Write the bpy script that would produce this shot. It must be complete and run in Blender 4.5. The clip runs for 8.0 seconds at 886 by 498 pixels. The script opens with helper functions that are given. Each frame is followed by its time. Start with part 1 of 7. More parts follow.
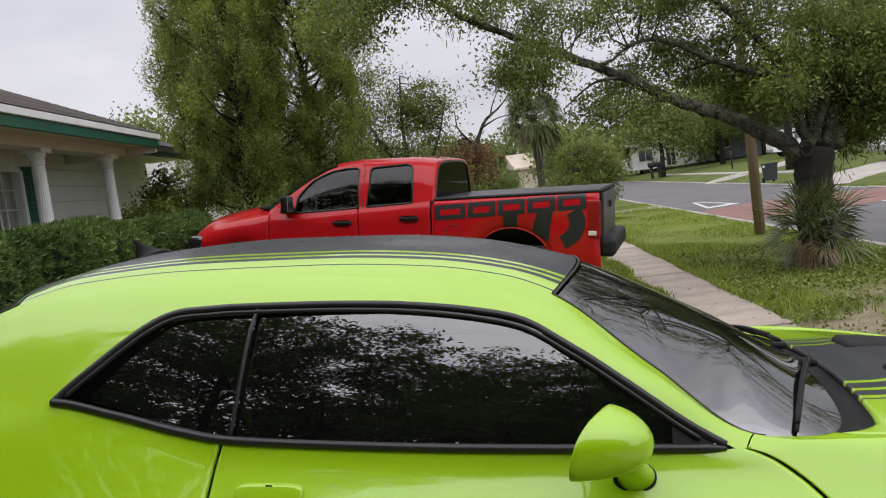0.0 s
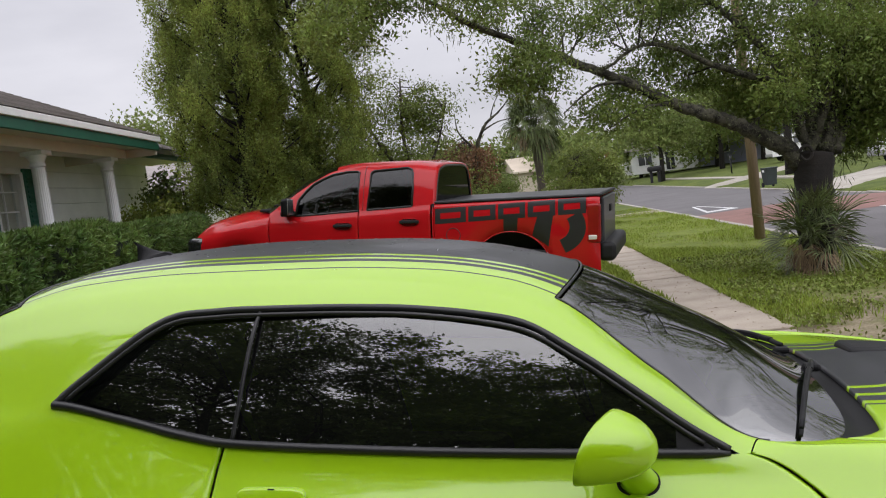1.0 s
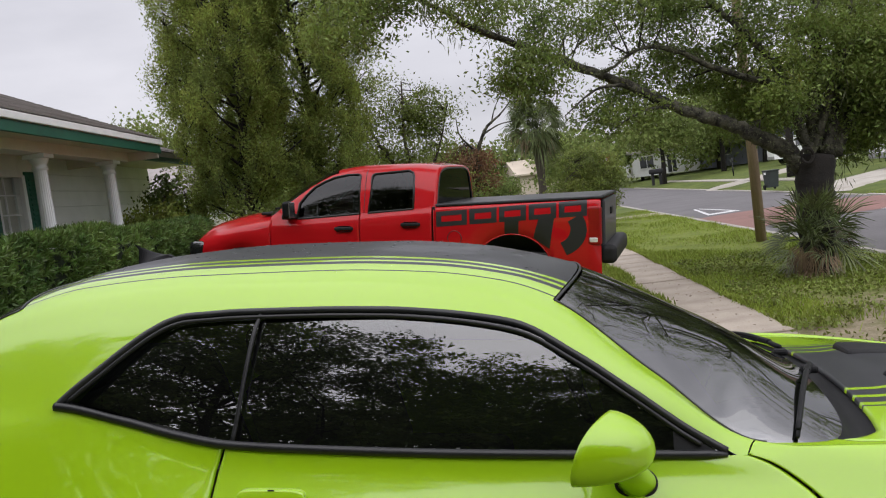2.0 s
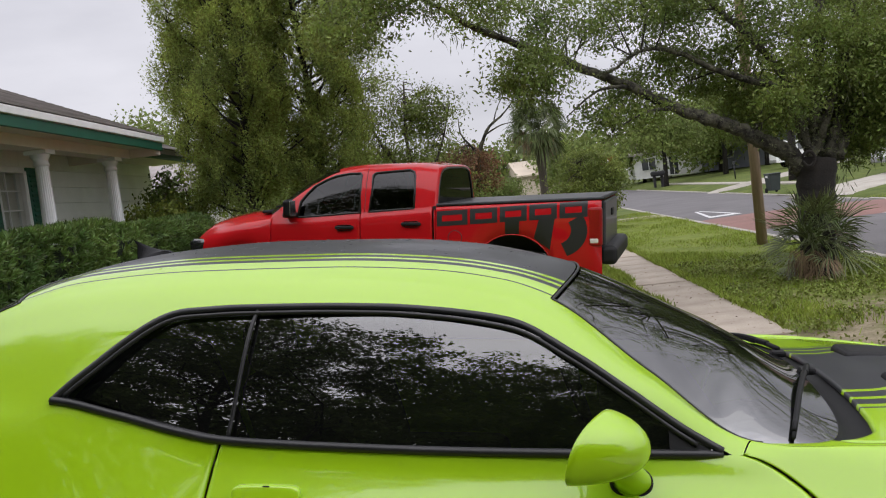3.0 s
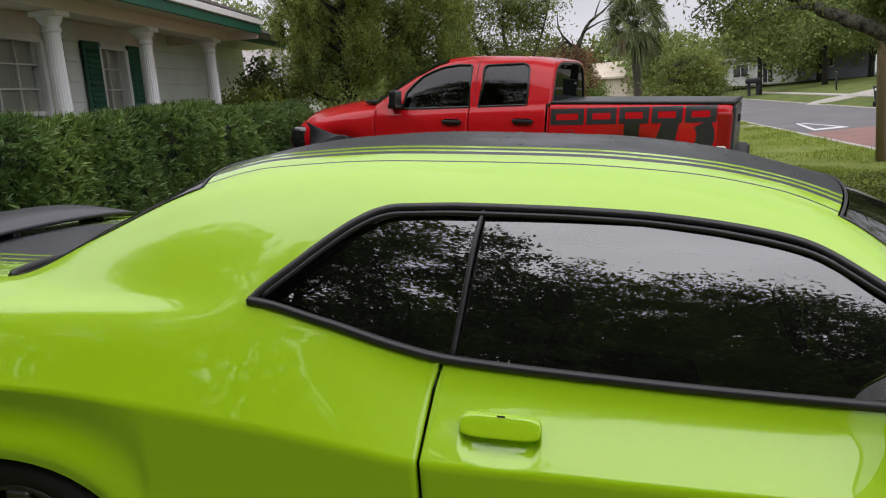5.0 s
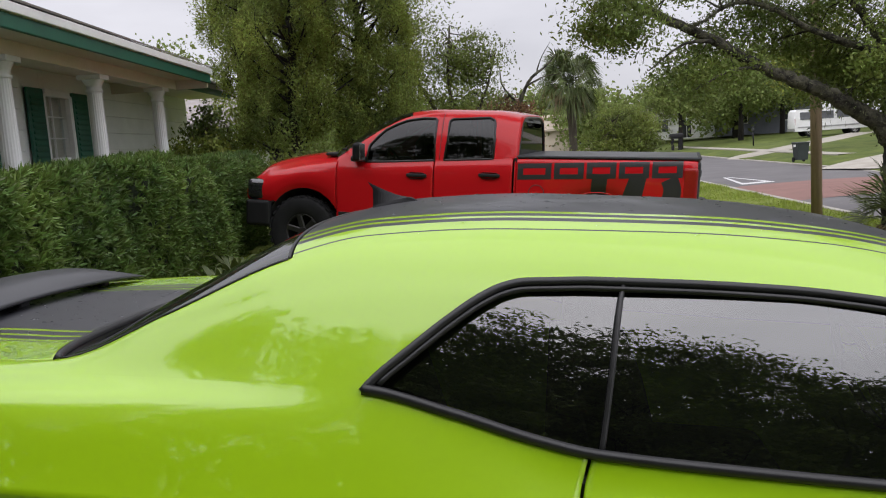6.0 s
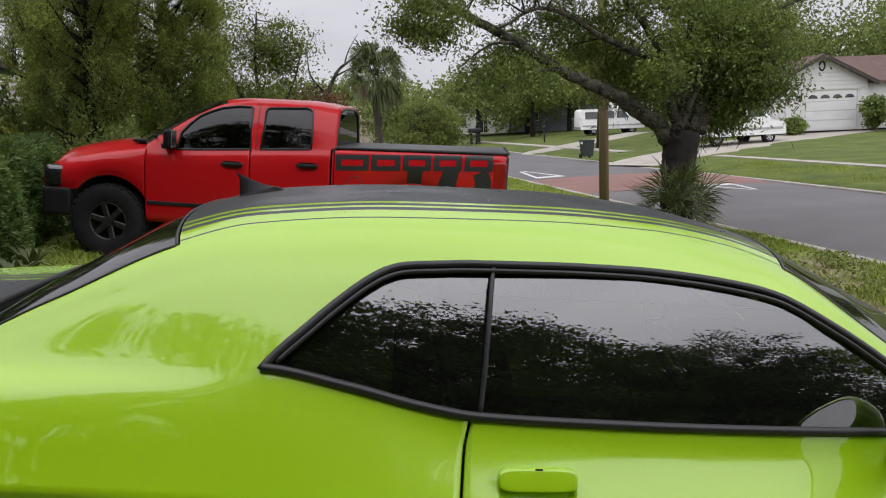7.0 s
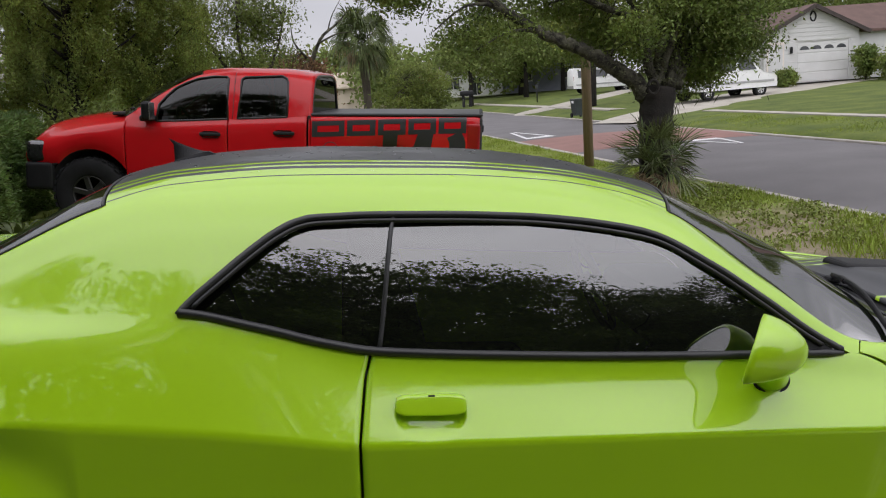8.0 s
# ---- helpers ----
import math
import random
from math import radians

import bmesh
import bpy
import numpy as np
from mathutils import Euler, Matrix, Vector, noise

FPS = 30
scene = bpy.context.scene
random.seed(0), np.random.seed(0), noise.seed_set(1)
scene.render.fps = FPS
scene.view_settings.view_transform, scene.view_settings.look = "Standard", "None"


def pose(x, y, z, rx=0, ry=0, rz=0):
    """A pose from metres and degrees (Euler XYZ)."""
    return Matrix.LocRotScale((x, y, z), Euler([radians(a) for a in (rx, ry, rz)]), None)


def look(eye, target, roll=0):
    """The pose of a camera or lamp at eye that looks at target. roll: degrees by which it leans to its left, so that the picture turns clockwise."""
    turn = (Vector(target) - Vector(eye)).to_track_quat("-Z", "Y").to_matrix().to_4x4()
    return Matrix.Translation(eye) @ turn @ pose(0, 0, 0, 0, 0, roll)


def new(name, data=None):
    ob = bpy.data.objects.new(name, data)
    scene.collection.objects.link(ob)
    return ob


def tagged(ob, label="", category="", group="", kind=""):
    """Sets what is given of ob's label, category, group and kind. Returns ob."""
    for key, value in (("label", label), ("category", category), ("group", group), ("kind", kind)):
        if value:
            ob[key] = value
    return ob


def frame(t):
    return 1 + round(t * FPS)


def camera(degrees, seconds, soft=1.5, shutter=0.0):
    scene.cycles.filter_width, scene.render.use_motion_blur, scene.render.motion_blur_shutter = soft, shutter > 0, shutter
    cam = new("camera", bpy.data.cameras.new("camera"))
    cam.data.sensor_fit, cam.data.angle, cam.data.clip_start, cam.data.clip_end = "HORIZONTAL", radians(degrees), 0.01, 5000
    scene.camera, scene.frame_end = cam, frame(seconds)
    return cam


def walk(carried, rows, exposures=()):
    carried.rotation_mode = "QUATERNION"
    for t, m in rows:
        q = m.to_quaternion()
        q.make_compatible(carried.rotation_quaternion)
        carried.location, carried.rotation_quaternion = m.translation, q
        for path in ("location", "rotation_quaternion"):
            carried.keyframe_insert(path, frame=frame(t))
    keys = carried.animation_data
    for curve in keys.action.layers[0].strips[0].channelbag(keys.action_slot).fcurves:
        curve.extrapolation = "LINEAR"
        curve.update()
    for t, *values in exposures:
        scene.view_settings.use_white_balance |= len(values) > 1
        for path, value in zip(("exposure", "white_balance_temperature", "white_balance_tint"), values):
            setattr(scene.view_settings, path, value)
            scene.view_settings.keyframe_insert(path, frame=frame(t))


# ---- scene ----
cam = camera(56.2, 8.0, 1.1)
PATH = [
    (0, (-0.016, 0.113, 1.699), (-0.008, 2.107, 1.548), -7.8),
    (0.5, (-0.023, 0.126, 1.7), (-0.013, 2.121, 1.553), -7.7),
    (1, (-0.027, 0.118, 1.7), (-0.016, 2.113, 1.557), -7.6),
    (1.5, (-0.025, 0.103, 1.7), (-0.016, 2.098, 1.562), -7.7),
    (3, (-0.011, 0.104, 1.691), (-0.006, 2.1, 1.556), -7.1),
    (3.5, (-0.04, 0.23, 1.675), (-0.056, 2.217, 1.453), -6.1),
    (4, (-0.061, 0.425, 1.67), (-0.237, 2.386, 1.322), -5.5),
    (4.2, (-0.094, 0.477, 1.663), (-0.3, 2.433, 1.304), -5.1),
    (5.3, (-0.625, 0.456, 1.709), (-0.78, 2.418, 1.354), -4.4),
    (5.5, (-0.713, 0.514, 1.711), (-0.832, 2.48, 1.366), -4.5),
    (6, (-0.937, 0.658, 1.76), (-0.933, 2.642, 1.508), -4.0),
    (6.5, (-1.117, 0.59, 1.779), (-0.796, 2.544, 1.497), -3.2),
    (7, (-1.149, 0.513, 1.783), (-0.675, 2.433, 1.483), -2.3),
    (7.5, (-1.053, 0.363, 1.784), (-0.583, 2.281, 1.467), -2.5),
    (8, (-0.948, 0.248, 1.764), (-0.483, 2.155, 1.38), -4.2),
]
EXPOSURES = [(0.0, 0.03), (3.0, 0.03), (4.0, 0.05), (5.5, 0.09), (7.0, -0.01), (8.0, -0.07)]
walk(cam, [(t, look(eye, target, roll)) for t, eye, target, roll in PATH], EXPOSURES)

# ---- world and sun: a bright overcast sky ----
world = bpy.data.worlds.new("overcast_sky")
scene.world = world
world.use_nodes = True
wn, wl = world.node_tree.nodes, world.node_tree.links
sky = wn.new("ShaderNodeTexSky")
sky.sky_type, sky.sun_disc = "NISHITA", False
sky.sun_elevation, sky.sun_rotation = radians(51), radians(185)
sky_level = wn.new("ShaderNodeMix")
sky_level.data_type, sky_level.blend_type = "RGBA", "MULTIPLY"
sky_level.inputs[0].default_value = 1.0
sky_level.inputs[7].default_value = (0.07, 0.07, 0.07, 1)
wl.new(sky.outputs[0], sky_level.inputs[6])
way = wn.new("ShaderNodeTexCoord")
stretch = wn.new("ShaderNodeMapping")
stretch.inputs["Scale"].default_value = (1.6, 1.6, 4.5)
wl.new(way.outputs["Generated"], stretch.inputs[0])
cloud = wn.new("ShaderNodeTexNoise")
cloud.inputs["Scale"].default_value, cloud.inputs["Detail"].default_value, cloud.inputs["Roughness"].default_value = 1.5, 6, 0.5
wl.new(stretch.outputs[0], cloud.inputs["Vector"])
cloud_ramp = wn.new("ShaderNodeValToRGB")
cloud_ramp.color_ramp.elements[0].position, cloud_ramp.color_ramp.elements[0].color = 0.30, (0.56, 0.555, 0.612, 1)
cloud_ramp.color_ramp.elements[1].position, cloud_ramp.color_ramp.elements[1].color = 0.66, (0.79, 0.777, 0.838, 1)
wl.new(cloud.outputs["Fac"], cloud_ramp.inputs[0])
cover = wn.new("ShaderNodeMix")
cover.data_type = "RGBA"
cover.inputs[0].default_value = 0.93
wl.new(sky_level.outputs[2], cover.inputs[6])
wl.new(cloud_ramp.outputs[0], cover.inputs[7])
# an overcast sky grows brighter towards the zenith
axes = wn.new("ShaderNodeSeparateXYZ")
wl.new(way.outputs["Generated"], axes.inputs[0])
rise = wn.new("ShaderNodeMapRange")
rise.inputs["From Min"].default_value, rise.inputs["From Max"].default_value = 0.0, 1.0
rise.inputs["To Min"].default_value, rise.inputs["To Max"].default_value = 0.68, 1.08
wl.new(axes.outputs["Z"], rise.inputs["Value"])
dome = wn.new("ShaderNodeVectorMath")
dome.operation = "SCALE"
wl.new(cover.outputs[2], dome.inputs[0])
# and brighter round the hidden sun in the south
glow_dot = wn.new("ShaderNodeVectorMath")
glow_dot.operation = "DOT_PRODUCT"
glow_dot.inputs[1].default_value = (-0.08, -0.66, 0.75)
wl.new(way.outputs["Generated"], glow_dot.inputs[0])
glow = wn.new("ShaderNodeMapRange")
glow.interpolation_type = "SMOOTHSTEP"
glow.inputs["From Min"].default_value, glow.inputs["From Max"].default_value = -0.1, 1.0
glow.inputs["To Min"].default_value, glow.inputs["To Max"].default_value = 1.0, 1.85
wl.new(glow_dot.outputs["Value"], glow.inputs["Value"])
level = wn.new("ShaderNodeMath")
level.operation = "MULTIPLY"
wl.new(rise.outputs[0], level.inputs[0])
wl.new(glow.outputs[0], level.inputs[1])
wl.new(level.outputs[0], dome.inputs["Scale"])
wl.new(dome.outputs[0], wn["Background"].inputs["Color"])
wn["Background"].inputs["Strength"].default_value = 1.48

sun = new("sun", bpy.data.lights.new("sun", "SUN"))
sun.data.energy, sun.data.angle, sun.data.color = 0.9, radians(140), (1.0, 0.97, 0.92)
sun.matrix_world = look((0, 0, 30), (2.0, 24.0, 0.0))


# ---- materials ----
def nodes_of(name):
    m = bpy.data.materials.new(name)
    m.use_nodes = True
    return m, m.node_tree.nodes, m.node_tree.links, m.node_tree.nodes["Principled BSDF"]


def mat(name, col, col2=None, rough=0.6, scale=4.0, fine=60.0, bump=0.0, metal=0.0, coat=0.0, spec=0.5, island=0.0, rand=0.0, coords="Object", stretch=(1, 1, 1), sub=0.0, lo=0.35, hi=0.65, coat_ior=1.5):
    """Two-scale noise between two colours, with bump; island / rand: brightness varied by mesh island / by object."""
    m, n, l, b = nodes_of(name)
    col2 = col2 or tuple(c * 0.8 for c in col)
    tc, mp = n.new("ShaderNodeTexCoord"), n.new("ShaderNodeMapping")
    mp.inputs["Scale"].default_value = stretch
    l.new(tc.outputs[coords], mp.inputs[0])
    big, small = n.new("ShaderNodeTexNoise"), n.new("ShaderNodeTexNoise")
    big.inputs["Scale"].default_value, big.inputs["Detail"].default_value = scale, 4
    small.inputs["Scale"].default_value, small.inputs["Detail"].default_value = fine, 3
    l.new(mp.outputs[0], big.inputs["Vector"])
    l.new(mp.outputs[0], small.inputs["Vector"])
    add = n.new("ShaderNodeMath")
    add.operation = "MULTIPLY_ADD"
    add.inputs[1].default_value = 0.35
    l.new(small.outputs["Fac"], add.inputs[0])
    half = n.new("ShaderNodeMath")
    half.operation = "MULTIPLY"
    half.inputs[1].default_value = 0.65
    l.new(big.outputs["Fac"], half.inputs[0])
    l.new(half.outputs[0], add.inputs[2])
    ramp = n.new("ShaderNodeValToRGB")
    ramp.color_ramp.elements[0].position, ramp.color_ramp.elements[0].color = lo, (*col2, 1)
    ramp.color_ramp.elements[1].position, ramp.color_ramp.elements[1].color = hi, (*col, 1)
    l.new(add.outputs[0], ramp.inputs[0])
    out = ramp.outputs[0]
    if island or rand:
        hsv = n.new("ShaderNodeHueSaturation")
        src = n.new("ShaderNodeNewGeometry").outputs["Random Per Island"] if island else n.new("ShaderNodeObjectInfo").outputs["Random"]
        amount = island or rand
        rng = n.new("ShaderNodeMapRange")
        rng.inputs["To Min"].default_value, rng.inputs["To Max"].default_value = 1 - amount, 1 + amount
        l.new(src, rng.inputs["Value"])
        l.new(rng.outputs[0], hsv.inputs["Value"])
        if island:
            hue = n.new("ShaderNodeMapRange")
            hue.inputs["To Min"].default_value, hue.inputs["To Max"].default_value = 0.5 - 0.06 * amount, 0.5 + 0.03 * amount
            l.new(src, hue.inputs["Value"])
            l.new(hue.outputs[0], hsv.inputs["Hue"])
        l.new(out, hsv.inputs["Color"])
        out = hsv.outputs[0]
    l.new(out, b.inputs["Base Color"])
    b.inputs["Roughness"].default_value, b.inputs["Metallic"].default_value = rough, metal
    b.inputs["Coat Weight"].default_value, b.inputs["Coat Roughness"].default_value = coat, 0.03
    b.inputs["Specular IOR Level"].default_value, b.inputs["Coat IOR"].default_value = spec, coat_ior
    if bump:
        bp = n.new("ShaderNodeBump")
        bp.inputs["Strength"].default_value, bp.inputs["Distance"].default_value = bump, 0.02
        l.new(add.outputs[0], bp.inputs["Height"])
        l.new(bp.outputs[0], b.inputs["Normal"])
    if sub:
        tr, mx = n.new("ShaderNodeBsdfTranslucent"), n.new("ShaderNodeMixShader")
        mx.inputs[0].default_value = sub
        l.new(out, tr.inputs["Color"])
        l.new(b.outputs[0], mx.inputs[1])
        l.new(tr.outputs[0], mx.inputs[2])
        l.new(mx.outputs[0], n["Material Output"].inputs[0])
    return m


def glass(name, tint, ior=1.5, rough=0.0, veil=0.0):
    """A tinted pane: what passes is coloured, what mirrors follows Fresnel, and a thin grey veil paints a little haze
    over both.
    """
    m, n, l, b = nodes_of(name)
    n.remove(b)
    clear, gloss, mix, fr = n.new("ShaderNodeBsdfTransparent"), n.new("ShaderNodeBsdfGlossy"), n.new("ShaderNodeMixShader"), n.new("ShaderNodeFresnel")
    clear.inputs[0].default_value = (*tint, 1)
    gloss.inputs["Roughness"].default_value = rough
    fr.inputs["IOR"].default_value = ior
    l.new(fr.outputs[0], mix.inputs[0])
    l.new(clear.outputs[0], mix.inputs[1])
    l.new(gloss.outputs[0], mix.inputs[2])
    # small grey diffuse share, a painted haze that lifts the dark reflections
    film, dull = n.new("ShaderNodeMixShader"), n.new("ShaderNodeBsdfDiffuse")
    dull.inputs[0].default_value = (0.55, 0.58, 0.54, 1)
    film.inputs[0].default_value = veil
    l.new(mix.outputs[0], film.inputs[1])
    l.new(dull.outputs[0], film.inputs[2])
    l.new((film if veil else mix).outputs[0], n["Material Output"].inputs[0])
    return m


LIME = mat("lime_paint", (0.365, 0.615, 0.005), (0.355, 0.60, 0.005), rough=0.38, scale=2, fine=900, coat=1.0, spec=0.3, coat_ior=1.66)
RED = mat("red_paint", (0.47, 0.006, 0.010), (0.44, 0.005, 0.009), rough=0.55, scale=2, fine=900, coat=0.75, spec=0.08)
WRAP = mat("satin_black_wrap", (0.030, 0.031, 0.036), (0.024, 0.025, 0.029), rough=0.42, scale=3, fine=300, bump=0.02, coat=0.12)
DECAL = mat("black_vinyl", (0.022, 0.021, 0.023), (0.017, 0.017, 0.018), rough=0.45, scale=5, fine=200)
BLACK = mat("black_plastic", (0.016, 0.016, 0.017), (0.010, 0.010, 0.011), rough=0.55, spec=0.25, scale=6, fine=250, bump=0.05)
RUBBER = mat("rubber", (0.017, 0.017, 0.018), (0.010, 0.010, 0.011), rough=0.8, spec=0.2, scale=8, fine=120, bump=0.1)
SEAM = mat("trim_seal", (0.018, 0.018, 0.02), (0.012, 0.012, 0.013), rough=0.38, scale=8, fine=200)
CABIN = mat("dark_cabin", (0.075, 0.075, 0.078), (0.05, 0.05, 0.052), rough=0.8, scale=8, fine=80)
TINT = glass("tinted_glass", (0.22, 0.25, 0.235), 2.62, veil=0.006)
CAB_TINT = glass("cab_side_glass", (0.05, 0.055, 0.055), 1.62)
GLOSS_BLACK = mat("gloss_black_plastic", (0.008, 0.008, 0.009), (0.006, 0.006, 0.007), rough=0.45, spec=0.18, scale=6, fine=250)
REAR_TINT = glass("rear_cab_glass", (0.03, 0.033, 0.033), 1.12)
WATER = glass("rain_water", (0.98, 0.99, 0.98), 1.4)
SCREEN = glass("windscreen_glass", (0.10, 0.14, 0.13), 3.5, veil=0.005)
CLEAR = glass("clear_glass", (0.75, 0.8, 0.8), 1.5)
ALLOY = mat("dark_alloy", (0.075, 0.073, 0.072), (0.04, 0.039, 0.039), rough=0.38, metal=0.7, scale=6, fine=60)
CHROME = mat("bare_metal", (0.6, 0.6, 0.6), (0.5, 0.5, 0.5), rough=0.25, metal=1.0)
LAMP_RED = mat("red_lens", (0.30, 0.004, 0.006), (0.20, 0.003, 0.004), rough=0.35, spec=0.3, coat=0.25)
LAMP_WHITE = mat("clear_lens", (0.75, 0.7, 0.65), (0.6, 0.55, 0.5), rough=0.15, coat=1)


def lawn_to_verge(name):
    """Lawn that wears down to sandy soil beside the footpath, with a ragged border."""
    m, n, l, b = nodes_of(name)
    tc = n.new("ShaderNodeTexCoord")

    def noise_at(scale, detail):
        t = n.new("ShaderNodeTexNoise")
        t.inputs["Scale"].default_value, t.inputs["Detail"].default_value = scale, detail
        l.new(tc.outputs["Object"], t.inputs["Vector"])
        return t.outputs["Fac"]

    def ramp_of(src, lo, hi, c0, c1):
        r = n.new("ShaderNodeValToRGB")
        r.color_ramp.elements[0].position, r.color_ramp.elements[0].color = lo, (*c0, 1)
        r.color_ramp.elements[1].position, r.color_ramp.elements[1].color = hi, (*c1, 1)
        l.new(src, r.inputs[0])
        return r.outputs[0]

    def spread(src, a, b_, c, d):
        r = n.new("ShaderNodeMapRange")
        for k, v in zip(("From Min", "From Max", "To Min", "To Max"), (a, b_, c, d)):
            r.inputs[k].default_value = v
        l.new(src, r.inputs["Value"])
        return r.outputs[0]

    def calc(op, x, y):
        q = n.new("ShaderNodeMath")
        q.operation = op
        for k, v in enumerate((x, y)):
            if isinstance(v, (int, float)):
                q.inputs[k].default_value = v
            else:
                l.new(v, q.inputs[k])
        return q.outputs[0]

    big, mid, fine_ = noise_at(0.7, 4), noise_at(2.6, 5), noise_at(38, 3)
    mix_ = calc("ADD", calc("MULTIPLY", mid, 0.6), calc("MULTIPLY", fine_, 0.4))
    green = ramp_of(mix_, 0.36, 0.64, (0.105, 0.145, 0.026), (0.195, 0.225, 0.046))
    sand = ramp_of(mix_, 0.38, 0.62, (0.13, 0.115, 0.062), (0.30, 0.25, 0.175))
    axes_ = n.new("ShaderNodeSeparateXYZ")
    l.new(tc.outputs["Object"], axes_.inputs[0])
    across_ = calc("MULTIPLY", spread(axes_.outputs["X"], 0.6, 2.8, 0, 1), spread(axes_.outputs["X"], 6.6, 7.1, 1, 0.5))
    along_ = spread(axes_.outputs["Y"], 9.2, 11.2, 1, 0)
    wear = calc("MULTIPLY", across_, along_)
    wear = spread(calc("ADD", calc("MULTIPLY", wear, 0.42), calc("ADD", calc("MULTIPLY", big, 0.45), calc("MULTIPLY", mid, 0.55))), 0.67, 0.90, 0, 1)
    blend = n.new("ShaderNodeMix")
    blend.data_type = "RGBA"
    l.new(wear, blend.inputs[0])
    l.new(green, blend.inputs[6])
    l.new(sand, blend.inputs[7])
    l.new(blend.outputs[2], b.inputs["Base Color"])
    b.inputs["Roughness"].default_value, b.inputs["Specular IOR Level"].default_value = 0.95, 0.2
    bp = n.new("ShaderNodeBump")
    bp.inputs["Strength"].default_value, bp.inputs["Distance"].default_value = 0.5, 0.02
    l.new(mix_, bp.inputs["Height"])
    l.new(bp.outputs[0], b.inputs["Normal"])
    return m


GROUND = lawn_to_verge("lawn_and_verge")
FAR_GRASS = mat("far_lawn", (0.130, 0.158, 0.034), (0.055, 0.082, 0.018), rough=0.9, scale=0.9, fine=11, bump=0.5, spec=0.2)
BLADE = mat("grass_blade", (0.270, 0.345, 0.050), (0.165, 0.225, 0.030), rough=0.65, scale=1.0, fine=5, island=0.35, sub=0.3, spec=0.3)
CONCRETE = mat("old_concrete", (0.47, 0.405, 0.335), (0.30, 0.25, 0.20), rough=0.9, scale=2.2, fine=70, bump=0.25, rand=0.08)
FAR_CONCRETE = mat("sunbleached_concrete", (0.42, 0.39, 0.34), (0.30, 0.275, 0.235), rough=0.9, scale=1.2, fine=30, bump=0.2)
KERB = mat("kerb_concrete", (0.42, 0.39, 0.35), (0.28, 0.26, 0.23), rough=0.9, scale=3, fine=60, bump=0.25, rand=0.08)
ASPHALT = mat("grey_asphalt", (0.145, 0.137, 0.139), (0.102, 0.096, 0.098), rough=0.85, scale=0.6, fine=120, bump=0.25)
PAVER = mat("red_street_surface", (0.24, 0.125, 0.105), (0.185, 0.10, 0.085), rough=0.85, scale=1.5, fine=90, bump=0.25)
ROADPAINT = mat("white_road_paint", (0.70, 0.70, 0.70), (0.50, 0.50, 0.50), rough=0.7, scale=5, fine=60)
SIDING = mat("white_siding", (0.84, 0.85, 0.83), (0.74, 0.75, 0.73), rough=0.6, scale=2.5, fine=40, bump=0.05)
WHITE = mat("white_paint", (0.80, 0.80, 0.80), (0.72, 0.72, 0.72), rough=0.5, scale=4, fine=50, bump=0.05)
CREAM = mat("cream_soffit", (0.74, 0.68, 0.62), (0.66, 0.60, 0.54), rough=0.7, scale=3, fine=40)
GREENTRIM = mat("dark_green_paint", (0.010, 0.105, 0.062), (0.008, 0.075, 0.045), rough=0.5, scale=5, fine=60, bump=0.1)
SHINGLE = mat("grey_shingle", (0.33, 0.30, 0.29), (0.22, 0.20, 0.19), rough=0.95, scale=2.0, fine=50, bump=0.4, rand=0.12)
FAR_WHITE = mat("weathered_white_siding", (0.62, 0.62, 0.61), (0.54, 0.54, 0.53), rough=0.6, scale=1.5, fine=30, bump=0.05)
BROWNROOF = mat("brown_shingle", (0.135, 0.085, 0.072), (0.095, 0.060, 0.052), rough=0.95, scale=1.5, fine=30, bump=0.3)
BLIND = mat("window_blind", (0.78, 0.74, 0.64), (0.68, 0.64, 0.55), rough=0.8, scale=6, fine=60)
WINDOWDARK = mat("dark_window", (0.05, 0.055, 0.06), (0.03, 0.032, 0.035), rough=0.08, scale=3)
BARK = mat("oak_bark", (0.085, 0.070, 0.055), (0.030, 0.025, 0.020), rough=0.95, scale=6, fine=35, bump=1.0, stretch=(1, 1, 0.35))
MOSSBARK = mat("mossy_bark", (0.105, 0.100, 0.070), (0.016, 0.014, 0.011), rough=0.95, scale=9, fine=45, bump=1.0, lo=0.40, hi=0.62)
DARKBARK = mat("dark_bark", (0.026, 0.021, 0.018), (0.010, 0.009, 0.008), rough=0.95, scale=6, fine=40, bump=0.9)
POLEWOOD = mat("weathered_pole", (0.31, 0.225, 0.15), (0.20, 0.145, 0.095), rough=0.9, scale=3, fine=30, bump=0.5, stretch=(4, 4, 0.3))
OAKLEAF = mat("oak_leaf", (0.250, 0.320, 0.072), (0.085, 0.130, 0.034), rough=0.5, scale=0.7, fine=5, island=0.4, sub=0.42, spec=0.35)
CEDARLEAF = mat("cedar_leaf", (0.285, 0.345, 0.070), (0.090, 0.130, 0.038), rough=0.65, scale=0.7, fine=4, lo=0.32, hi=0.62, island=0.5, sub=0.42, spec=0.25)
HEDGELEAF = mat("yew_leaf", (0.165, 0.250, 0.055), (0.070, 0.130, 0.036), rough=0.45, scale=1.2, fine=6, island=0.4, sub=0.25, spec=0.4)
BUSHLEAF = mat("bush_leaf", (0.235, 0.285, 0.062), (0.085, 0.120, 0.030), rough=0.5, scale=1.2, fine=6, island=0.4, sub=0.42, spec=0.35)
FARLEAF = mat("far_leaf", (0.220, 0.275, 0.075), (0.11, 0.150, 0.045), rough=0.6, scale=0.25, fine=2, island=0.35, sub=0.42, spec=0.25)
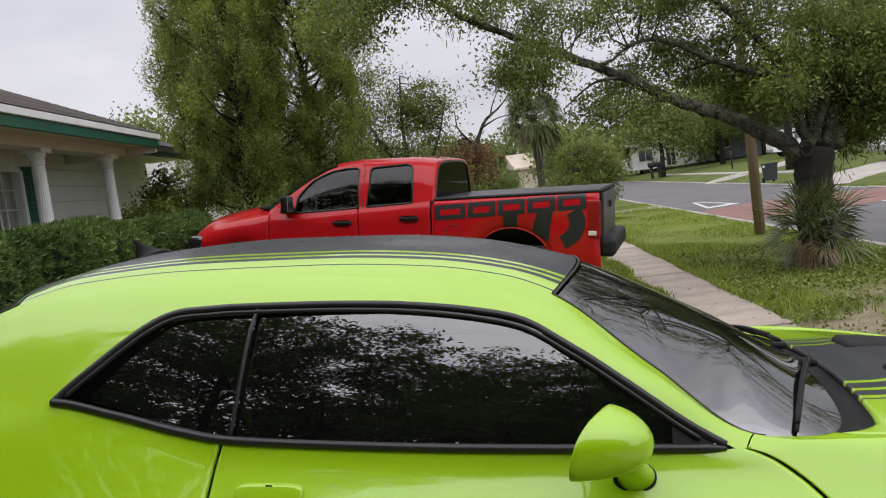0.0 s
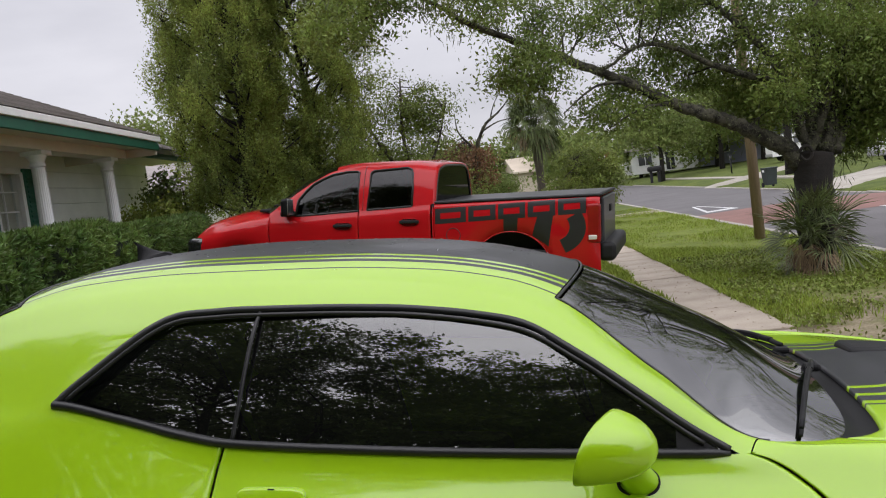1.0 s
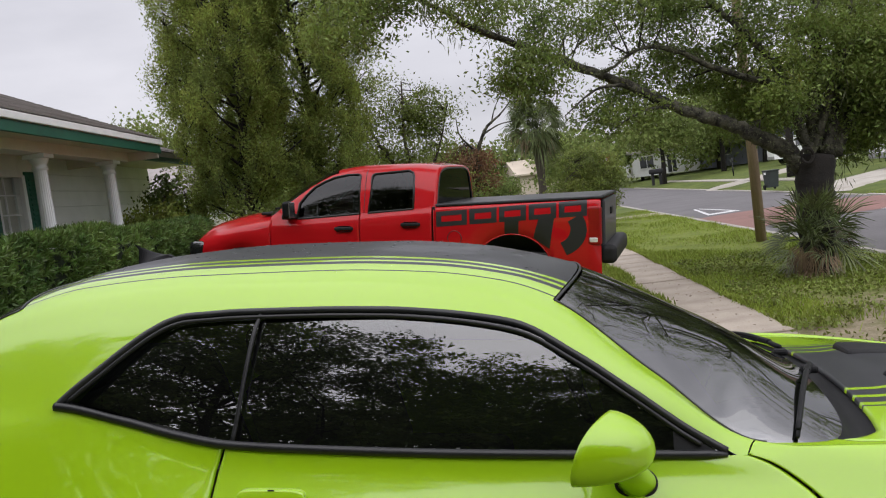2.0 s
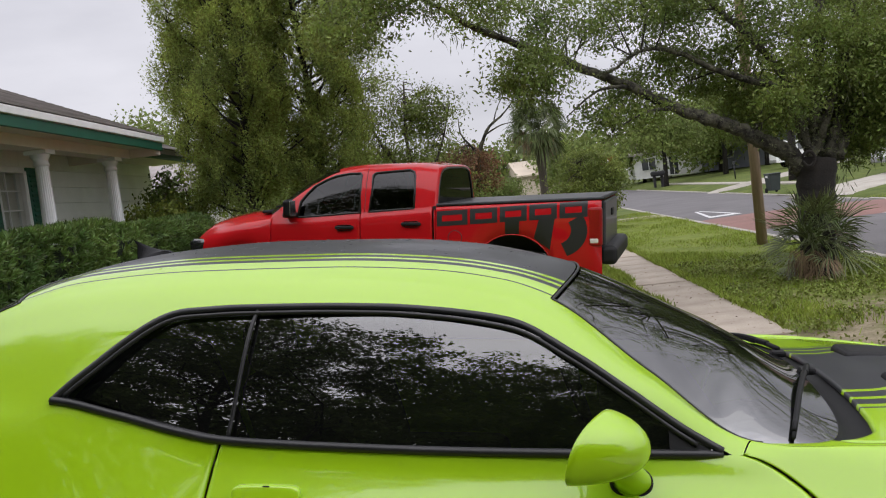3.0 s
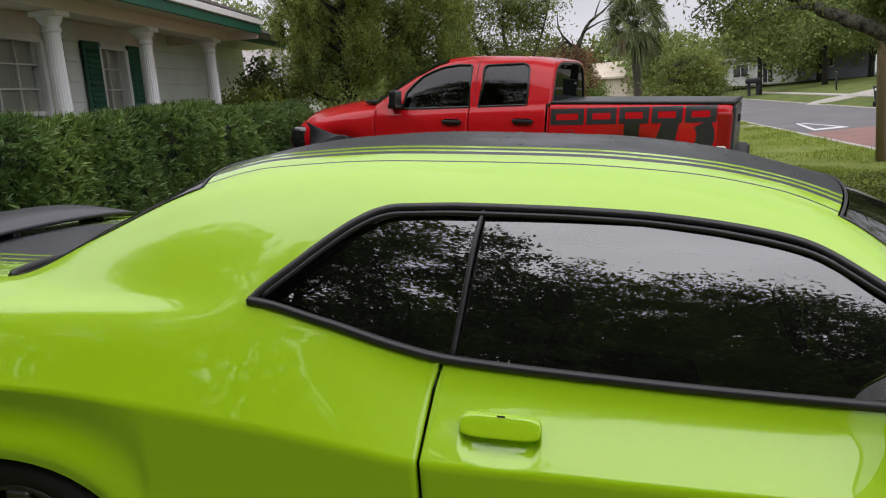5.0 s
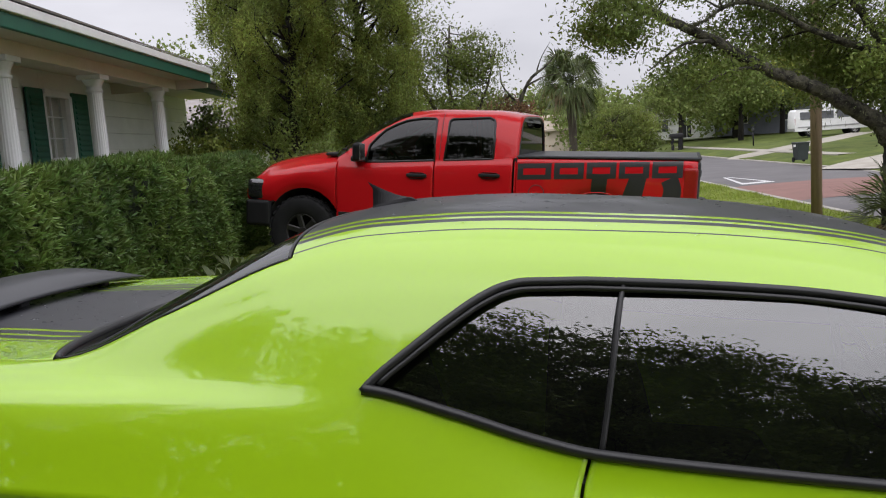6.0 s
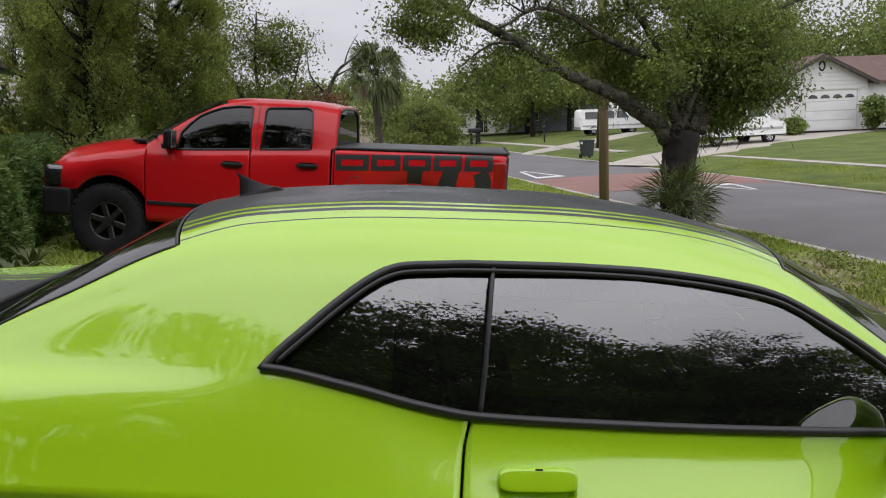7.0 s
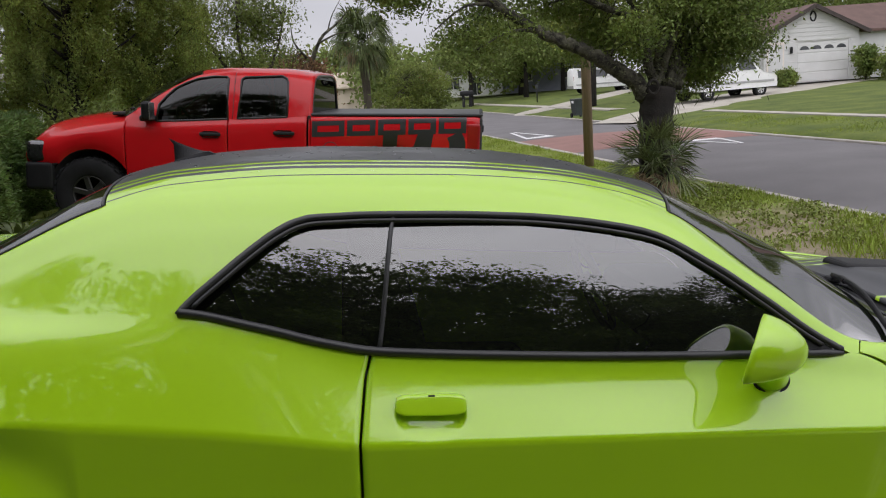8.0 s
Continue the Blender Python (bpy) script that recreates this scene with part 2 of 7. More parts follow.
SHADELEAF = mat("shade_tree_leaf", (0.130, 0.175, 0.050), (0.070, 0.100, 0.030), rough=0.6, scale=0.7, fine=5, island=0.3, sub=0.3, spec=0.2)
REDLEAF = mat("reddish_leaf", (0.24, 0.115, 0.065), (0.12, 0.08, 0.038), rough=0.6, scale=1.0, fine=5, island=0.35, sub=0.3, spec=0.25)
YELLOWLEAF = mat("yellow_green_leaf", (0.26, 0.27, 0.045), (0.12, 0.17, 0.03), rough=0.55, scale=1.0, fine=5, island=0.35, sub=0.35, spec=0.3)
PALMLEAF = mat("palm_leaf", (0.115, 0.145, 0.045), (0.045, 0.065, 0.022), rough=0.5, scale=2, fine=12, island=0.35, sub=0.2, spec=0.4)
PALMETTO = mat("palmetto_leaf", (0.145, 0.180, 0.058), (0.045, 0.066, 0.022), rough=0.45, scale=2, fine=12, island=0.5, sub=0.12, spec=0.5)
WEEDLEAF = mat("weed_leaf", (0.215, 0.265, 0.050), (0.125, 0.165, 0.028), rough=0.6, scale=2, fine=12, island=0.45, sub=0.2)
DEADLEAF = mat("dead_frond", (0.26, 0.19, 0.11), (0.15, 0.10, 0.058), rough=0.85, scale=2, fine=12, island=0.3, sub=0.15)
MOSS = mat("hanging_moss", (0.165, 0.175, 0.095), (0.075, 0.085, 0.045), rough=0.9, scale=2, fine=10, island=0.3, sub=0.3)


# ---- building helpers ----
def mesh_of(name, verts, faces, material=None, smooth=True):
    me = bpy.data.meshes.new(name)
    me.from_pydata([tuple(map(float, v)) for v in verts], [], [tuple(map(int, f)) for f in faces])
    if material:
        me.materials.append(material)
    if smooth:
        me.shade_smooth()
    me.update()
    return me


def quads_mesh(name, verts, material, smooth=False):
    """Loose quads from an array of (n, 4, 3), quickly."""
    n = len(verts)
    me = bpy.data.meshes.new(name)
    me.vertices.add(4 * n)
    me.vertices.foreach_set("co", np.ascontiguousarray(verts, dtype=np.float32).ravel())
    me.loops.add(4 * n)
    me.loops.foreach_set("vertex_index", np.arange(4 * n, dtype=np.int32))
    me.polygons.add(n)
    me.polygons.foreach_set("loop_start", np.arange(0, 4 * n, 4, dtype=np.int32))
    me.materials.append(material)
    me.update(calc_edges=True)
    me.validate()
    return me


def face_out(me, centre):
    """Turns a pane's faces away from a centre, so that its outer side is the front."""
    out = sum((p.normal.dot(p.center - Vector(centre)) * p.area for p in me.polygons))
    if out < 0:
        me.flip_normals()
    return me


def part(name, data, material, parent, label=""):
    """Links a bmesh or mesh as one object under its parent (or at top level with None)."""
    if isinstance(data, bmesh.types.BMesh):
        me = bpy.data.meshes.new(name)
        data.to_mesh(me)
        data.free()
        data = me
    if material and not data.materials:
        data.materials.append(material)
    ob = new(name, data)
    ob.parent = parent
    if label:
        ob["label"] = label
    return ob


def thing(name, m, label, category, group="", kind=""):
    ob = new(name)
    ob.matrix_basis = m
    return tagged(ob, label, category, group, kind)


def grid_mesh(name, pts, material, flip=False, smooth=True, closed_v=False, closed_u=False):
    """A mesh over an array of points (nu, nv, 3)."""
    nu, nv = pts.shape[:2]
    idx = np.arange(nu * nv).reshape(nu, nv)
    if closed_v:
        idx = np.concatenate([idx, idx[:, :1]], 1)
    if closed_u:
        idx = np.concatenate([idx, idx[:1]], 0)
    a, b, c, d = idx[:-1, :-1].ravel(), idx[1:, :-1].ravel(), idx[1:, 1:].ravel(), idx[:-1, 1:].ravel()
    f = np.stack([a, d, c, b] if flip else [a, b, c, d], 1)
    return mesh_of(name, pts.reshape(-1, 3), f, material, smooth)


def box_bm(sx, sy, sz, at=(0, 0, 0), bevel=0.0, seg=2, rot=None, bm=None):
    own = bm or bmesh.new()
    m = Matrix.Translation(at) @ (rot or Matrix()) @ Matrix.Diagonal((sx, sy, sz, 1))
    made = bmesh.ops.create_cube(own, size=1, matrix=m)
    if bevel:
        edges = list({e for v in made["verts"] for e in v.link_edges})
        bmesh.ops.bevel(own, geom=edges, offset=bevel, segments=seg, affect="EDGES", profile=0.5)
    return own


def tube_arrays(points, radii, sides=6, cap=True):
    """Rings along a polyline: vertices and faces."""
    p = np.array(points, float)
    r = np.broadcast_to(np.array(radii, float), (len(p),))
    tan = np.gradient(p, axis=0)
    tan /= np.linalg.norm(tan, axis=1)[:, None] + 1e-9
    ref = np.array((0, 0, 1.0)) if abs(tan[:, 2]).mean() < 0.8 else np.array((1.0, 0, 0))
    u = np.cross(tan, ref)
    u /= np.linalg.norm(u, axis=1)[:, None] + 1e-9
    v = np.cross(tan, u)
    ang = np.linspace(0, 2 * np.pi, sides, endpoint=False)
    ring = p[:, None] + r[:, None, None] * (u[:, None] * np.cos(ang)[:, None] + v[:, None] * np.sin(ang)[:, None])
    n = len(p)
    faces = [(i * sides + j, i * sides + (j + 1) % sides, (i + 1) * sides + (j + 1) % sides, (i + 1) * sides + j) for i in range(n - 1) for j in range(sides)]
    if cap:
        faces += [tuple(range(sides))[::-1], tuple((n - 1) * sides + j for j in range(sides))]
    return ring.reshape(-1, 3), faces


def tube_mesh(name, paths, material, sides=6, smooth=True):
    """One mesh from several (points, radii) tubes."""
    vs, fs, k = [], [], 0
    for points, radii in paths:
        v, f = tube_arrays(points, radii, sides)
        vs.append(v)
        fs += [tuple(i + k for i in q) for q in f]
        k += len(v)
    return mesh_of(name, np.concatenate(vs), fs, material, smooth)


def smooth_path(points, n=12):
    """Catmull-Rom through a few points."""
    p = np.array(points, float)
    q = np.concatenate([[2 * p[0] - p[1]], p, [2 * p[-1] - p[-2]]])
    out = []
    for i in range(len(p) - 1):
        a, b, c, d = q[i : i + 4]
        for s in np.linspace(0, 1, n, endpoint=False):
            out.append(0.5 * ((2 * b) + (c - a) * s + (2 * a - 5 * b + 4 * c - d) * s * s + (3 * b - a - 3 * c + d) * s**3))
    return np.array(out + [p[-1]])


def knots(*pairs):
    """A smooth shape-keeping curve through (x, value) knots, as a function of arrays."""
    x, y = np.array([p[0] for p in pairs], float), np.array([p[1] for p in pairs], float)
    h, d = np.diff(x), np.diff(y) / np.diff(x)
    m = np.zeros(len(x))
    for i in range(1, len(x) - 1):
        if d[i - 1] * d[i] > 0:
            w1, w2 = 2 * h[i] + h[i - 1], h[i] + 2 * h[i - 1]
            m[i] = (w1 + w2) / (w1 / d[i - 1] + w2 / d[i])
    m[0], m[-1] = d[0], d[-1]

    def f(s):
        s = np.clip(np.asarray(s, float), x[0], x[-1])
        i = np.clip(np.searchsorted(x, s) - 1, 0, len(x) - 2)
        t = (s - x[i]) / h[i]
        return (1 + 2 * t) * (1 - t) ** 2 * y[i] + t * (1 - t) ** 2 * h[i] * m[i] + t * t * (3 - 2 * t) * y[i + 1] + t * t * (t - 1) * h[i] * m[i + 1]

    return f


def section_curve(ctrl, w, crease=None):
    """Centripetal Catmull-Rom through control points (k, 2) at parameters w in 0..k-1; the last point lies on the middle plane.
    crease: a control at which the curve has an edge."""
    c, w = np.array(ctrl, float), np.asarray(w, float)
    if crease:
        out = np.empty((len(w), 2))
        lower = w < crease
        below = np.concatenate([c[: crease + 1], [2 * c[crease] - c[crease - 1]]])
        if lower.any():
            q = np.concatenate([[2 * c[0] - c[1]], below])
            out[lower] = _curve(q, w[lower], crease)
        if (~lower).any():
            up = c[crease:]
            q = np.concatenate([[2 * up[0] - up[1]], up, [up[-2] * (-1, 1)]])
            out[~lower] = _curve(q, w[~lower] - crease, len(up) - 1)
        return out
    return _curve(np.concatenate([[2 * c[0] - c[1]], c, [c[-2] * (-1, 1)]]), w, len(c) - 1)


def _curve(q, w, last):
    w = np.clip(w, 0, last - 1e-9)
    i = w.astype(int)
    p0, p1, p2, p3 = q[i], q[i + 1], q[i + 2], q[i + 3]
    gap = lambda a, b: np.maximum(np.sqrt(np.linalg.norm(b - a, axis=1)), 1e-3)[:, None]
    t0 = np.zeros((len(w), 1))
    t1 = t0 + gap(p0, p1)
    t2 = t1 + gap(p1, p2)
    t3 = t2 + gap(p2, p3)
    t = t1 + (w - i)[:, None] * (t2 - t1)
    a1 = (t1 - t) / (t1 - t0) * p0 + (t - t0) / (t1 - t0) * p1
    a2 = (t2 - t) / (t2 - t1) * p1 + (t - t1) / (t2 - t1) * p2
    a3 = (t3 - t) / (t3 - t2) * p2 + (t - t2) / (t3 - t2) * p3
    b1 = (t2 - t) / (t2 - t0) * a1 + (t - t0) / (t2 - t0) * a2
    b2 = (t3 - t) / (t3 - t1) * a2 + (t - t1) / (t3 - t1) * a3
    return (t2 - t) / (t2 - t1) * b1 + (t - t1) / (t2 - t1) * b2


# ---- ground, street, pavement ----
_far_rise = knots((13.0, -0.27), (13.75, -0.255), (14.6, -0.15), (17.0, 0.02), (22.0, 0.24), (28.0, 0.43), (33.0, 0.5), (45.0, 0.6), (90.0, 1.0))
_near = knots((-40, 1.2), (-9.0, 0.75), (-5.0, 0.56), (-3.5, 0.47), (-2.3, 0.35), (0.0, 0.10), (2.0, -0.075), (2.7, -0.12), (4.0, -0.13), (6.9, -0.17), (7.1, -0.18))


def street_x(u, y):
    """The street runs a few degrees off the y axis: world x of a place u across it."""
    return u + 0.08 * np.clip((np.asarray(u, float) - 0.5) / 2.1, 0, 1) * (np.clip(y, -60, 160) - 15.3)


STREET_TURN = -math.atan(0.08)


def ground_at(u):
    u = np.asarray(u, float)
    return np.where(u < 7.1, _near(u), np.where(u < 13.6, -0.40, _far_rise(u)))


def ground_z(x, y):
    x = np.asarray(x, float)
    u = x
    for _ in range(6):
        u = u + (x - street_x(u, y))
    return ground_at(u)


xs = np.unique(np.concatenate([np.linspace(-400, -12, 12), np.arange(-12, 7.0, 0.35), [7.05, 7.12, 7.13, 13.58, 13.59], np.arange(13.7, 30, 0.6), np.linspace(30, 500, 14)]))
ys = np.unique(np.concatenate([np.linspace(-300, -14, 10), np.arange(-14, 42, 0.6), np.linspace(42, 90, 18), np.linspace(95, 700, 14)]))
gx, gy = np.meshgrid(xs, ys, indexing="ij")
bumps = np.array([noise.noise((a * 0.8, b * 0.8, 0.3)) for a, b in zip(gx.ravel(), gy.ravel())]).reshape(gx.shape) * 0.02
gz = ground_at(gx) + bumps * ((gx < 2.4) | ((gx > 4.3) & (gx < 6.8)) | (gx > 14.2))
me = grid_mesh("ground", np.stack([street_x(gx, gy), gy, gz], -1), GROUND)
me.materials.append(FAR_GRASS)
for p in me.polygons:
    cx, cy = p.center.x, p.center.y
    p.material_index = 1 if cx > 13.5 or cy > 30 else 0
tagged(new("ground", me), "green lawn with worn sandy patches sloping to the street", "lawn", kind="structure")

road = thing("road", Matrix(), "grey asphalt residential street with worn surface", "street", kind="structure")
rx = np.linspace(7.2, 13.5, 12)
ry = np.unique(np.concatenate([np.linspace(-200, -20, 6), np.linspace(-20, 80, 60), np.linspace(90, 600, 8)]))
ax, ay = np.meshgrid(rx, ry, indexing="ij")
az = -0.30 + 0.07 * (1 - ((ax - 10.35) / 3.15) ** 2)
part("carriageway", grid_mesh("carriageway", np.stack([street_x(ax, ay), ay, az], -1), ASPHALT), None, road)


def on_road(x, y, lift=0.004):
    return (float(street_x(x, y)), y, -0.30 + 0.07 * (1 - ((x - 10.35) / 3.15) ** 2) + lift)


px = np.linspace(7.35, 13.35, 12)
py = np.linspace(21.4, 27.2, 8)
qx, qy = np.meshgrid(px, py, indexing="ij")
qz = -0.30 + 0.07 * (1 - ((qx - 10.35) / 3.15) ** 2) + 0.006 + 0.07 * np.clip(1 - ((qy - 24.3) / 2.9) ** 2, 0, 1)
part("speed_table", grid_mesh("speed_table", np.stack([street_x(qx, qy), qy, qz], -1), PAVER), None, road, "faded red raised street crossing surface")


def road_mark(corners):
    vs = [on_road(x, y, 0.010) for x, y in corners]
    part("road_marking", mesh_of("road_marking", vs, [tuple(range(len(vs)))], ROADPAINT, False), None, road, "worn white painted arrow marking")


# arrow outlines painted before and after the raised surface
for cx, y0, way_, ln_ in ((8.6, 27.8, 1, 4.0), (11.5, 21.6, -1, 2.3)):
    road_mark([(cx - 0.55, y0), (cx + 0.55, y0), (cx + 0.50, y0 + way_ * 0.55), (cx - 0.50, y0 + way_ * 0.55)])
    road_mark([(cx - 0.50, y0 + way_ * 0.57), (cx - 0.36, y0 + way_ * 0.57), (cx - 0.02, y0 + way_ * ln_), (cx - 0.12, y0 + way_ * ln_)])
    road_mark([(cx + 0.36, y0 + way_ * 0.57), (cx + 0.50, y0 + way_ * 0.57), (cx + 0.12, y0 + way_ * ln_), (cx + 0.02, y0 + way_ * ln_)])


def kerb_run(x, y0, y1, label, gaps=(), top=-0.305):
    root = thing("kerb", Matrix(), label, "kerb", kind="structure")
    bm = box_bm(0.16, 2.98, 0.30, bevel=0.025)
    me_ = bpy.data.meshes.new("kerb_stone")
    bm.to_mesh(me_)
    bm.free()
    me_.materials.append(KERB)
    y = y0
    while y < y1:
        low = any(a < y + 1.5 < b for a, b in gaps)
        ob = part("kerb_stone", me_, None, root)
        ob.location = (float(street_x(x, y + 1.5)), y + 1.5, -0.43 if low else top)
        ob.rotation_euler = (0, 0, STREET_TURN)
        y += 3.0


kerb_run(7.13, -20, 76, "pale concrete kerb along the near side of the street")
kerb_run(13.58, -20, 76, "pale concrete kerb along the far side of the street", gaps=((28.8, 33.6), (47, 50)), top=-0.395)

pavement = thing("pavement", Matrix(), "old stained concrete footpath with grass creeping over it", "footpath", kind="structure")
bm = box_bm(1.18, 1.485, 0.12, bevel=0.012)
slab_me = bpy.data.meshes.new("slab")
bm.to_mesh(slab_me)
bm.free()
slab_me.materials.append(CONCRETE)
for i in range(50):
    ob = part("slab", slab_me, None, pavement)
    y = -12 + 1.5 * i
    ob.location = (float(street_x(3.34, y)), y, -0.165 + 0.008 * math.sin(i * 2.3))
    ob.rotation_euler = (0.004 * math.sin(i * 1.7), 0.012 + 0.006 * math.sin(i * 3.1), STREET_TURN)

part("apron", box_bm(2.9, 1.5, 0.12, (6.78, 30.6, -0.200), 0.012), CONCRETE, pavement, "pale concrete strip from the footpath to the kerb")

far_walk = thing("far_pavement", Matrix(), "pale concrete footpath across the far lawns", "footpath", kind="structure")


def strip(name, parent, points, width, lift, material, label=""):
    """A paved strip draped over the ground along a polyline."""
    p = smooth_path([(float(street_x(x, y)), y, 0) for x, y in points], 10)
    t = np.gradient(p, axis=0)
    t /= np.linalg.norm(t, axis=1)[:, None]
    side = np.stack([-t[:, 1], t[:, 0], 0 * t[:, 0]], 1) * width / 2
    rows = []
    for k in (-1, -1, 1, 1):
        q = p + side * k
        q[:, 2] = ground_z(p[:, 0], p[:, 1]) + lift
        rows.append(q)
    rows[0][:, 2] -= lift + 0.1
    rows[3][:, 2] -= lift + 0.1
    return part(name, grid_mesh(name, np.stack(rows, 1), material, smooth=False), None, parent, label)


strip("far_path", far_walk, [(16.9, -10), (16.9, 20), (16.9, 31.0)], 0.55, 0.02, FAR_CONCRETE)
strip("far_path", far_walk, [(16.2, 39), (16.2, 55), (16.2, 75)], 0.9, 0.03, FAR_CONCRETE)
strip("driveway", far_walk, [(13.6, 31.0), (17.5, 33.3), (22.5, 36.6), (29.9, 40.0)], 4.3, 0.035, FAR_CONCRETE, "pale concrete driveway of the white house")
strip("driveway", far_walk, [(13.6, 47.5), (18.0, 51.0), (27.0, 62.0)], 2.0, 0.035, FAR_CONCRETE, "narrow pale concrete drive over the lawn")


# ---- the house with the porch ----
house = thing("house", Matrix.Translation((-0.10, -0.01, -0.085)) @ Matrix.Scale(1.055, 4), "white single-storey house with dark green shutters and fluted porch columns", "house")
FLOOR = 0.52


def hbox(name, x0, x1, y0, y1, z0, z1, material, bevel=0.006, label="", parent=None):
    return part(name, box_bm(x1 - x0, y1 - y0, z1 - z0, ((x0 + x1) / 2, (y0 + y1) / 2, (z0 + z1) / 2), bevel, 1), material, parent or house, label)


# wall core with window openings
WX = -5.5
wins = [(8.35, 9.50), (10.86, 11.56)]
ycuts = [2.0] + [v for w in wins for v in w] + [16.75]
for a, b in zip(ycuts[0::2], ycuts[1::2]):
    hbox("wall", WX - 0.2, WX, a, b, 0.3, 3.0, SIDING)
for a, b in wins:
    hbox("wall", WX - 0.2, WX, a, b, 0.3, 1.25, SIDING)
    hbox("wall", WX - 0.2, WX, a, b, 2.70, 3.0, SIDING)
hbox("wall", -12.0, WX - 0.2, 16.55, 16.75, 0.3, 3.0, SIDING)
hbox("wall", -12.0, -11.8, 2.0, 16.55, 0.3, 3.0, SIDING)
hbox("wall", -11.8, WX - 0.2, 2.0, 2.2, 0.3, 3.0, SIDING)
hbox("porch_floor", WX, -4.4, 2.0, 13.1, 0.25, FLOOR, CONCRETE)
# wide lap boards
for y0, y1 in ((2.0, 8.2), (9.66, 10.3), (12.3, 16.76)):
    z = 0.55
    while z < 2.95:
        bm = box_bm(0.022, y1 - y0, 0.236, (WX + 0.018, (y0 + y1) / 2, z + 0.118), 0.005, 1)
        for v in bm.verts:
            if v.co.z > z + 0.118:
                v.co.x -= 0.012
        part("siding_board", bm, SIDING, house)
        z += 0.24


def window(y0, y1, z0, z1):
    w = part("window", box_bm(0.05, y1 - y0 + 0.16, 0.07, (WX + 0.03, (y0 + y1) / 2, z0 - 0.03), 0.008), WHITE, house)
    for a, b, c, d in ((y0 - 0.07, y0 + 0.02, z0, z1), (y1 - 0.02, y1 + 0.07, z0, z1), (y0 + 0.02, y1 - 0.02, z1 - 0.03, z1 + 0.06)):
        part("frame", box_bm(0.07, b - a, d - c, (WX + 0.02, (a + b) / 2, (c + d) / 2), 0.006, 1), WHITE, w)
    mid = (z0 + z1) / 2 - 0.1
    part("frame", box_bm(0.05, y1 - y0 - 0.04, 0.05, (WX - 0.03, (y0 + y1) / 2, mid), 0.005, 1), WHITE, w)
    n = 3 if y1 - y0 > 0.9 else 2
    for k in range(1, n):
        yy = y0 + (y1 - y0) * k / n
        part("muntin", box_bm(0.025, 0.018, z1 - mid, (WX - 0.045, yy, (z1 + mid) / 2), 0.003, 1), WHITE, w)
    for k in range(1, 3):
        part("muntin", box_bm(0.025, y1 - y0, 0.018, (WX - 0.047, (y0 + y1) / 2, mid + (z1 - mid) * k / 3), 0.003, 1), WHITE, w)
    xp = WX - 0.07
    sheet = mesh_of("pane", [(xp, y0 + 0.01, z0), (xp, y1 - 0.01, z0), (xp, y1 - 0.01, z1), (xp, y0 + 0.01, z1)], [(0, 1, 2, 3)], CLEAR, False)
    pane = part("pane", face_out(sheet, (WX - 1.0, y0, z0)), None, w)
    pane.visible_shadow = False
    k = z0 + 0.02
    bm = bmesh.new()
    while k < z1:
        box_bm(0.004, y1 - y0 - 0.04, 0.046, (WX - 0.095, (y0 + y1) / 2, k), bm=bm, rot=Matrix.Rotation(radians(25), 4, "Y"))
        k += 0.045
    part("blind", bm, BLIND, w, "closed cream slatted window blind")
    part("insect_screen", box_bm(0.004, y1 - y0 - 0.06, mid - z0, (WX - 0.055, (y0 + y1) / 2, (mid + z0) / 2)), mat("grey_mesh", (0.20, 0.20, 0.20), (0.16, 0.16, 0.16), rough=0.9), w)


for a, b in wins:
    window(a, b, 1.28, 2.68)


def shutter(y0, y1):
    s = part("shutter", box_bm(0.035, y1 - y0, 1.62, (WX + 0.05, (y0 + y1) / 2, 1.92), 0.006, 1), GREENTRIM, house, "dark green louvred window shutter")
    for k in range(22):
        bm = box_bm(0.022, y1 - y0 - 0.09, 0.05, (WX + 0.068, (y0 + y1) / 2, 1.19 + 0.068 * k), 0.004, 1, Matrix.Rotation(radians(-20), 4, "Y"))
        part("slat", bm, GREENTRIM, s)


for a, b in ((9.60, 9.95), (10.40, 10.80), (11.62, 12.08)):
    shutter(a, b)


def fluted_column(y):
    ang = np.linspace(0, 2 * np.pi, 96, endpoint=False)
    zs = np.linspace(FLOOR + 0.16, 2.62, 14)
    t = (zs - zs[0]) / (zs[-1] - zs[0])
    r = 0.100 - 0.020 * t**1.4
    flute = 1 - 0.07 * np.abs(np.sin(ang * 10)) ** 0.6
    rr = r[:, None] * flute[None]
    pts = np.stack([-4.65 + rr * np.cos(ang), y + rr * np.sin(ang), np.repeat(zs[:, None], 96, 1)], -1)
    c = part("column", grid_mesh("column", pts, WHITE, closed_v=True), None, house, "white fluted porch column")
    prof = [(0.080, 2.60), (0.096, 2.61), (0.096, 2.64), (0.084, 2.645), (0.086, 2.68), (0.118, 2.73), (0.122, 2.745)]
    ring = np.array([[(-4.65 + a * math.cos(q), y + a * math.sin(q), z) for q in np.linspace(0, 2 * np.pi, 32, endpoint=False)] for a, z in prof])
    part("capital", grid_mesh("capital", ring, WHITE, closed_v=True), None, c)
    part("abacus", box_bm(0.27, 0.27, 0.055, (-4.65, y, 2.772), 0.006), WHITE, c)
    prof = [(0.19, FLOOR), (0.19, FLOOR + 0.06), (0.165, FLOOR + 0.10), (0.15, FLOOR + 0.13), (0.138, FLOOR + 0.17)]
    ring = np.array([[(-4.65 + a * math.cos(q), y + a * math.sin(q), z) for q in np.linspace(0, 2 * np.pi, 32, endpoint=False)] for a, z in prof])
    part("base", grid_mesh("base", ring, WHITE, closed_v=True), None, c)


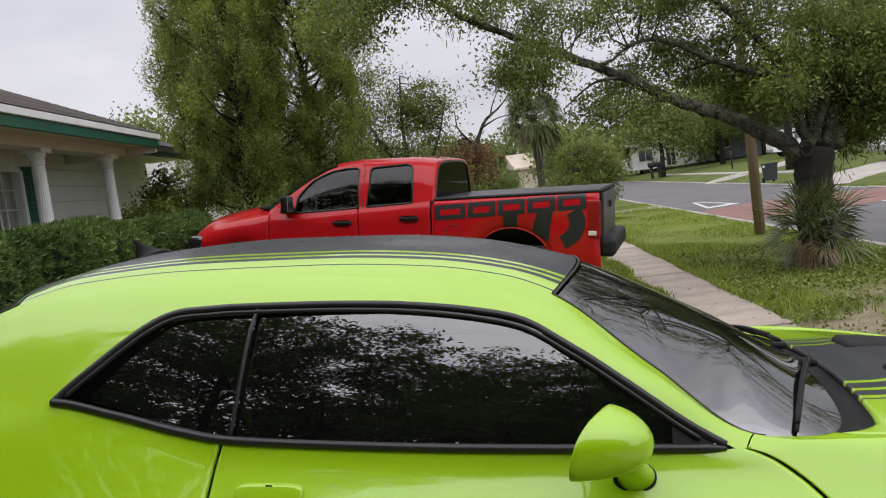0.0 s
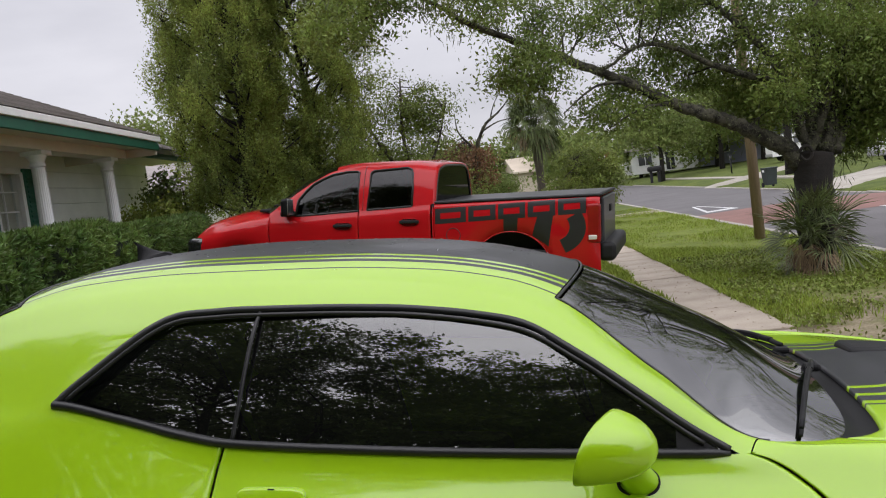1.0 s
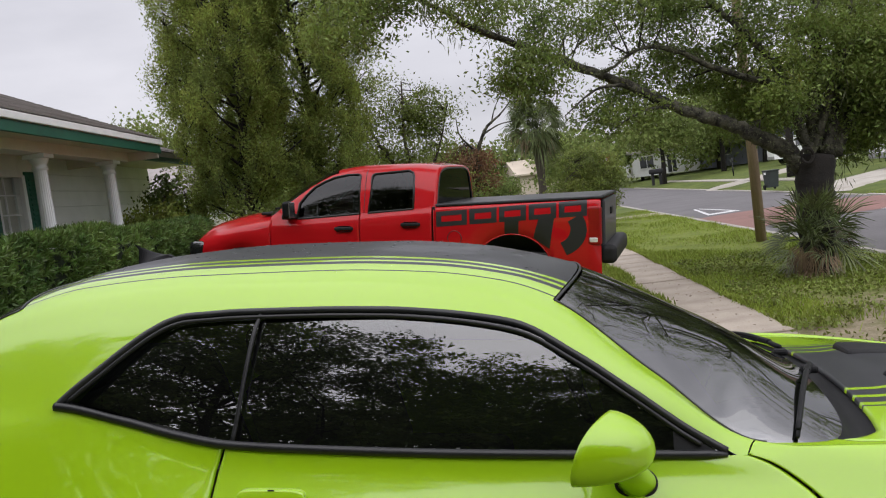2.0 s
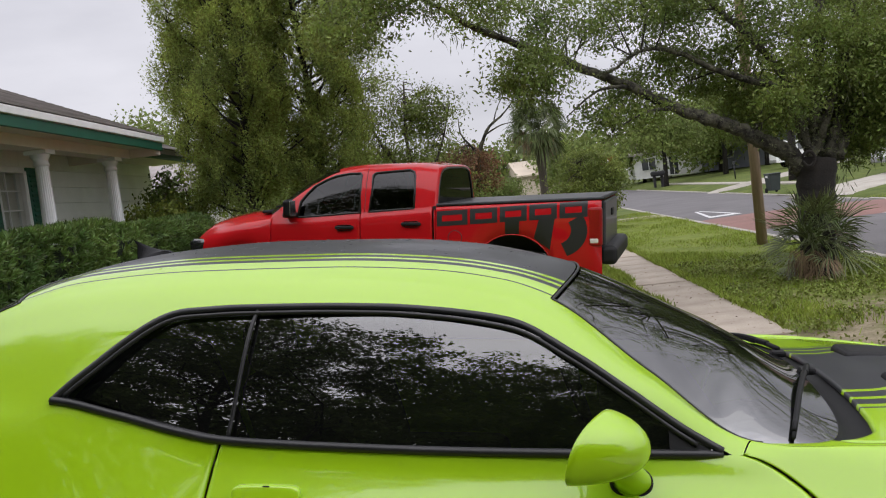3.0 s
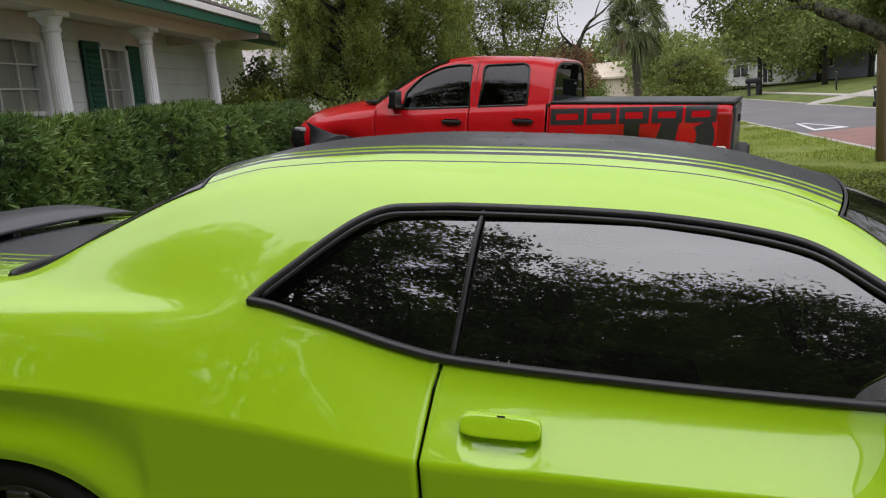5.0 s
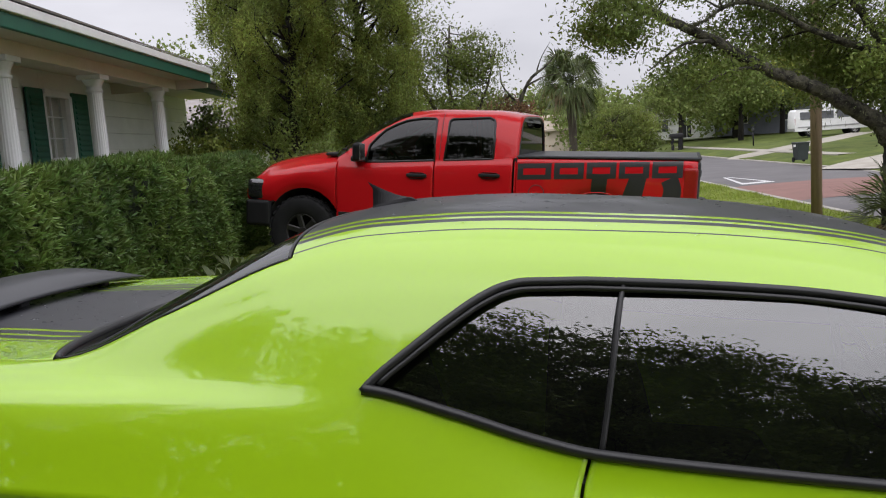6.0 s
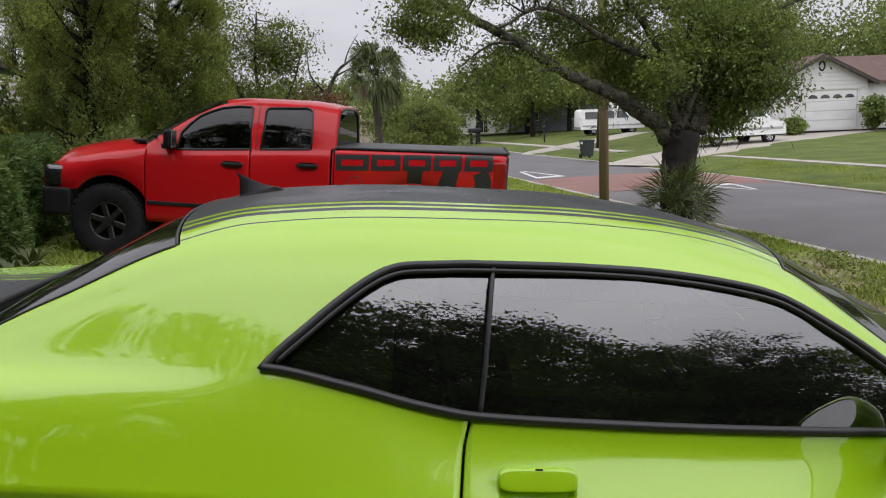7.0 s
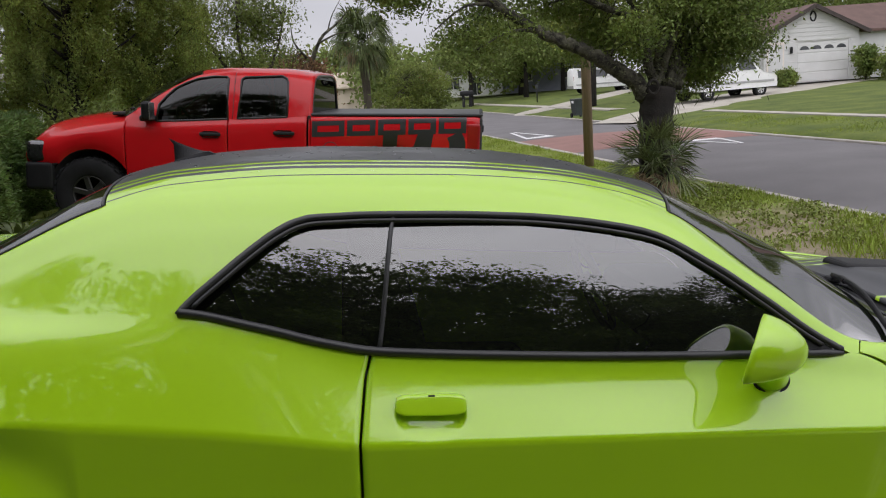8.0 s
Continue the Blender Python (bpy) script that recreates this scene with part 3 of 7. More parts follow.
for y in (4.1, 6.2, 8.30, 10.38, 12.57):
    fluted_column(y)
hbox("porch_beam", -4.78, -4.52, 2.0, 13.08, 2.80, 3.06, CREAM, label="cream boxed porch beam")
hbox("porch_ceiling", WX, -4.78, 2.0, 13.08, 2.96, 3.0, CREAM)
hbox("soffit", -4.52, -4.06, 2.0, 13.12, 2.93, 2.96, CREAM)
hbox("porch_gable", WX - 0.2, -4.06, 13.085, 13.13, 2.80, 3.08, CREAM)
hbox("wall", WX - 0.2, WX, 13.0, 13.5, 3.0, 3.4, SIDING)
hbox("fascia", -4.06, -4.02, 1.6, 13.15, 2.865, 2.985, GREENTRIM, label="dark green fascia board under the roof edge")
hbox("drip_edge", -4.05, -3.985, 1.6, 13.17, 2.989, 3.072, WHITE, label="white painted roof edge board")
hbox("fascia", -4.69, -4.65, 13.3, 16.95, 2.89, 2.995, GREENTRIM)
hbox("drip_edge", -4.68, -4.62, 13.25, 16.97, 2.999, 3.055, WHITE)
hbox("soffit", WX + 0.05, -4.69, 13.135, 16.95, 2.92, 2.95, CREAM)


def roof_slope(name, x0, z0, x1, z1, y0, y1, material):
    """Courses of shingles that overlap, each course its own board with ragged tabs."""
    root = part(name, box_bm(0.01, 0.01, 0.01, ((x0 + x1) / 2, (y0 + y1) / 2, (z0 + z1) / 2 - 0.1)), material, house)
    length = math.hypot(x1 - x0, z1 - z0)
    slope = math.atan2(z1 - z0, x0 - x1)
    rowh, k = 0.145, 0
    deck = mesh_of("deck", [(x0, y0, z0 - 0.012), (x0, y1, z0 - 0.012), (x1, y1, z1 - 0.012), (x1, y0, z1 - 0.012), (x0, y0, z0 - 0.1), (x0, y1, z0 - 0.1), (x1, y1, z1 - 0.1), (x1, y0, z1 - 0.1)], [(0, 1, 2, 3), (7, 6, 5, 4), (0, 4, 5, 1), (2, 6, 7, 3), (1, 5, 6, 2), (0, 3, 7, 4)], material, False)
    part("roof_deck", deck, None, house)
    rng = random.Random(int(abs(x0 * 100) + abs(y1 * 10)))
    while k * rowh < min(length, 3.4):
        s = k * rowh
        vs, fs = [], []
        y = y0
        while y < y1:
            e = min(y + rng.choice((0.15, 0.2, 0.3, 0.33)), y1)
            drop = rng.uniform(-0.012, 0.012)
            b = len(vs)
            for yy in (y + 0.002, e - 0.002):
                for ss, lift in ((s - 0.01 + drop, 0.016), (s + rowh + 0.02, 0.004), (s - 0.01 + drop, 0.0)):
                    ss = max(ss, -0.03)
                    vs.append((x0 - ss * math.cos(slope) + lift * math.sin(slope), yy, z0 + ss * math.sin(slope) + lift * math.cos(slope)))
            fs += [(b, b + 1, b + 4, b + 3), (b, b + 3, b + 5, b + 2), (b, b + 2, b + 1), (b + 3, b + 4, b + 5)]
            y = e
        part("shingle_course", mesh_of("shingle_course", vs, fs, material, False), None, house)
        k += 1
    bpy.data.objects.remove(root)


roof_slope("roof", -4.0, 3.090, -9.5, 5.44, 1.6, 13.17, SHINGLE)
roof_slope("roof", -4.58, 3.065, -9.5, 5.17, 13.22, 17.0, SHINGLE)
hbox("roof_back", -13.0, -9.5, 1.5, 17.0, 2.95, 4.7, SHINGLE, 0.0)


# ---- hedge: a dark sheet for its inner shade and thousands of needle shoots ----
def shoots(name, pos, nrm, material, rng, leaf=(0.082, 0.0085), per=12, spread=1.0):
    """Whorls of narrow leaves at pos (n,3), facing along nrm."""
    n = len(pos)
    p = np.repeat(pos, per, 0)
    d = np.repeat(nrm, per, 0) * 0.75 + rng.normal(size=(n * per, 3)) * 0.6 * spread
    d /= np.linalg.norm(d, axis=1)[:, None]
    side = np.cross(d, rng.normal(size=d.shape))
    side /= np.linalg.norm(side, axis=1)[:, None]
    ln = leaf[0] * rng.uniform(0.6, 1.25, (n * per, 1))
    wd = leaf[1] * rng.uniform(0.8, 1.3, (n * per, 1))
    up = np.cross(side, d)
    q = np.stack([p, p + d * ln * 0.5 + side * wd + up * wd * 0.4, p + d * ln - up * wd * 0.6, p + d * ln * 0.5 - side * wd + up * wd * 0.4], 1)
    return quads_mesh(name, q, material)


def hedge(x0, x1, y0, y1, top, label):
    rng = np.random.default_rng(5)
    root = thing("hedge", Matrix.Translation(((x0 + x1) / 2, y0, 0.4)), label, "hedge")
    off = np.array(((x0 + x1) / 2, y0, 0.4))
    wob = lambda y, z: 0.07 * np.sin(y * 1.9 + z * 2.1) + 0.05 * np.sin(y * 4.3 + 1.7 * z + 1) + 0.03 * np.sin(y * 9.1 - z * 6)
    zt = lambda y, x: top + 0.04 * np.sin(y * 1.3 + x) + 0.03 * np.sin(y * 3.7 + 2 * x)
    n1 = int((y1 - y0) * (top - 0.3) * 330)
    y, z = rng.uniform(y0, y1, n1), 0.38 + (top - 0.38) * rng.uniform(0, 1, n1) ** 0.9
    bulge = 0.10 * np.sin((z - 0.35) / (top - 0.35) * np.pi)
    face = np.stack([x1 + wob(y, z) + bulge - np.abs(rng.normal(0, 0.06, n1)) - 0.12 * np.clip((z - top + 0.15) / 0.15, 0, 1), y, z], 1)
    fn = np.tile((1.0, 0, 0.35), (n1, 1))
    n2 = int((y1 - y0) * (x1 - x0) * 300)
    x, y = rng.uniform(x0, x1 - 0.05, n2), rng.uniform(y0, y1, n2)
    tops = np.stack([x, y, zt(y, x) - np.abs(rng.normal(0, 0.05, n2))], 1)
    tn = np.tile((0.1, 0, 1.0), (n2, 1))
    n3 = int((x1 - x0) * (top - 0.3) * 320)
    ends, en = [], []
    for ye, s in ((y0, -1), (y1, 1)):
        x, z = rng.uniform(x0, x1, n3), rng.uniform(0.4, top, n3)
        ends.append(np.stack([x, ye + s * (wob(x, z)) - s * np.abs(rng.normal(0, 0.05, n3)), z], 1))
        en.append(np.tile((0, float(s), 0.3), (n3, 1)))
    pos, nr = np.concatenate([face, tops, *ends]) - off, np.concatenate([fn, tn, *en])
    ob = part("foliage", shoots("foliage", pos, nr, HEDGELEAF, rng), None, root)
    ob["kind"] = "stuff"
    # near-black closed sheet, painted as the shade deep between the leaves
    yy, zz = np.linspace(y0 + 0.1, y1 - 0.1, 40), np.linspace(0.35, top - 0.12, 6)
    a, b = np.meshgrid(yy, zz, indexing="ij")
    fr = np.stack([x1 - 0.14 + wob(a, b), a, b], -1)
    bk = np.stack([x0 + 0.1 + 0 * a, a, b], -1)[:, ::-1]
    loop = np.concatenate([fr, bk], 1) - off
    core = grid_mesh("shade_core", loop, mat("hedge_shade", (0.020, 0.033, 0.012), (0.012, 0.018, 0.008), rough=1.0), closed_v=True)
    part("shade_core", core, None, root)
    for k in range(9):
        yk = y0 + (k + 0.5) * (y1 - y0) / 9
        part("stem", tube_mesh("stem", [(smooth_path([(0, yk - off[1], -0.1), (0.05, yk - off[1] + 0.1, 0.4), (-0.05, yk - off[1], 1.0)], 4), [0.03] * 9)], DARKBARK, 6), None, root)
    return root


hedge(-4.35, -3.55, -1.5, 13.4, 1.77, "tall clipped dark green hedge in front of the porch")


# ---- the lime green coupe: x forward, y left, z up from the ground ----
CAR = Matrix.LocRotScale((-0.622, 3.112, 0.106), (Matrix.Rotation(radians(-8.41), 3, "Z") @ Matrix.Rotation(radians(-0.84), 3, "X") @ Matrix.Rotation(radians(5.41), 3, "Y")).to_quaternion(), None)
coupe = thing("coupe", CAR, "lime green two-door muscle car with satin black roof and stripes", "car")

AX_R, AX_F, HUB = -1.13, 1.74, 0.335


def low_edge(s):
    """Lower edge of the side: the sill, lifted over both wheels."""
    z = np.full_like(s, 0.20)
    for ax_, rx_ in ((AX_R, 0.40), (AX_F, 0.40)):
        k = np.clip(1 - np.abs((s - ax_) / rx_) ** 2.4, 0, 1) ** (1 / 2.2)
        z = np.maximum(z, np.where(k > 0, HUB - 0.12 + 0.45 * k, 0.20))
    return z


crease_z = knots((-2.2, 0.82), (-1.3, 0.858), (-1.0, 0.861), (-0.75, 0.852), (-0.4, 0.826), (-0.2, 0.803), (-0.04, 0.787), (0.33, 0.793), (0.8, 0.801), (1.44, 0.808), (2.0, 0.79), (2.62, 0.70))
crease_y = knots((-2.2, 0.80), (-1.8, 0.89), (-1.13, 0.962), (-0.6, 0.963), (0.0, 0.960), (0.8, 0.962), (1.4, 0.962), (1.75, 0.960), (2.2, 0.91), (2.62, 0.74))
should_z = knots((-2.2, 0.955), (-1.6, 1.015), (-1.2, 1.035), (-0.85, 1.043), (-0.5, 1.035), (-0.25, 0.985), (0.0, 0.928), (0.6, 0.910), (1.32, 0.905), (1.75, 0.895), (2.2, 0.845), (2.62, 0.74))
should_y = knots((-2.2, 0.73), (-1.6, 0.845), (-1.2, 0.862), (-0.85, 0.867), (-0.5, 0.866), (-0.25, 0.868), (0.0, 0.868), (0.6, 0.870), (1.32, 0.865), (1.75, 0.890), (2.2, 0.86), (2.62, 0.66))
belt_z = knots((-2.2, 0.985), (-1.6, 1.045), (-1.27, 1.065), (-0.85, 1.090), (-0.5, 1.096), (-0.3, 1.059), (-0.124, 1.015), (0.0, 0.994), (0.3, 0.981), (0.63, 0.974), (1.317, 0.970), (1.45, 0.972), (1.75, 0.965), (2.2, 0.925), (2.62, 0.81))
belt_y = knots((-2.2, 0.62), (-1.6, 0.73), (-1.27, 0.765), (-0.85, 0.815), (-0.5, 0.832), (-0.25, 0.838), (0.0, 0.840), (0.6, 0.842), (1.317, 0.822), (1.45, 0.815), (1.75, 0.835), (2.2, 0.80), (2.62, 0.60))
edge_z = knots((-2.2, 0.995), (-1.6, 1.050), (-1.27, 1.080), (-1.0, 1.202), (-0.72, 1.339), (-0.55, 1.387), (-0.2, 1.414), (0.2, 1.418), (0.5, 1.406), (0.72, 1.375), (0.87, 1.327), (1.13, 1.145), (1.386, 0.984), (1.47, 0.984), (1.62, 0.985), (2.2, 0.950), (2.62, 0.840))
edge_y = knots((-2.2, 0.550), (-1.6, 0.640), (-1.27, 0.690), (-1.0, 0.678), (-0.72, 0.622), (-0.55, 0.578), (0.0, 0.531), (0.5, 0.500), (0.72, 0.498), (0.87, 0.534), (1.13, 0.659), (1.386, 0.759), (1.47, 0.786), (1.62, 0.775), (2.2, 0.730), (2.62, 0.520))
mid_z = knots((-2.2, 0.995), (-1.6, 1.055), (-1.42, 1.060), (-1.27, 1.060), (-1.0, 1.212), (-0.72, 1.384), (-0.5, 1.446), (-0.1, 1.473), (0.3, 1.474), (0.6, 1.448), (0.8, 1.396), (0.87, 1.373), (1.17, 1.190), (1.40, 1.030), (1.47, 1.012), (1.56, 1.014), (1.7, 1.030), (2.0, 1.025), (2.4, 0.965), (2.62, 0.880))
bow = knots((-2.2, -0.06), (-1.27, -0.10), (-0.72, -0.05), (-0.4, 0.0), (0.4, 0.0), (0.87, 0.085), (1.45, 0.27), (1.62, 0.25), (2.2, 0.16), (2.62, 0.10))


def body_controls(s):
    zl = float(low_edge(np.array([s]))[0])
    cz, cy, sz, sy, bz, by, ez, ey, mz = (float(f(s)) for f in (crease_z, crease_y, should_z, should_y, belt_z, belt_y, edge_z, edge_y, mid_z))
    k1, k2 = zl + 0.18 * (cz - zl), zl + 0.62 * (cz - zl)
    tuck = 0.11 * (1 - (zl - 0.2) / 0.5)
    b, e = np.array((by, bz)), np.array((ey, ez))
    nrm = np.array((e[1] - b[1], b[0] - e[0]))
    m = b + 0.62 * (e - b) + float(np.interp(s, (-1.27, -0.9, -0.45, 0.0, 0.75, 1.1), (0.03, 0.04, 0.08, 0.12, 0.13, 0.20))) * nrm
    return np.array([(cy - 0.01 - tuck, zl), (cy - 0.006 - 0.5 * tuck, k1), (cy - 0.034, k2), (cy, cz), (sy, sz), (by, bz), m, (ey, ez), (0.0, mz)])


_sections = {}


def surf(s, w):
    """Points of the right-hand skin at station s and section parameter w (0 sill, 3 crease, 5 belt, 7 roof edge, 8 middle)."""
    s, w = np.broadcast_arrays(np.asarray(s, float), np.asarray(w, float))
    out = np.empty(s.shape + (3,))
    keys = np.round(s, 4)
    for v in np.unique(keys):
        pick = keys == v
        if v not in _sections:
            _sections[v] = body_controls(float(v))
        yz = section_curve(_sections[v], w[pick], 3)
        k = np.clip(w[pick] - 7, 0, 1)
        full = float(np.clip((v - 0.95) / 0.4, 0, 1) * np.clip((2.5 - v) / 0.8, 0, 1))
        arc = np.sin(k * np.pi / 2) * (1 - full) + (1 - (1 - k) ** 2.8) ** (1 / 2.8) * full
        out[pick] = np.stack([v + float(bow(v)) * arc, -yz[:, 0], yz[:, 1]], -1)
    x, z = out[..., 0], out[..., 2]
    rim = (np.abs((x - 0.139) / 0.092) ** 3.2 + np.abs((z - 0.845) / 0.040) ** 2.6) ** (1 / 3)
    cup = np.clip((1.0 - rim) / 0.22, 0, 1)
    out[..., 1] += 0.017 * cup * cup * (3 - 2 * cup) * (w < 4.6)
    return out


dlo_top = knots((-0.49, 1.100), (-0.47, 1.122), (-0.40, 1.182), (-0.33, 1.239), (-0.26, 1.288), (-0.215, 1.310), (-0.17, 1.321), (-0.11, 1.325), (0.0, 1.330), (0.2, 1.331), (0.4, 1.327), (0.55, 1.317), (0.68, 1.301), (0.78, 1.281), (0.93, 1.207), (1.07, 1.118), (1.21, 1.024), (1.317, 0.966))


glass_twist = knots((-0.5, 0.016), (-0.3, 0.011), (0.0, 0.003), (0.25, 0.0), (0.5, -0.003), (0.8, -0.004), (1.3, 0.0))


def w_top(s):
    """Section parameter of the upper window line."""
    out = []
    for v in np.atleast_1d(np.asarray(s, float)):
        if v <= -0.49 or v >= 1.316:
            out.append(5.0)
            continue
        ws = np.linspace(5, 7, 161)
        z = surf(np.full(161, v), ws)[:, 2]
        out.append(float(np.interp(float(dlo_top(v)), z, ws)))
    return np.array(out)


def both(name, p, material, parent, label="", flip=False):
    """The right-hand piece and its mirror image."""
    a = part(name, grid_mesh(name, p, material, flip), None, parent, label)
    b = part(name, grid_mesh(name, p * (1, -1, 1), material, not flip), None, parent, label)
    return a, b


def across(name, p, material, parent, label=""):
    """A piece that spans the middle plane."""
    q = np.concatenate([p, (p * (1, -1, 1))[:, ::-1][:, 1:]], 1)
    return part(name, face_out(grid_mesh(name, q, material), (0.3, 0, 0.5)), None, parent, label)


def fine(a, b, n, edge=0.0035):
    """Even steps with a close pair at each end, for crisp rolled edges."""
    k = np.linspace(a, b, n)
    return np.concatenate([[a], [a + edge * np.sign(b - a)], k[1:-1], [b - edge * np.sign(b - a)], [b]])


def skin(s_list, w_list, roll=(0, 0, 0, 0), lift=0.0, s_shift=None):
    """Skin points on listed stations and section lines; s_shift(w) slants the stations at both ends."""
    ss, ww = np.meshgrid(np.asarray(s_list, float), np.asarray(w_list, float), indexing="ij")
    if s_shift:
        ss = ss + s_shift(ss, ww)
    p = surf(ss, ww)
    du, dv = np.gradient(p, axis=0), np.gradient(p, axis=1)
    nrm = np.cross(du, dv)
    nrm /= np.linalg.norm(nrm, axis=-1)[..., None] + 1e-12
    nrm *= np.sign((nrm * np.array((0, -1.0, 0.6))).sum(-1).mean())
    depth = np.zeros(p.shape[:2])
    for on, idx in zip(roll, ((0, slice(None)), (-1, slice(None)), (slice(None), 0), (slice(None), -1))):
        if on:
            depth[idx] = 0.014
    return p + nrm * (lift - depth)[..., None]


rear_cut = lambda w: -0.014 + np.where(w < 3, -0.028 + 0.010 * (3 - w), -0.028 * (5 - w) / 2)
front_cut = lambda w: 1.335 + 0.235 * np.clip((5 - w) / 2, 0, 1) ** 0.8 - 0.10 * np.clip((3 - w) / 3, 0, 1)

low_w = np.concatenate([np.linspace(0, 2.6, 14), np.linspace(2.7, 3.3, 9), np.linspace(3.36, 4.6, 44), np.linspace(4.66, 5, 6)])
body = part("body", box_bm(2.6, 1.3, 0.25, (0.3, 0, 0.32), 0.03), CABIN, coupe)

quarter_s = np.unique(np.concatenate([np.linspace(-2.2, -1.56, 24), np.linspace(-1.56, -0.70, 60), np.linspace(-0.70, -0.0035, 44)]))
q_shift = lambda s, w: rear_cut(w) * np.clip((s + 0.7) / 0.7, 0, 1)
for side in (1, -1):
    q = skin(np.append(quarter_s, 0.0), low_w, (0, 1, 0, 0), s_shift=q_shift) * (1, side, 1)
    part("quarter_panel", grid_mesh("quarter_panel", q, LIME, side < 0), None, coupe)
    door_s = np.unique(np.concatenate([fine(0.0, 1.0, 90, 0.003), np.linspace(0.045, 0.215, 64)]))
    ss, ww = np.meshgrid(door_s, low_w, indexing="ij")
    ss = (rear_cut(ww) + 0.006) * (1 - ss) + (front_cut(ww) - 0.006) * ss
    p = surf(ss, ww)
    p[0, :, 1] += 0.014
    p[-1, :, 1] += 0.014
    door = part("door", grid_mesh("door", p * (1, side, 1), LIME, side < 0), None, coupe)
    f_s = np.unique(np.concatenate([np.linspace(0, 0.45, 50), np.linspace(0.45, 1, 26)]))
    ss, ww = np.meshgrid(np.concatenate([[0.0, 0.003], f_s[1:]]), np.append(low_w, np.linspace(5.1, 6.97, 14)), indexing="ij")
    start = np.where(ww <= 5, front_cut(np.minimum(ww, 5.0)) + 0.002, 1.340 + (ww - 5) / 2 * 0.050)
    ss = start * (1 - ss) + 2.62 * ss
    p = surf(ss, ww)
    p[0, :, 1] += 0.014 * (ww[0] <= 5)
    part("fender", grid_mesh("fender", p * (1, side, 1), LIME, side < 0), None, coupe)
    # roof rail, pillars and sail panel above the windows
    rs = np.unique(np.concatenate([np.linspace(-2.2, -0.5, 46), np.linspace(-0.49, -0.1, 36), np.linspace(-0.1, 0.6, 24), np.linspace(0.6, 1.474, 60)]))
    wt = w_top(rs)
    v = np.linspace(0, 1, 22)
    W = wt[:, None] * (1 - v) + 7.0 * v
    p = surf(np.minimum(np.repeat(rs[:, None], 22, 1), 1.336 + (W - 5) / 2 * 0.050), W) * (1, side, 1)
    part("roof_rail", grid_mesh("roof_rail", p, LIME, side < 0), None, coupe)
    # side glass, set in behind the seals
    for name_, a, b, label in (("quarter_window", -0.475, 0.0122, "black tinted fixed rear side window"), ("door_window", 0.012, 1.30, "black tinted door window mirroring trees and sky")):
        gs = np.linspace(a, b, 60)
        vv = np.linspace(0.0, 1.0, 24)[None]
        lean = 0.042 * vv * np.clip(1 - np.abs(gs - (b if a < 0 else a)) / 0.4, 0, 1)[:, None]
        gx_ = gs[:, None] + lean
        gz_ = belt_z(gs)[:, None] * (1 - vv) + (np.maximum(dlo_top(gx_), belt_z(gx_)) - 0.012) * vv
        gy_ = 0.825 - 0.33 * (gz_ - 0.965) - 0.40 * (gz_ - 0.965) ** 2 + glass_twist(gx_) * np.clip((gz_ - 0.965) / 0.36, 0, 1) ** 1.5
        p = np.stack([gx_, -gy_, gz_], -1)
        pane = part(name_, face_out(grid_mesh(name_, p * (1, side, 1), TINT, side < 0), (0.3, 0, 0.8)), None, coupe, label)
    # seals round the window opening
    ts = np.concatenate([np.linspace(-0.492, -0.1, 40), np.linspace(-0.09, 1.306, 80)])
    top = surf(ts, w_top(ts))
    bot = surf(ts, np.full(len(ts), 5.0))

    def seal(path, r, name__, flat=1.0):
        pth = path.copy()
        pth[:, 1] -= 0.002
        v_, f_ = tube_arrays(pth, r, 8)
        part(name__, mesh_of(name__, v_ * (1, side, 1), f_, SEAM), None, coupe)

    fore = ts < 1.294
    seal((bot + (0, 0, 0.002))[fore], np.interp(ts[fore], (1.24, 1.295), (0.0125, 0.005)), "belt_seal")
    seal((top - (0, 0, 0.004))[ts < 1.290], 0.0110, "window_seal")
    tang = np.gradient(top, axis=0)
    tang /= np.hypot(tang[:, 0], tang[:, 2])[:, None]
    inner = top + np.stack([tang[:, 2], 0 * ts, -tang[:, 0]], -1) * 0.017
    for q_ in inner:
        col_ = surf(np.full(41, q_[0]), np.linspace(5, 6.6, 41))
        q_[1] = min(np.interp(q_[2], col_[:, 2], col_[:, 1]), -0.828 + 0.33 * (q_[2] - 0.965) + 0.40 * (q_[2] - 0.965) ** 2)
    keep = (inner[:, 2] > bot[:, 2] + 0.012) & (ts < 1.25)
    seal(inner[keep], 0.0065, "window_seal")
    k = np.linspace(0, 1, 12)
    div = surf(0.009 + 0.042 * k, 5.0 + (w_top([0.05])[0] - 5.0) * k)
    div[:, 1] += 0.005
    seal(div, 0.0062, "window_divider")
    tri = surf(np.array([1.16, 1.29, 1.16]), np.array([5.05, 5.05, w_top([1.16])[0] - 0.02]))
    tri[:, 1] -= 0.001
    bm = bmesh.new()
    vs = [bm.verts.new(Vector(q_ * (1, side, 1))) for q_ in tri]
    bm.faces.new(vs if side > 0 else vs[::-1])
    ext = bmesh.ops.extrude_face_region(bm, geom=bm.faces[:])
    for g in ext["geom"]:
        if isinstance(g, bmesh.types.BMVert):
            g.co.y += 0.012 * side
    bmesh.ops.recalc_face_normals(bm, faces=bm.faces)
    part("sail_corner", bm, BLACK, coupe)
    part("door_jamb", box_bm(0.22, 0.03, 0.62, (0.0, -0.80 * side, 0.62), 0.01, 1), CABIN, coupe)
    # handle with its lock cover
    q = np.linspace(0, 2 * np.pi, 49)[:-1]
    rx_, rz_ = np.sign(np.cos(q)) * np.abs(np.cos(q)) ** 0.38, np.sign(np.sin(q)) * np.abs(np.sin(q)) ** 0.5
    pts = []
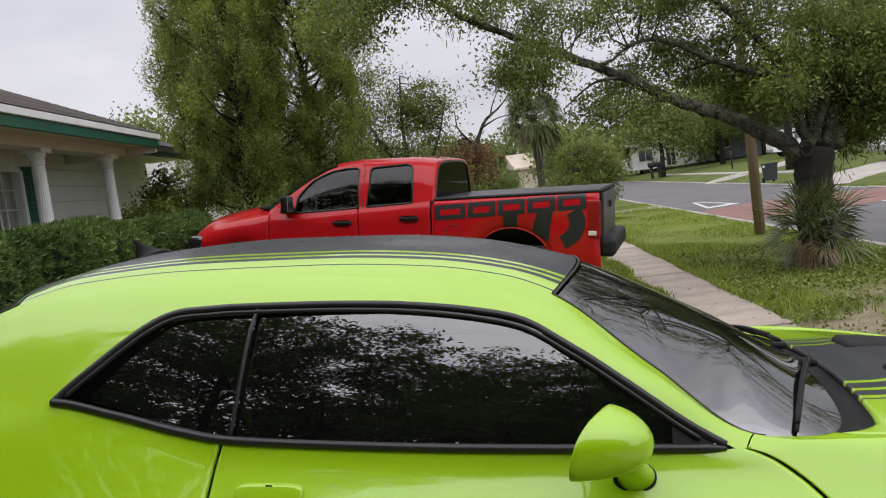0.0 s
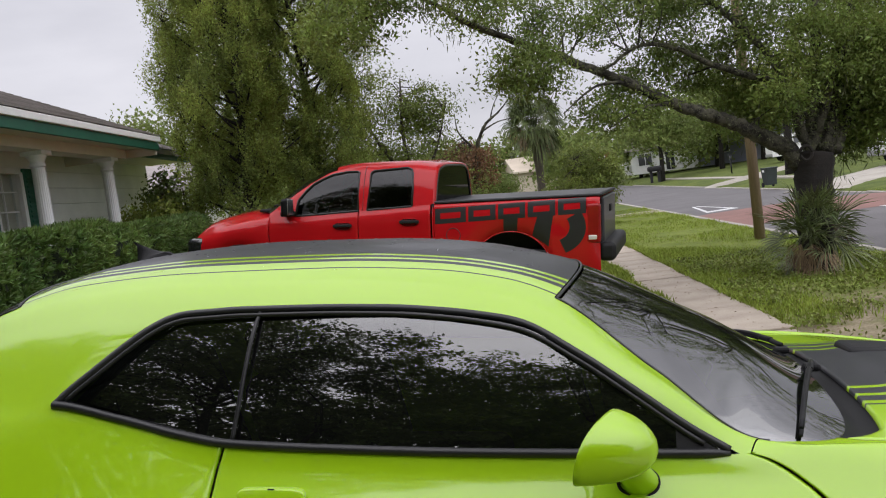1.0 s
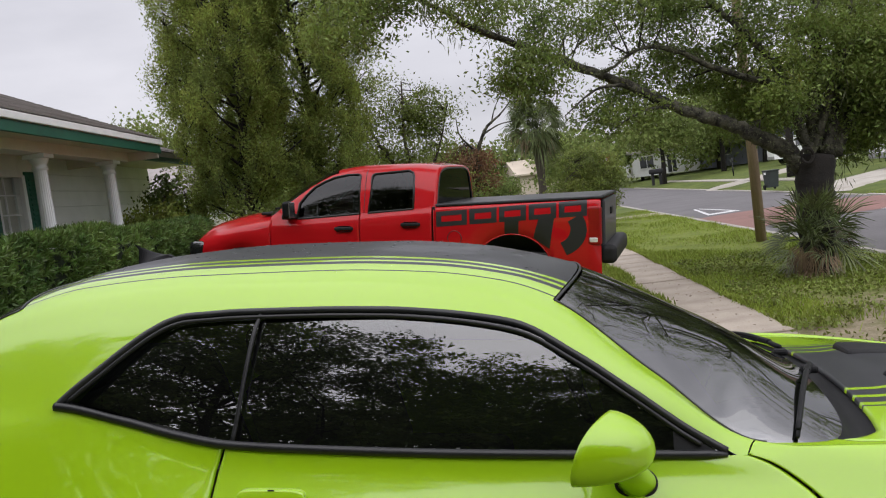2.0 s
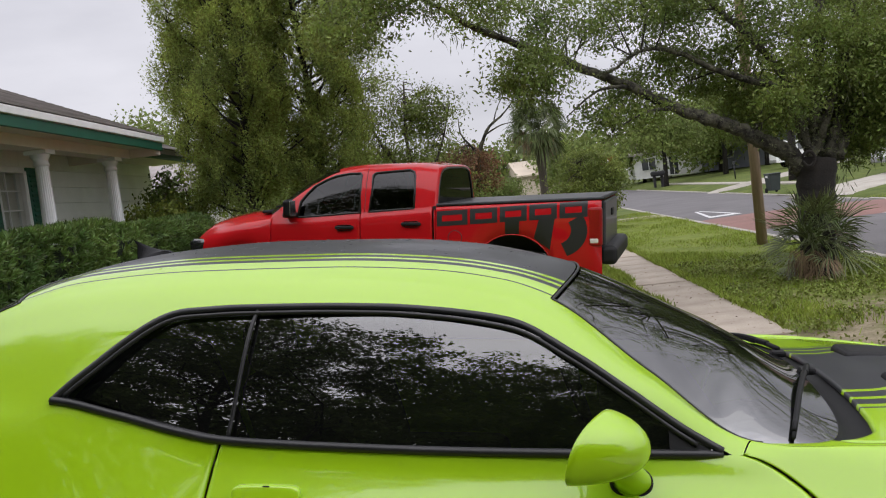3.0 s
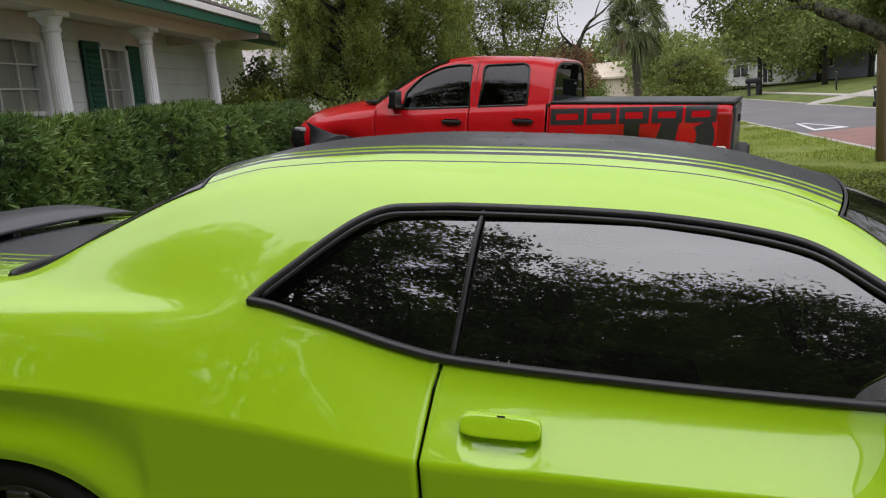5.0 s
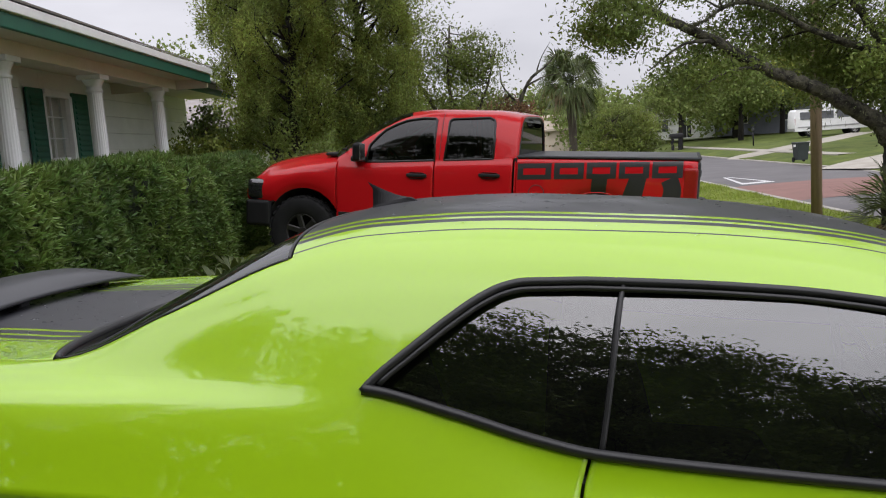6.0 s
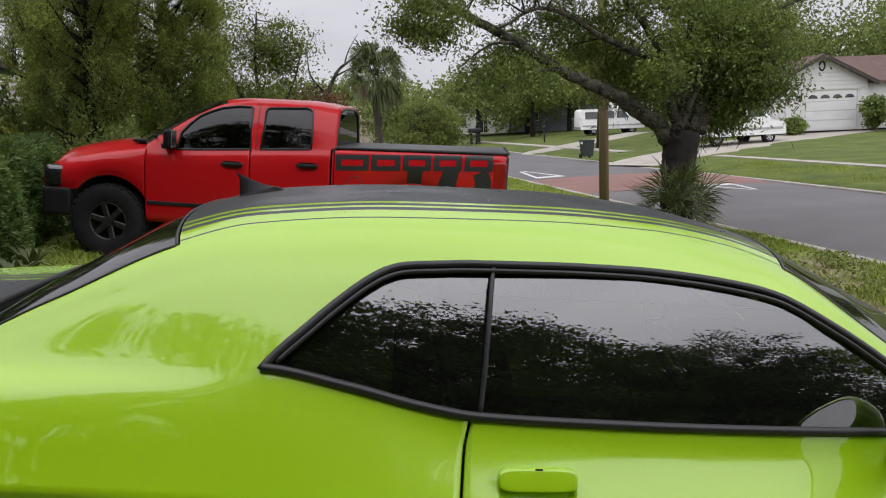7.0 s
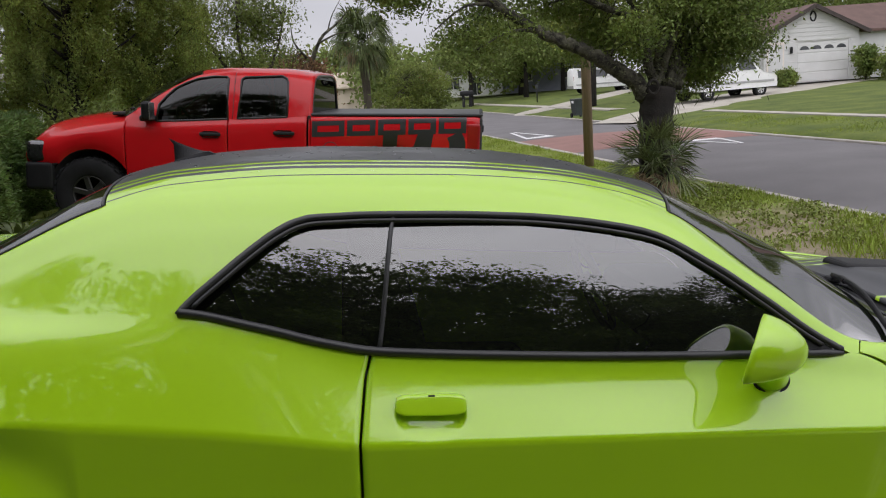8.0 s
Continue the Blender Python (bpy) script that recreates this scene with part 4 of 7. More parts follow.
    for sc, off in ((0.90, -0.008), (1.0, -0.004), (1.0, 0.007), (0.98, 0.0105), (0.93, 0.0120), (0.80, 0.0125), (0.4, 0.0128), (0.02, 0.0128)):
        hx, hz = 0.139 + 0.090 * rx_ * min(1, sc + 0.04 * (sc > 0.5)), 0.876 + 0.0235 * rz_ * sc
        pts.append(np.stack([hx, -(0.909 - 0.45 * (hz - 0.876) + off), hz], -1))
    h = part("handle", face_out(grid_mesh("handle", np.array(pts) * (1, side, 1), LIME, closed_v=True), (0.139, -0.82 * side, 0.876)), None, door, "body-coloured pull handle over a scooped recess")
    part("button", box_bm(0.018, 0.004, 0.004, (0.140, -0.911 * side, 0.8985), 0.0015), BLACK, h)

# roof skin between the rails (lime), windscreen, rear window
roof_s = np.concatenate([np.linspace(-0.715, -0.4, 16), np.linspace(-0.38, 0.5, 24), np.linspace(0.52, 0.868, 22)])
foot_w = 7 + np.linspace(0.0, 1.0, 44) ** 1.8
pane_u, pane_k = np.linspace(0, 1, 40), np.linspace(0, 1, 44) ** 1.7
pane_s, pane_w = 0.882 + 0.515 * pane_u, 7.0 + pane_k
head, foot = surf(np.full(44, 0.882), pane_w), surf(np.full(44, 1.397), pane_w)
flank, spine = surf(pane_s, np.full(40, 7.0)), surf(pane_s, np.full(40, 8.0))
U, K = pane_u[:, None, None], pane_k[None, :, None]
pane_p = (1 - U) * head[None] + U * foot[None] + (1 - K) * flank[:, None] + K * spine[:, None] - ((1 - U) * (1 - K) * head[0] + (1 - U) * K * head[-1] + U * (1 - K) * foot[0] + U * K * foot[-1])
# a double-curved pane: the crown falls away from the middle to the pillars with the square of the width
px_, py_ = pane_p[..., 0], np.abs(pane_p[..., 1])
line = lambda q, x, c: np.where(x < q[0, 0], q[0, c] + (x - q[0, 0]) * (q[3, c] - q[0, c]) / (q[3, 0] - q[0, 0]), np.interp(x, q[:, 0], q[:, c]))
past = np.maximum(px_ - flank[-1, 0], 0)
side_z, side_y = line(flank, px_, 2) - 0.31 * past, np.abs(line(flank, px_, 1)) + 0.25 * past
crown = line(spine, px_, 2)
rest = crown - (crown - side_z) * (py_ / side_y) ** 2.0
fall = U[..., 0]
rest += (foot[None, :, 2] - rest[-1:]) * fall**4 + (head[None, :, 2] - rest[:1]) * (1 - fall) ** 4
pane_p[..., 2] = rest - 0.005
across("windscreen", pane_p, SCREEN, coupe, "large raked tinted windscreen with wiper arms")
across("rear_window", skin(np.linspace(-1.27, -0.726, 36), np.linspace(7.006, 8, 30), lift=-0.004), TINT, coupe, "black tinted sloping rear window")
for (a, b, nm) in ((0.873, 1.396, "windscreen_seal"), (-1.27, -0.725, "rear_window_seal")):
    for side in (1, -1):
        k = np.linspace(a, b, 30)
        e = surf(k, np.full(30, 7.0)) * (1, side, 1)
        v_, f_ = tube_arrays(e, 0.0045, 6)
        part(nm, mesh_of(nm, v_, f_, SEAM), None, coupe)
for s_, nm in ((0.875, "windscreen_seal"), (-0.722, "rear_window_seal"), (-1.275, "rear_window_seal")):
    e = surf(np.full(40, s_), np.linspace(7, 8, 40))
    e = np.concatenate([e, (e * (1, -1, 1))[::-1][1:]])
    v_, f_ = tube_arrays(e, 0.0045 if s_ > -1 else 0.012, 6)
    part(nm, mesh_of(nm, v_, f_, SEAM), None, coupe)
# satin black wrap and pinstripes laid on the roof, bonnet and boot lid
def striped(name, s_list, breaks, wrap_label, roll=(0, 0, 0, 0), start=7.0, s_shift=None):
    """A panel from its edge to the middle: body colour and satin black turn about at each break, the middle is black."""
    edges = [start] + list(breaks) + [8.0]
    for k, (a, b) in enumerate(zip(edges[:-1], edges[1:])):
        black = k % 2 == 1
        w_list = np.linspace(a, b, max(3, int((b - a) * 24) + 2))
        if k == 0 and roll[2]:
            w_list = np.concatenate([[a, a + 0.005], w_list[1:]])
        p = skin(s_list, w_list, (roll[0], roll[1], roll[2] if k == 0 else 0, 0), s_shift=s_shift)
        if k == len(edges) - 2:
            across(name + "_wrap", p, WRAP, coupe, wrap_label)
        else:
            both("pinstripe" if black else name, p, WRAP if black else LIME, coupe, "thin satin black stripe" if black else "")


striped("roof", roof_s, (7.040, 7.057, 7.175, 7.230, 7.265, 7.315, 7.355), "satin black roof wrap with rain beads")
# cowl panel, bonnet, boot
foot_wide = lambda w: 0.075 * np.clip((np.asarray(w, float) - 7.10) / 0.16, 0, 1) ** 0.7
cowl_u = np.linspace(0, 1, 12)[:, None]
cowl_p = surf(1.397 + cowl_u * (foot_wide(foot_w) + 0.012)[None], np.repeat(foot_w[None], 12, 0))
cowl_p[..., 2] -= 0.006 + 0.040 * np.sin(np.pi * cowl_u ** 0.8) * np.clip(foot_wide(foot_w) / 0.1, 0, 1)[None] + 0.012 * cowl_u
across("cowl", cowl_p, BLACK, coupe, "black plastic cowl trough under the wipers")
# wing top between the pillar's foot and the bonnet's side cut
wing_s = np.concatenate([[1.399, 1.402], np.linspace(1.41, 2.55, 50)])
both("wing_top", skin(wing_s, np.concatenate([7 + 0.108 * np.linspace(0, 1, 14) ** 1.6, [7.110]]), (1, 0, 0, 1)), LIME, coupe)
hood_s = np.concatenate([[1.398, 1.401], np.linspace(1.411, 2.55, 46)])
bonnet_shift = lambda s_, w_: foot_wide(w_) * np.clip((2.4 - s_) / 1.0, 0, 1)
striped("bonnet", hood_s, (7.505, 7.518, 7.545, 7.595, 7.618, 7.675, 7.698), "satin black bonnet wrap", (1, 0, 1, 0), 7.114, bonnet_shift)
boot_s = np.concatenate([np.linspace(-2.18, -1.30, 34), [-1.288, -1.285]])
striped("boot_lid", boot_s, (7.365, 7.378, 7.405, 7.455, 7.478, 7.535, 7.558), "satin black boot band with rain drops", (0, 1, 1, 0))
# spoiler: a black blade on the boot's rear edge
n = 41
yy = np.linspace(-0.62, 0.62, n)
prof = np.array([(-0.13, 0.058), (-0.10, 0.070), (0.0, 0.062), (0.12, 0.044), (0.135, 0.036), (0.12, 0.026), (-0.10, 0.046), (-0.13, 0.050)])
pts = np.array([[(-1.93 + x * (1 - 0.25 * (y / 0.62) ** 4) + 0.10 * (y / 0.62) ** 2, y, 1.04 + (z) * (1 - 0.55 * abs(y / 0.62) ** 5) + 0.0) for x, z in prof] for y in yy])
sp = part("spoiler", grid_mesh("spoiler", pts, WRAP, closed_v=True), None, coupe, "satin black low boot spoiler with rain drops")
for y in (-0.5, 0.0, 0.5):
    part("spoiler_foot", box_bm(0.10, 0.05, 0.07, (-1.88, y, 1.05), 0.012), WRAP, sp)
# shark fin aerial
fs_ = np.linspace(0, 1, 17)
fx = -0.660 + 0.138 * fs_
fh = 0.074 * np.clip(1 - fs_ * 1.25, 0, 1) ** 1.35
fw = 0.007 + 0.020 * np.sin(np.clip(fs_ * 1.1, 0, 1) * np.pi) * 0.7 + 0.006 * (1 - fs_)
rings = []
for x, h_, w_, z in zip(fx, fh, fw, mid_z(fx)):
    b_ = 0.017 * min(1.0, (fx[-1] - x) / 0.03 + 0.05)
    rings.append([(x + 0.004, -w_ * 1.7, z), (x, -w_ * 1.5, z + b_ * 0.5), (x + 0.002, -w_ * 1.2, z + b_), (x - 0.002, -w_ * 0.3, z + b_ + h_ * 0.7), (x - 0.020 * (1 - (x - fx[0]) / 0.138), 0, z + b_ + h_), (x - 0.002, w_ * 0.3, z + b_ + h_ * 0.7), (x + 0.002, w_ * 1.2, z + b_), (x, w_ * 1.5, z + b_ * 0.5), (x + 0.004, w_ * 1.7, z)])
fin = part("aerial", grid_mesh("aerial", np.array(rings), GLOSS_BLACK, smooth=False), None, coupe, "black shark fin roof aerial")
part("aerial_rear", mesh_of("aerial_rear", rings[0], [tuple(range(9))], GLOSS_BLACK, False), None, fin)


# door mirrors
def door_mirror(side):
    xs_ = np.array([0.958, 0.962, 0.976, 0.996, 1.020, 1.043, 1.066, 1.085, 1.098, 1.103])
    k = (xs_ - xs_[0]) / (xs_[-1] - xs_[0])
    hy = 0.086 * np.sqrt(np.clip(1 - k**2.6, 0, 1)) + 0.004
    hz = 0.066 * np.sqrt(np.clip(1 - k**2.3, 0, 1)) + 0.004
    cz_ = 1.033 - 0.012 * k
    hy[0] -= 0.008
    hz[0] -= 0.008
    ang = np.linspace(0, 2 * np.pi, 40, endpoint=False)
    sq = lambda a: np.sign(a) * np.abs(a) ** 0.80
    rings_ = []
    for x, a, b, c, k_ in zip(xs_, hy, hz, cz_, k):
        yy_ = a * sq(np.cos(ang))
        zz_ = b * sq(np.sin(ang)) * (1 - 0.10 * np.cos(ang)) + 0.30 * yy_ * (1 - 0.8 * k_)
        rings_.append(np.stack([x - 0.003 + (0.62 * yy_ + 0.25 * zz_) * (1 - (x - 0.935) / 0.22), -0.958 + yy_ * 0.95, c + zz_], -1))
    m_ = part("door_mirror", grid_mesh("door_mirror", np.array(rings_) * (1, side, 1), LIME, side > 0, closed_v=True), None, coupe, "lime rounded door mirror on a short stalk")
    part("cap_front", mesh_of("cap_front", rings_[-1] * (1, side, 1), [tuple(range(40))], LIME), None, m_)
    part("mirror_glass", mesh_of("mirror_glass", (rings_[1] * (1, side, 1)), [tuple(range(40))], CHROME, False), None, m_)
    stalk = []
    for (x, y, z), (a, b) in zip(((1.006, -0.945, 1.010), (1.024, -0.940, 0.984), (1.042, -0.918, 0.958), (1.056, -0.892, 0.934), (1.063, -0.868, 0.916)), ((0.030, 0.026), (0.040, 0.031), (0.040, 0.031), (0.043, 0.031), (0.048, 0.033))):
        stalk.append(np.stack([x + a * np.cos(ang), y + 0 * ang + 0.012 * np.sin(ang), z + b * np.sin(ang)], -1))
    part("stalk", grid_mesh("stalk", np.array(stalk) * (1, side, 1), LIME, side < 0, closed_v=True), None, m_)
    v_, f_ = tube_arrays(np.stack([1.061 + 0.049 * np.cos(ang), -0.870 + 0.012 * np.sin(ang), 0.914 + 0.034 * np.sin(ang)], -1)[list(range(40)) + [0]], 0.0045, 6)
    part("gasket", mesh_of("gasket", v_ * (1, side, 1), f_, BLACK), None, m_)


door_mirror(1)
door_mirror(-1)


# wiper arms
def wiper(s0, w0, s1, w1, side=1):
    """An arm laid over the glass: straight in plan, riding on the surface below it."""
    k = np.linspace(0, 1, 15)
    ends = surf(np.array([s0, s1]), np.array([w0, w1]))
    p = ends[0] + (ends[1] - ends[0]) * k[:, None]
    su, wu = np.meshgrid(np.linspace(1.0, 1.5, 51), 7 + np.linspace(0, 1, 61) ** 1.7, indexing="ij")
    under = surf(su, wu).reshape(-1, 3)
    floor_z = np.array([under[np.argmin(((under[:, :2] - q_[:2]) ** 2).sum(1)), 2] for q_ in p])
    floor_z = np.convolve(np.pad(floor_z, 3, "edge"), np.ones(7) / 7, "valid")
    p[:, 2] = np.maximum(p[:, 2], floor_z) + 0.016 + 0.016 * np.sin(k * np.pi)
    p = p * (1, side, 1)
    arm = part("wiper_arm", tube_mesh("wiper_arm", [(p, np.linspace(0.010, 0.007, 15))], GLOSS_BLACK, 6), None, coupe, "black wiper arm")
    q = p + (p[-1] - p[0]) * 0.04 + (0, 0, -0.011)
    part("wiper_blade", tube_mesh("wiper_blade", [(q[4:], [0.0055] * 11)], RUBBER, 6), None, arm)
    part("wiper_pivot", box_bm(0.05, 0.045, 0.026, tuple(p[0] - (0, 0, 0.016)), 0.010), BLACK, arm)
    part("arm_joint", box_bm(0.07, 0.022, 0.02, tuple(p[3]), 0.006, 2, Matrix.Rotation(math.atan2(p[4][1] - p[3][1], p[4][0] - p[3][0]), 4, "Z")), GLOSS_BLACK, arm)


wiper(1.425, 7.90, 1.365, 7.035)
wiper(1.42, 7.72, 1.35, 7.16, -1)
# bonnet scoop opening beside the centre line
bm = box_bm(0.34, 0.19, 0.05, (2.06, -0.24, 1.005), 0.024, 4, Matrix.Rotation(radians(3), 4, "Y"))
part("bonnet_scoop", bm, BLACK, coupe, "black bonnet intake scoop")
bm = box_bm(0.34, 0.19, 0.05, (2.06, 0.24, 1.005), 0.024, 4, Matrix.Rotation(radians(3), 4, "Y"))
part("bonnet_scoop", bm, BLACK, coupe, "black bonnet intake scoop")


# front and rear ends
def end_cap(name, s_, push, label):
    w_ = np.linspace(0, 8, 60)
    e = surf(np.full(60, s_), w_)
    ring = np.concatenate([e, (e * (1, -1, 1))[::-1][1:]])
    c_ = ring.mean(0)
    rows = [ring]
    for k, d in ((0.985, 0.5), (0.93, 0.85), (0.75, 1.0), (0.0, 1.05)):
        r = c_ + (ring - c_) * (1, k, k)
        r[:, 0] = ring[:, 0] * 0 + s_ + push * d + (ring[:, 0] - s_) * k
        rows.append(r)
    part(name, grid_mesh(name, np.array(rows), LIME, push < 0), None, coupe, label)


end_cap("front_bumper", 2.62, 0.10, "lime front bumper")
end_cap("rear_bumper", -2.2, -0.08, "lime rear bumper")
part("grille", box_bm(0.03, 1.25, 0.16, (2.71, 0, 0.63), 0.02), BLACK, coupe)
part("tail_lamp", box_bm(0.03, 1.35, 0.13, (-2.275, 0, 0.82), 0.03), LAMP_RED, coupe)
for y in (-0.52, -0.34, 0.34, 0.52):
    bm = bmesh.new()
    bmesh.ops.create_cone(bm, cap_ends=True, segments=24, radius1=0.07, radius2=0.06, depth=0.03, matrix=Matrix.Translation((2.725, y, 0.63)) @ Matrix.Rotation(radians(90), 4, "Y"))
    part("headlight", bm, LAMP_WHITE, coupe)


def car_wheel(parent, x, y, r, width, rim, spokes, tread, name="wheel"):
    """A wheel about an axle along y: tyre with shoulder and tread blocks, spoked rim, hub."""
    s = 1 if y > 0 else -1
    hub = part(name, box_bm(0.04, width * 0.5, 0.04, (0, 0, 0), 0.01), ALLOY, parent)
    hub.location = (x, y, r)
    prof = [(rim, -0.42), (rim + 0.03, -0.49), (r * 0.90, -0.5), (r * 0.965, -0.45), (r * 0.985, -0.36), (r * 0.985, 0.36), (r * 0.965, 0.45), (r * 0.90, 0.5), (rim + 0.03, 0.49), (rim, 0.42)]
    ang = np.linspace(0, 2 * np.pi, 64, endpoint=False)
    ring = np.array([[(a * math.cos(q), b * width, a * math.sin(q)) for q in ang] for a, b in prof])
    part("tyre", grid_mesh("tyre", ring, RUBBER, closed_v=True), None, hub)
    bm = bmesh.new()
    nb = tread
    for k in range(nb):
        q = 2 * math.pi * k / nb
        for row, off in ((-0.38, 0), (-0.13, 0.5), (0.13, 0), (0.38, 0.5)):
            qq = q + off * 2 * math.pi / nb
            m_ = Matrix.Rotation(-qq, 4, "Y") @ Matrix.Translation((r * 0.992, row * width, 0)) @ Matrix.Rotation(radians(14 if row > 0 else -14), 4, "X")
            bmesh.ops.create_cube(bm, size=1, matrix=m_ @ Matrix.Diagonal((0.018, width * 0.19, 2 * math.pi * r / nb * 0.62, 1)))
    part("tread", bm, RUBBER, hub)
    prof = [(rim * 0.99, -0.44), (rim * 1.0, 0.40), (rim * 0.985, 0.43), (rim * 0.93, 0.42), (rim * 0.90, 0.30), (rim * 0.88, -0.30)]
    ring = np.array([[(a * math.cos(q), s * b * width, a * math.sin(q)) for q in ang] for a, b in prof])
    rm = part("rim", grid_mesh("rim", ring, ALLOY, s < 0, closed_v=True), None, hub)
    bm = bmesh.new()
    for k in range(spokes):
        q = 2 * math.pi * (k + 0.25) / spokes
        m_ = Matrix.Rotation(-q, 4, "Y")
        made = bmesh.ops.create_cube(bm, size=1, matrix=m_ @ Matrix.Translation((rim * 0.52, s * width * 0.30, 0)) @ Matrix.Diagonal((rim * 0.84, 0.035, rim * 0.30, 1)))
        for v in made["verts"]:
            d = math.hypot(v.co.x, v.co.z)
            if d > rim * 0.6:
                v.co.y += s * 0.02
    bmesh.ops.bevel(bm, geom=bm.edges[:], offset=0.008, segments=1, affect="EDGES")
    part("spoke_set", bm, ALLOY, hub)
    bm = bmesh.new()
    bmesh.ops.create_cone(bm, cap_ends=True, segments=24, radius1=rim * 0.30, radius2=rim * 0.26, depth=0.07, matrix=Matrix.Translation((0, s * width * 0.33, 0)) @ Matrix.Rotation(radians(-90 * s), 4, "X"))
    part("hub_cap", bm, ALLOY, hub)
    bm = bmesh.new()
    bmesh.ops.create_cone(bm, cap_ends=True, segments=32, radius1=rim * 0.86, radius2=rim * 0.86, depth=0.03, matrix=Matrix.Translation((0, -s * width * 0.1, 0)) @ Matrix.Rotation(radians(90), 4, "X"))
    part("brake_disc", bm, BLACK, hub)
    return hub


for x in (AX_R, AX_F):
    for y in (-0.80, 0.80):
        car_wheel(coupe, x, y, 0.335, 0.25, 0.24, 5, 40)
for ax_ in (AX_R, AX_F):
    for side in (-1, 1):
        a_ = np.linspace(0, np.pi, 24)
        ring = np.array([[(ax_ + 0.41 * math.cos(q), side * y, HUB - 0.02 + 0.36 * math.sin(q)) for q in a_] for y in (0.94 - 0.03, 0.6)])
        part("wheel_liner", grid_mesh("wheel_liner", ring, CABIN), None, coupe)
# cabin: floor, dash, seats, steering wheel
part("dashboard", box_bm(0.35, 1.35, 0.22, (1.22, 0, 0.84), 0.06, 3), CABIN, coupe)
part("parcel_shelf", box_bm(0.55, 1.15, 0.05, (-0.98, 0, 1.0), 0.02), CABIN, coupe)
for y in (-0.38, 0.38):
    seat = part("seat", box_bm(0.52, 0.50, 0.18, (0.42, y, 0.52), 0.06, 3), CABIN, coupe)
    part("backrest", box_bm(0.16, 0.50, 0.60, (0.10, y, 0.84), 0.06, 3, Matrix.Rotation(radians(-16), 4, "Y")), CABIN, seat)
    part("headrest", box_bm(0.10, 0.27, 0.17, (-0.02, y, 1.18), 0.045, 3, Matrix.Rotation(radians(-12), 4, "Y")), CABIN, seat)
part("rear_bench", box_bm(0.20, 1.1, 0.55, (-0.62, 0, 0.75), 0.06, 3, Matrix.Rotation(radians(-20), 4, "Y")), CABIN, coupe)
ang = np.linspace(0, 2 * np.pi, 33)
wheel_pts = [Vector((0, 0.185 * math.cos(q), 0.185 * math.sin(q))) for q in ang]
rot = Matrix.Rotation(radians(-22), 4, "Y")
v_, f_ = tube_arrays([tuple(Matrix.Translation((0.93, 0.38, 0.90)) @ rot @ p_) for p_ in wheel_pts], 0.016, 8)
stw = part("steering_wheel", mesh_of("steering_wheel", v_, f_, CABIN), None, coupe)
part("steering_hub", box_bm(0.05, 0.30, 0.07, (0.94, 0.38, 0.90), 0.02, 2, rot), CABIN, stw)


# rain beads standing on the boot, spoiler, roof and bonnet
def beads(name, regions, seed, label):
    """Small domes of water on the skin over (s0, s1, w0, w1, count, least, most radius)."""
    rng = np.random.default_rng(seed)
    ang_ = np.linspace(0, 2 * np.pi, 7)[:-1]
    vs, fs = [], []
    for s0, s1, w0, w1, n, r0, r1 in regions:
        ss, ww = rng.uniform(s0, s1, n), rng.uniform(w0, w1, n)
        p = surf(np.round(ss, 2), ww) * np.where(rng.uniform(size=(n, 1)) < 0.5, 1, (1, -1, 1))
        p[:, 0] += rng.uniform(-0.005, 0.005, n)
        for q in p:
            r = r0 + (r1 - r0) * rng.uniform() ** 2.5
            st = rng.uniform(0.8, 1.6)
            k = len(vs)
            for a in ang_:
                vs.append((q[0] + r * st * math.cos(a), q[1] + r * math.sin(a), q[2] - 0.0005))
            for a in ang_:
                vs.append((q[0] + 0.6 * r * st * math.cos(a), q[1] + 0.6 * r * math.sin(a), q[2] + 0.30 * r))
            vs.append((q[0], q[1], q[2] + 0.37 * r))
            fs += [(k + i, k + (i + 1) % 6, k + 6 + (i + 1) % 6, k + 6 + i) for i in range(6)] + [(k + 6 + i, k + 6 + (i + 1) % 6, k + 12) for i in range(6)]
    ob = part(name, mesh_of(name, vs, fs, WATER), None, coupe, label)
    ob["kind"] = "stuff"


beads("rain_bead", [(-2.1, -1.31, 7.01, 7.40, 2300, 0.003, 0.0095), (-2.1, -1.32, 7.45, 8.0, 260, 0.003, 0.010), (-0.6, 0.8, 7.36, 8.0, 260, 0.002, 0.007), (-0.6, 0.7, 7.0, 7.3, 30, 0.002, 0.005)], 17, "clear rain drops beading on the paint")


# ---- the red pickup: x forward from the front axle, y left, z up ----
TRUCK = Matrix.LocRotScale((-2.368, 11.830, 0.356), (Matrix.Rotation(radians(163.0), 3, "Z") @ Matrix.Rotation(radians(-5.82), 3, "Y")).to_quaternion(), (1.003,) * 3)
pickup = thing("pickup", TRUCK, "red crew cab pickup truck with black decals and black bed cover", "pickup truck")


def make_surf(ctrl, bow_=None):
    """A half skin (y > 0) from a control-section function, as surf() for the coupe."""
    cache = {}

    def f(s, w):
        s, w = np.broadcast_arrays(np.asarray(s, float), np.asarray(w, float))
        out = np.empty(s.shape + (3,))
        keys = np.round(s, 4)
        for v in np.unique(keys):
            pick = keys == v
            if v not in cache:
                cache[v] = np.array(ctrl(float(v)), float)
            c = cache[v]
            yz = section_curve(c, w[pick])
            k = np.clip(w[pick] - (len(c) - 2), 0, 1)
            b = float(bow_(v)) if bow_ else 0.0
            out[pick] = np.stack([v + b * np.sin(k * np.pi / 2), yz[:, 0], yz[:, 1]], -1)
        return out

    return f


def arch_low(s, centre, r, zc, base):
    k = 1 - ((s - centre) / r) ** 2
    return max(base, zc + r * math.sqrt(k)) if k > 0 else base


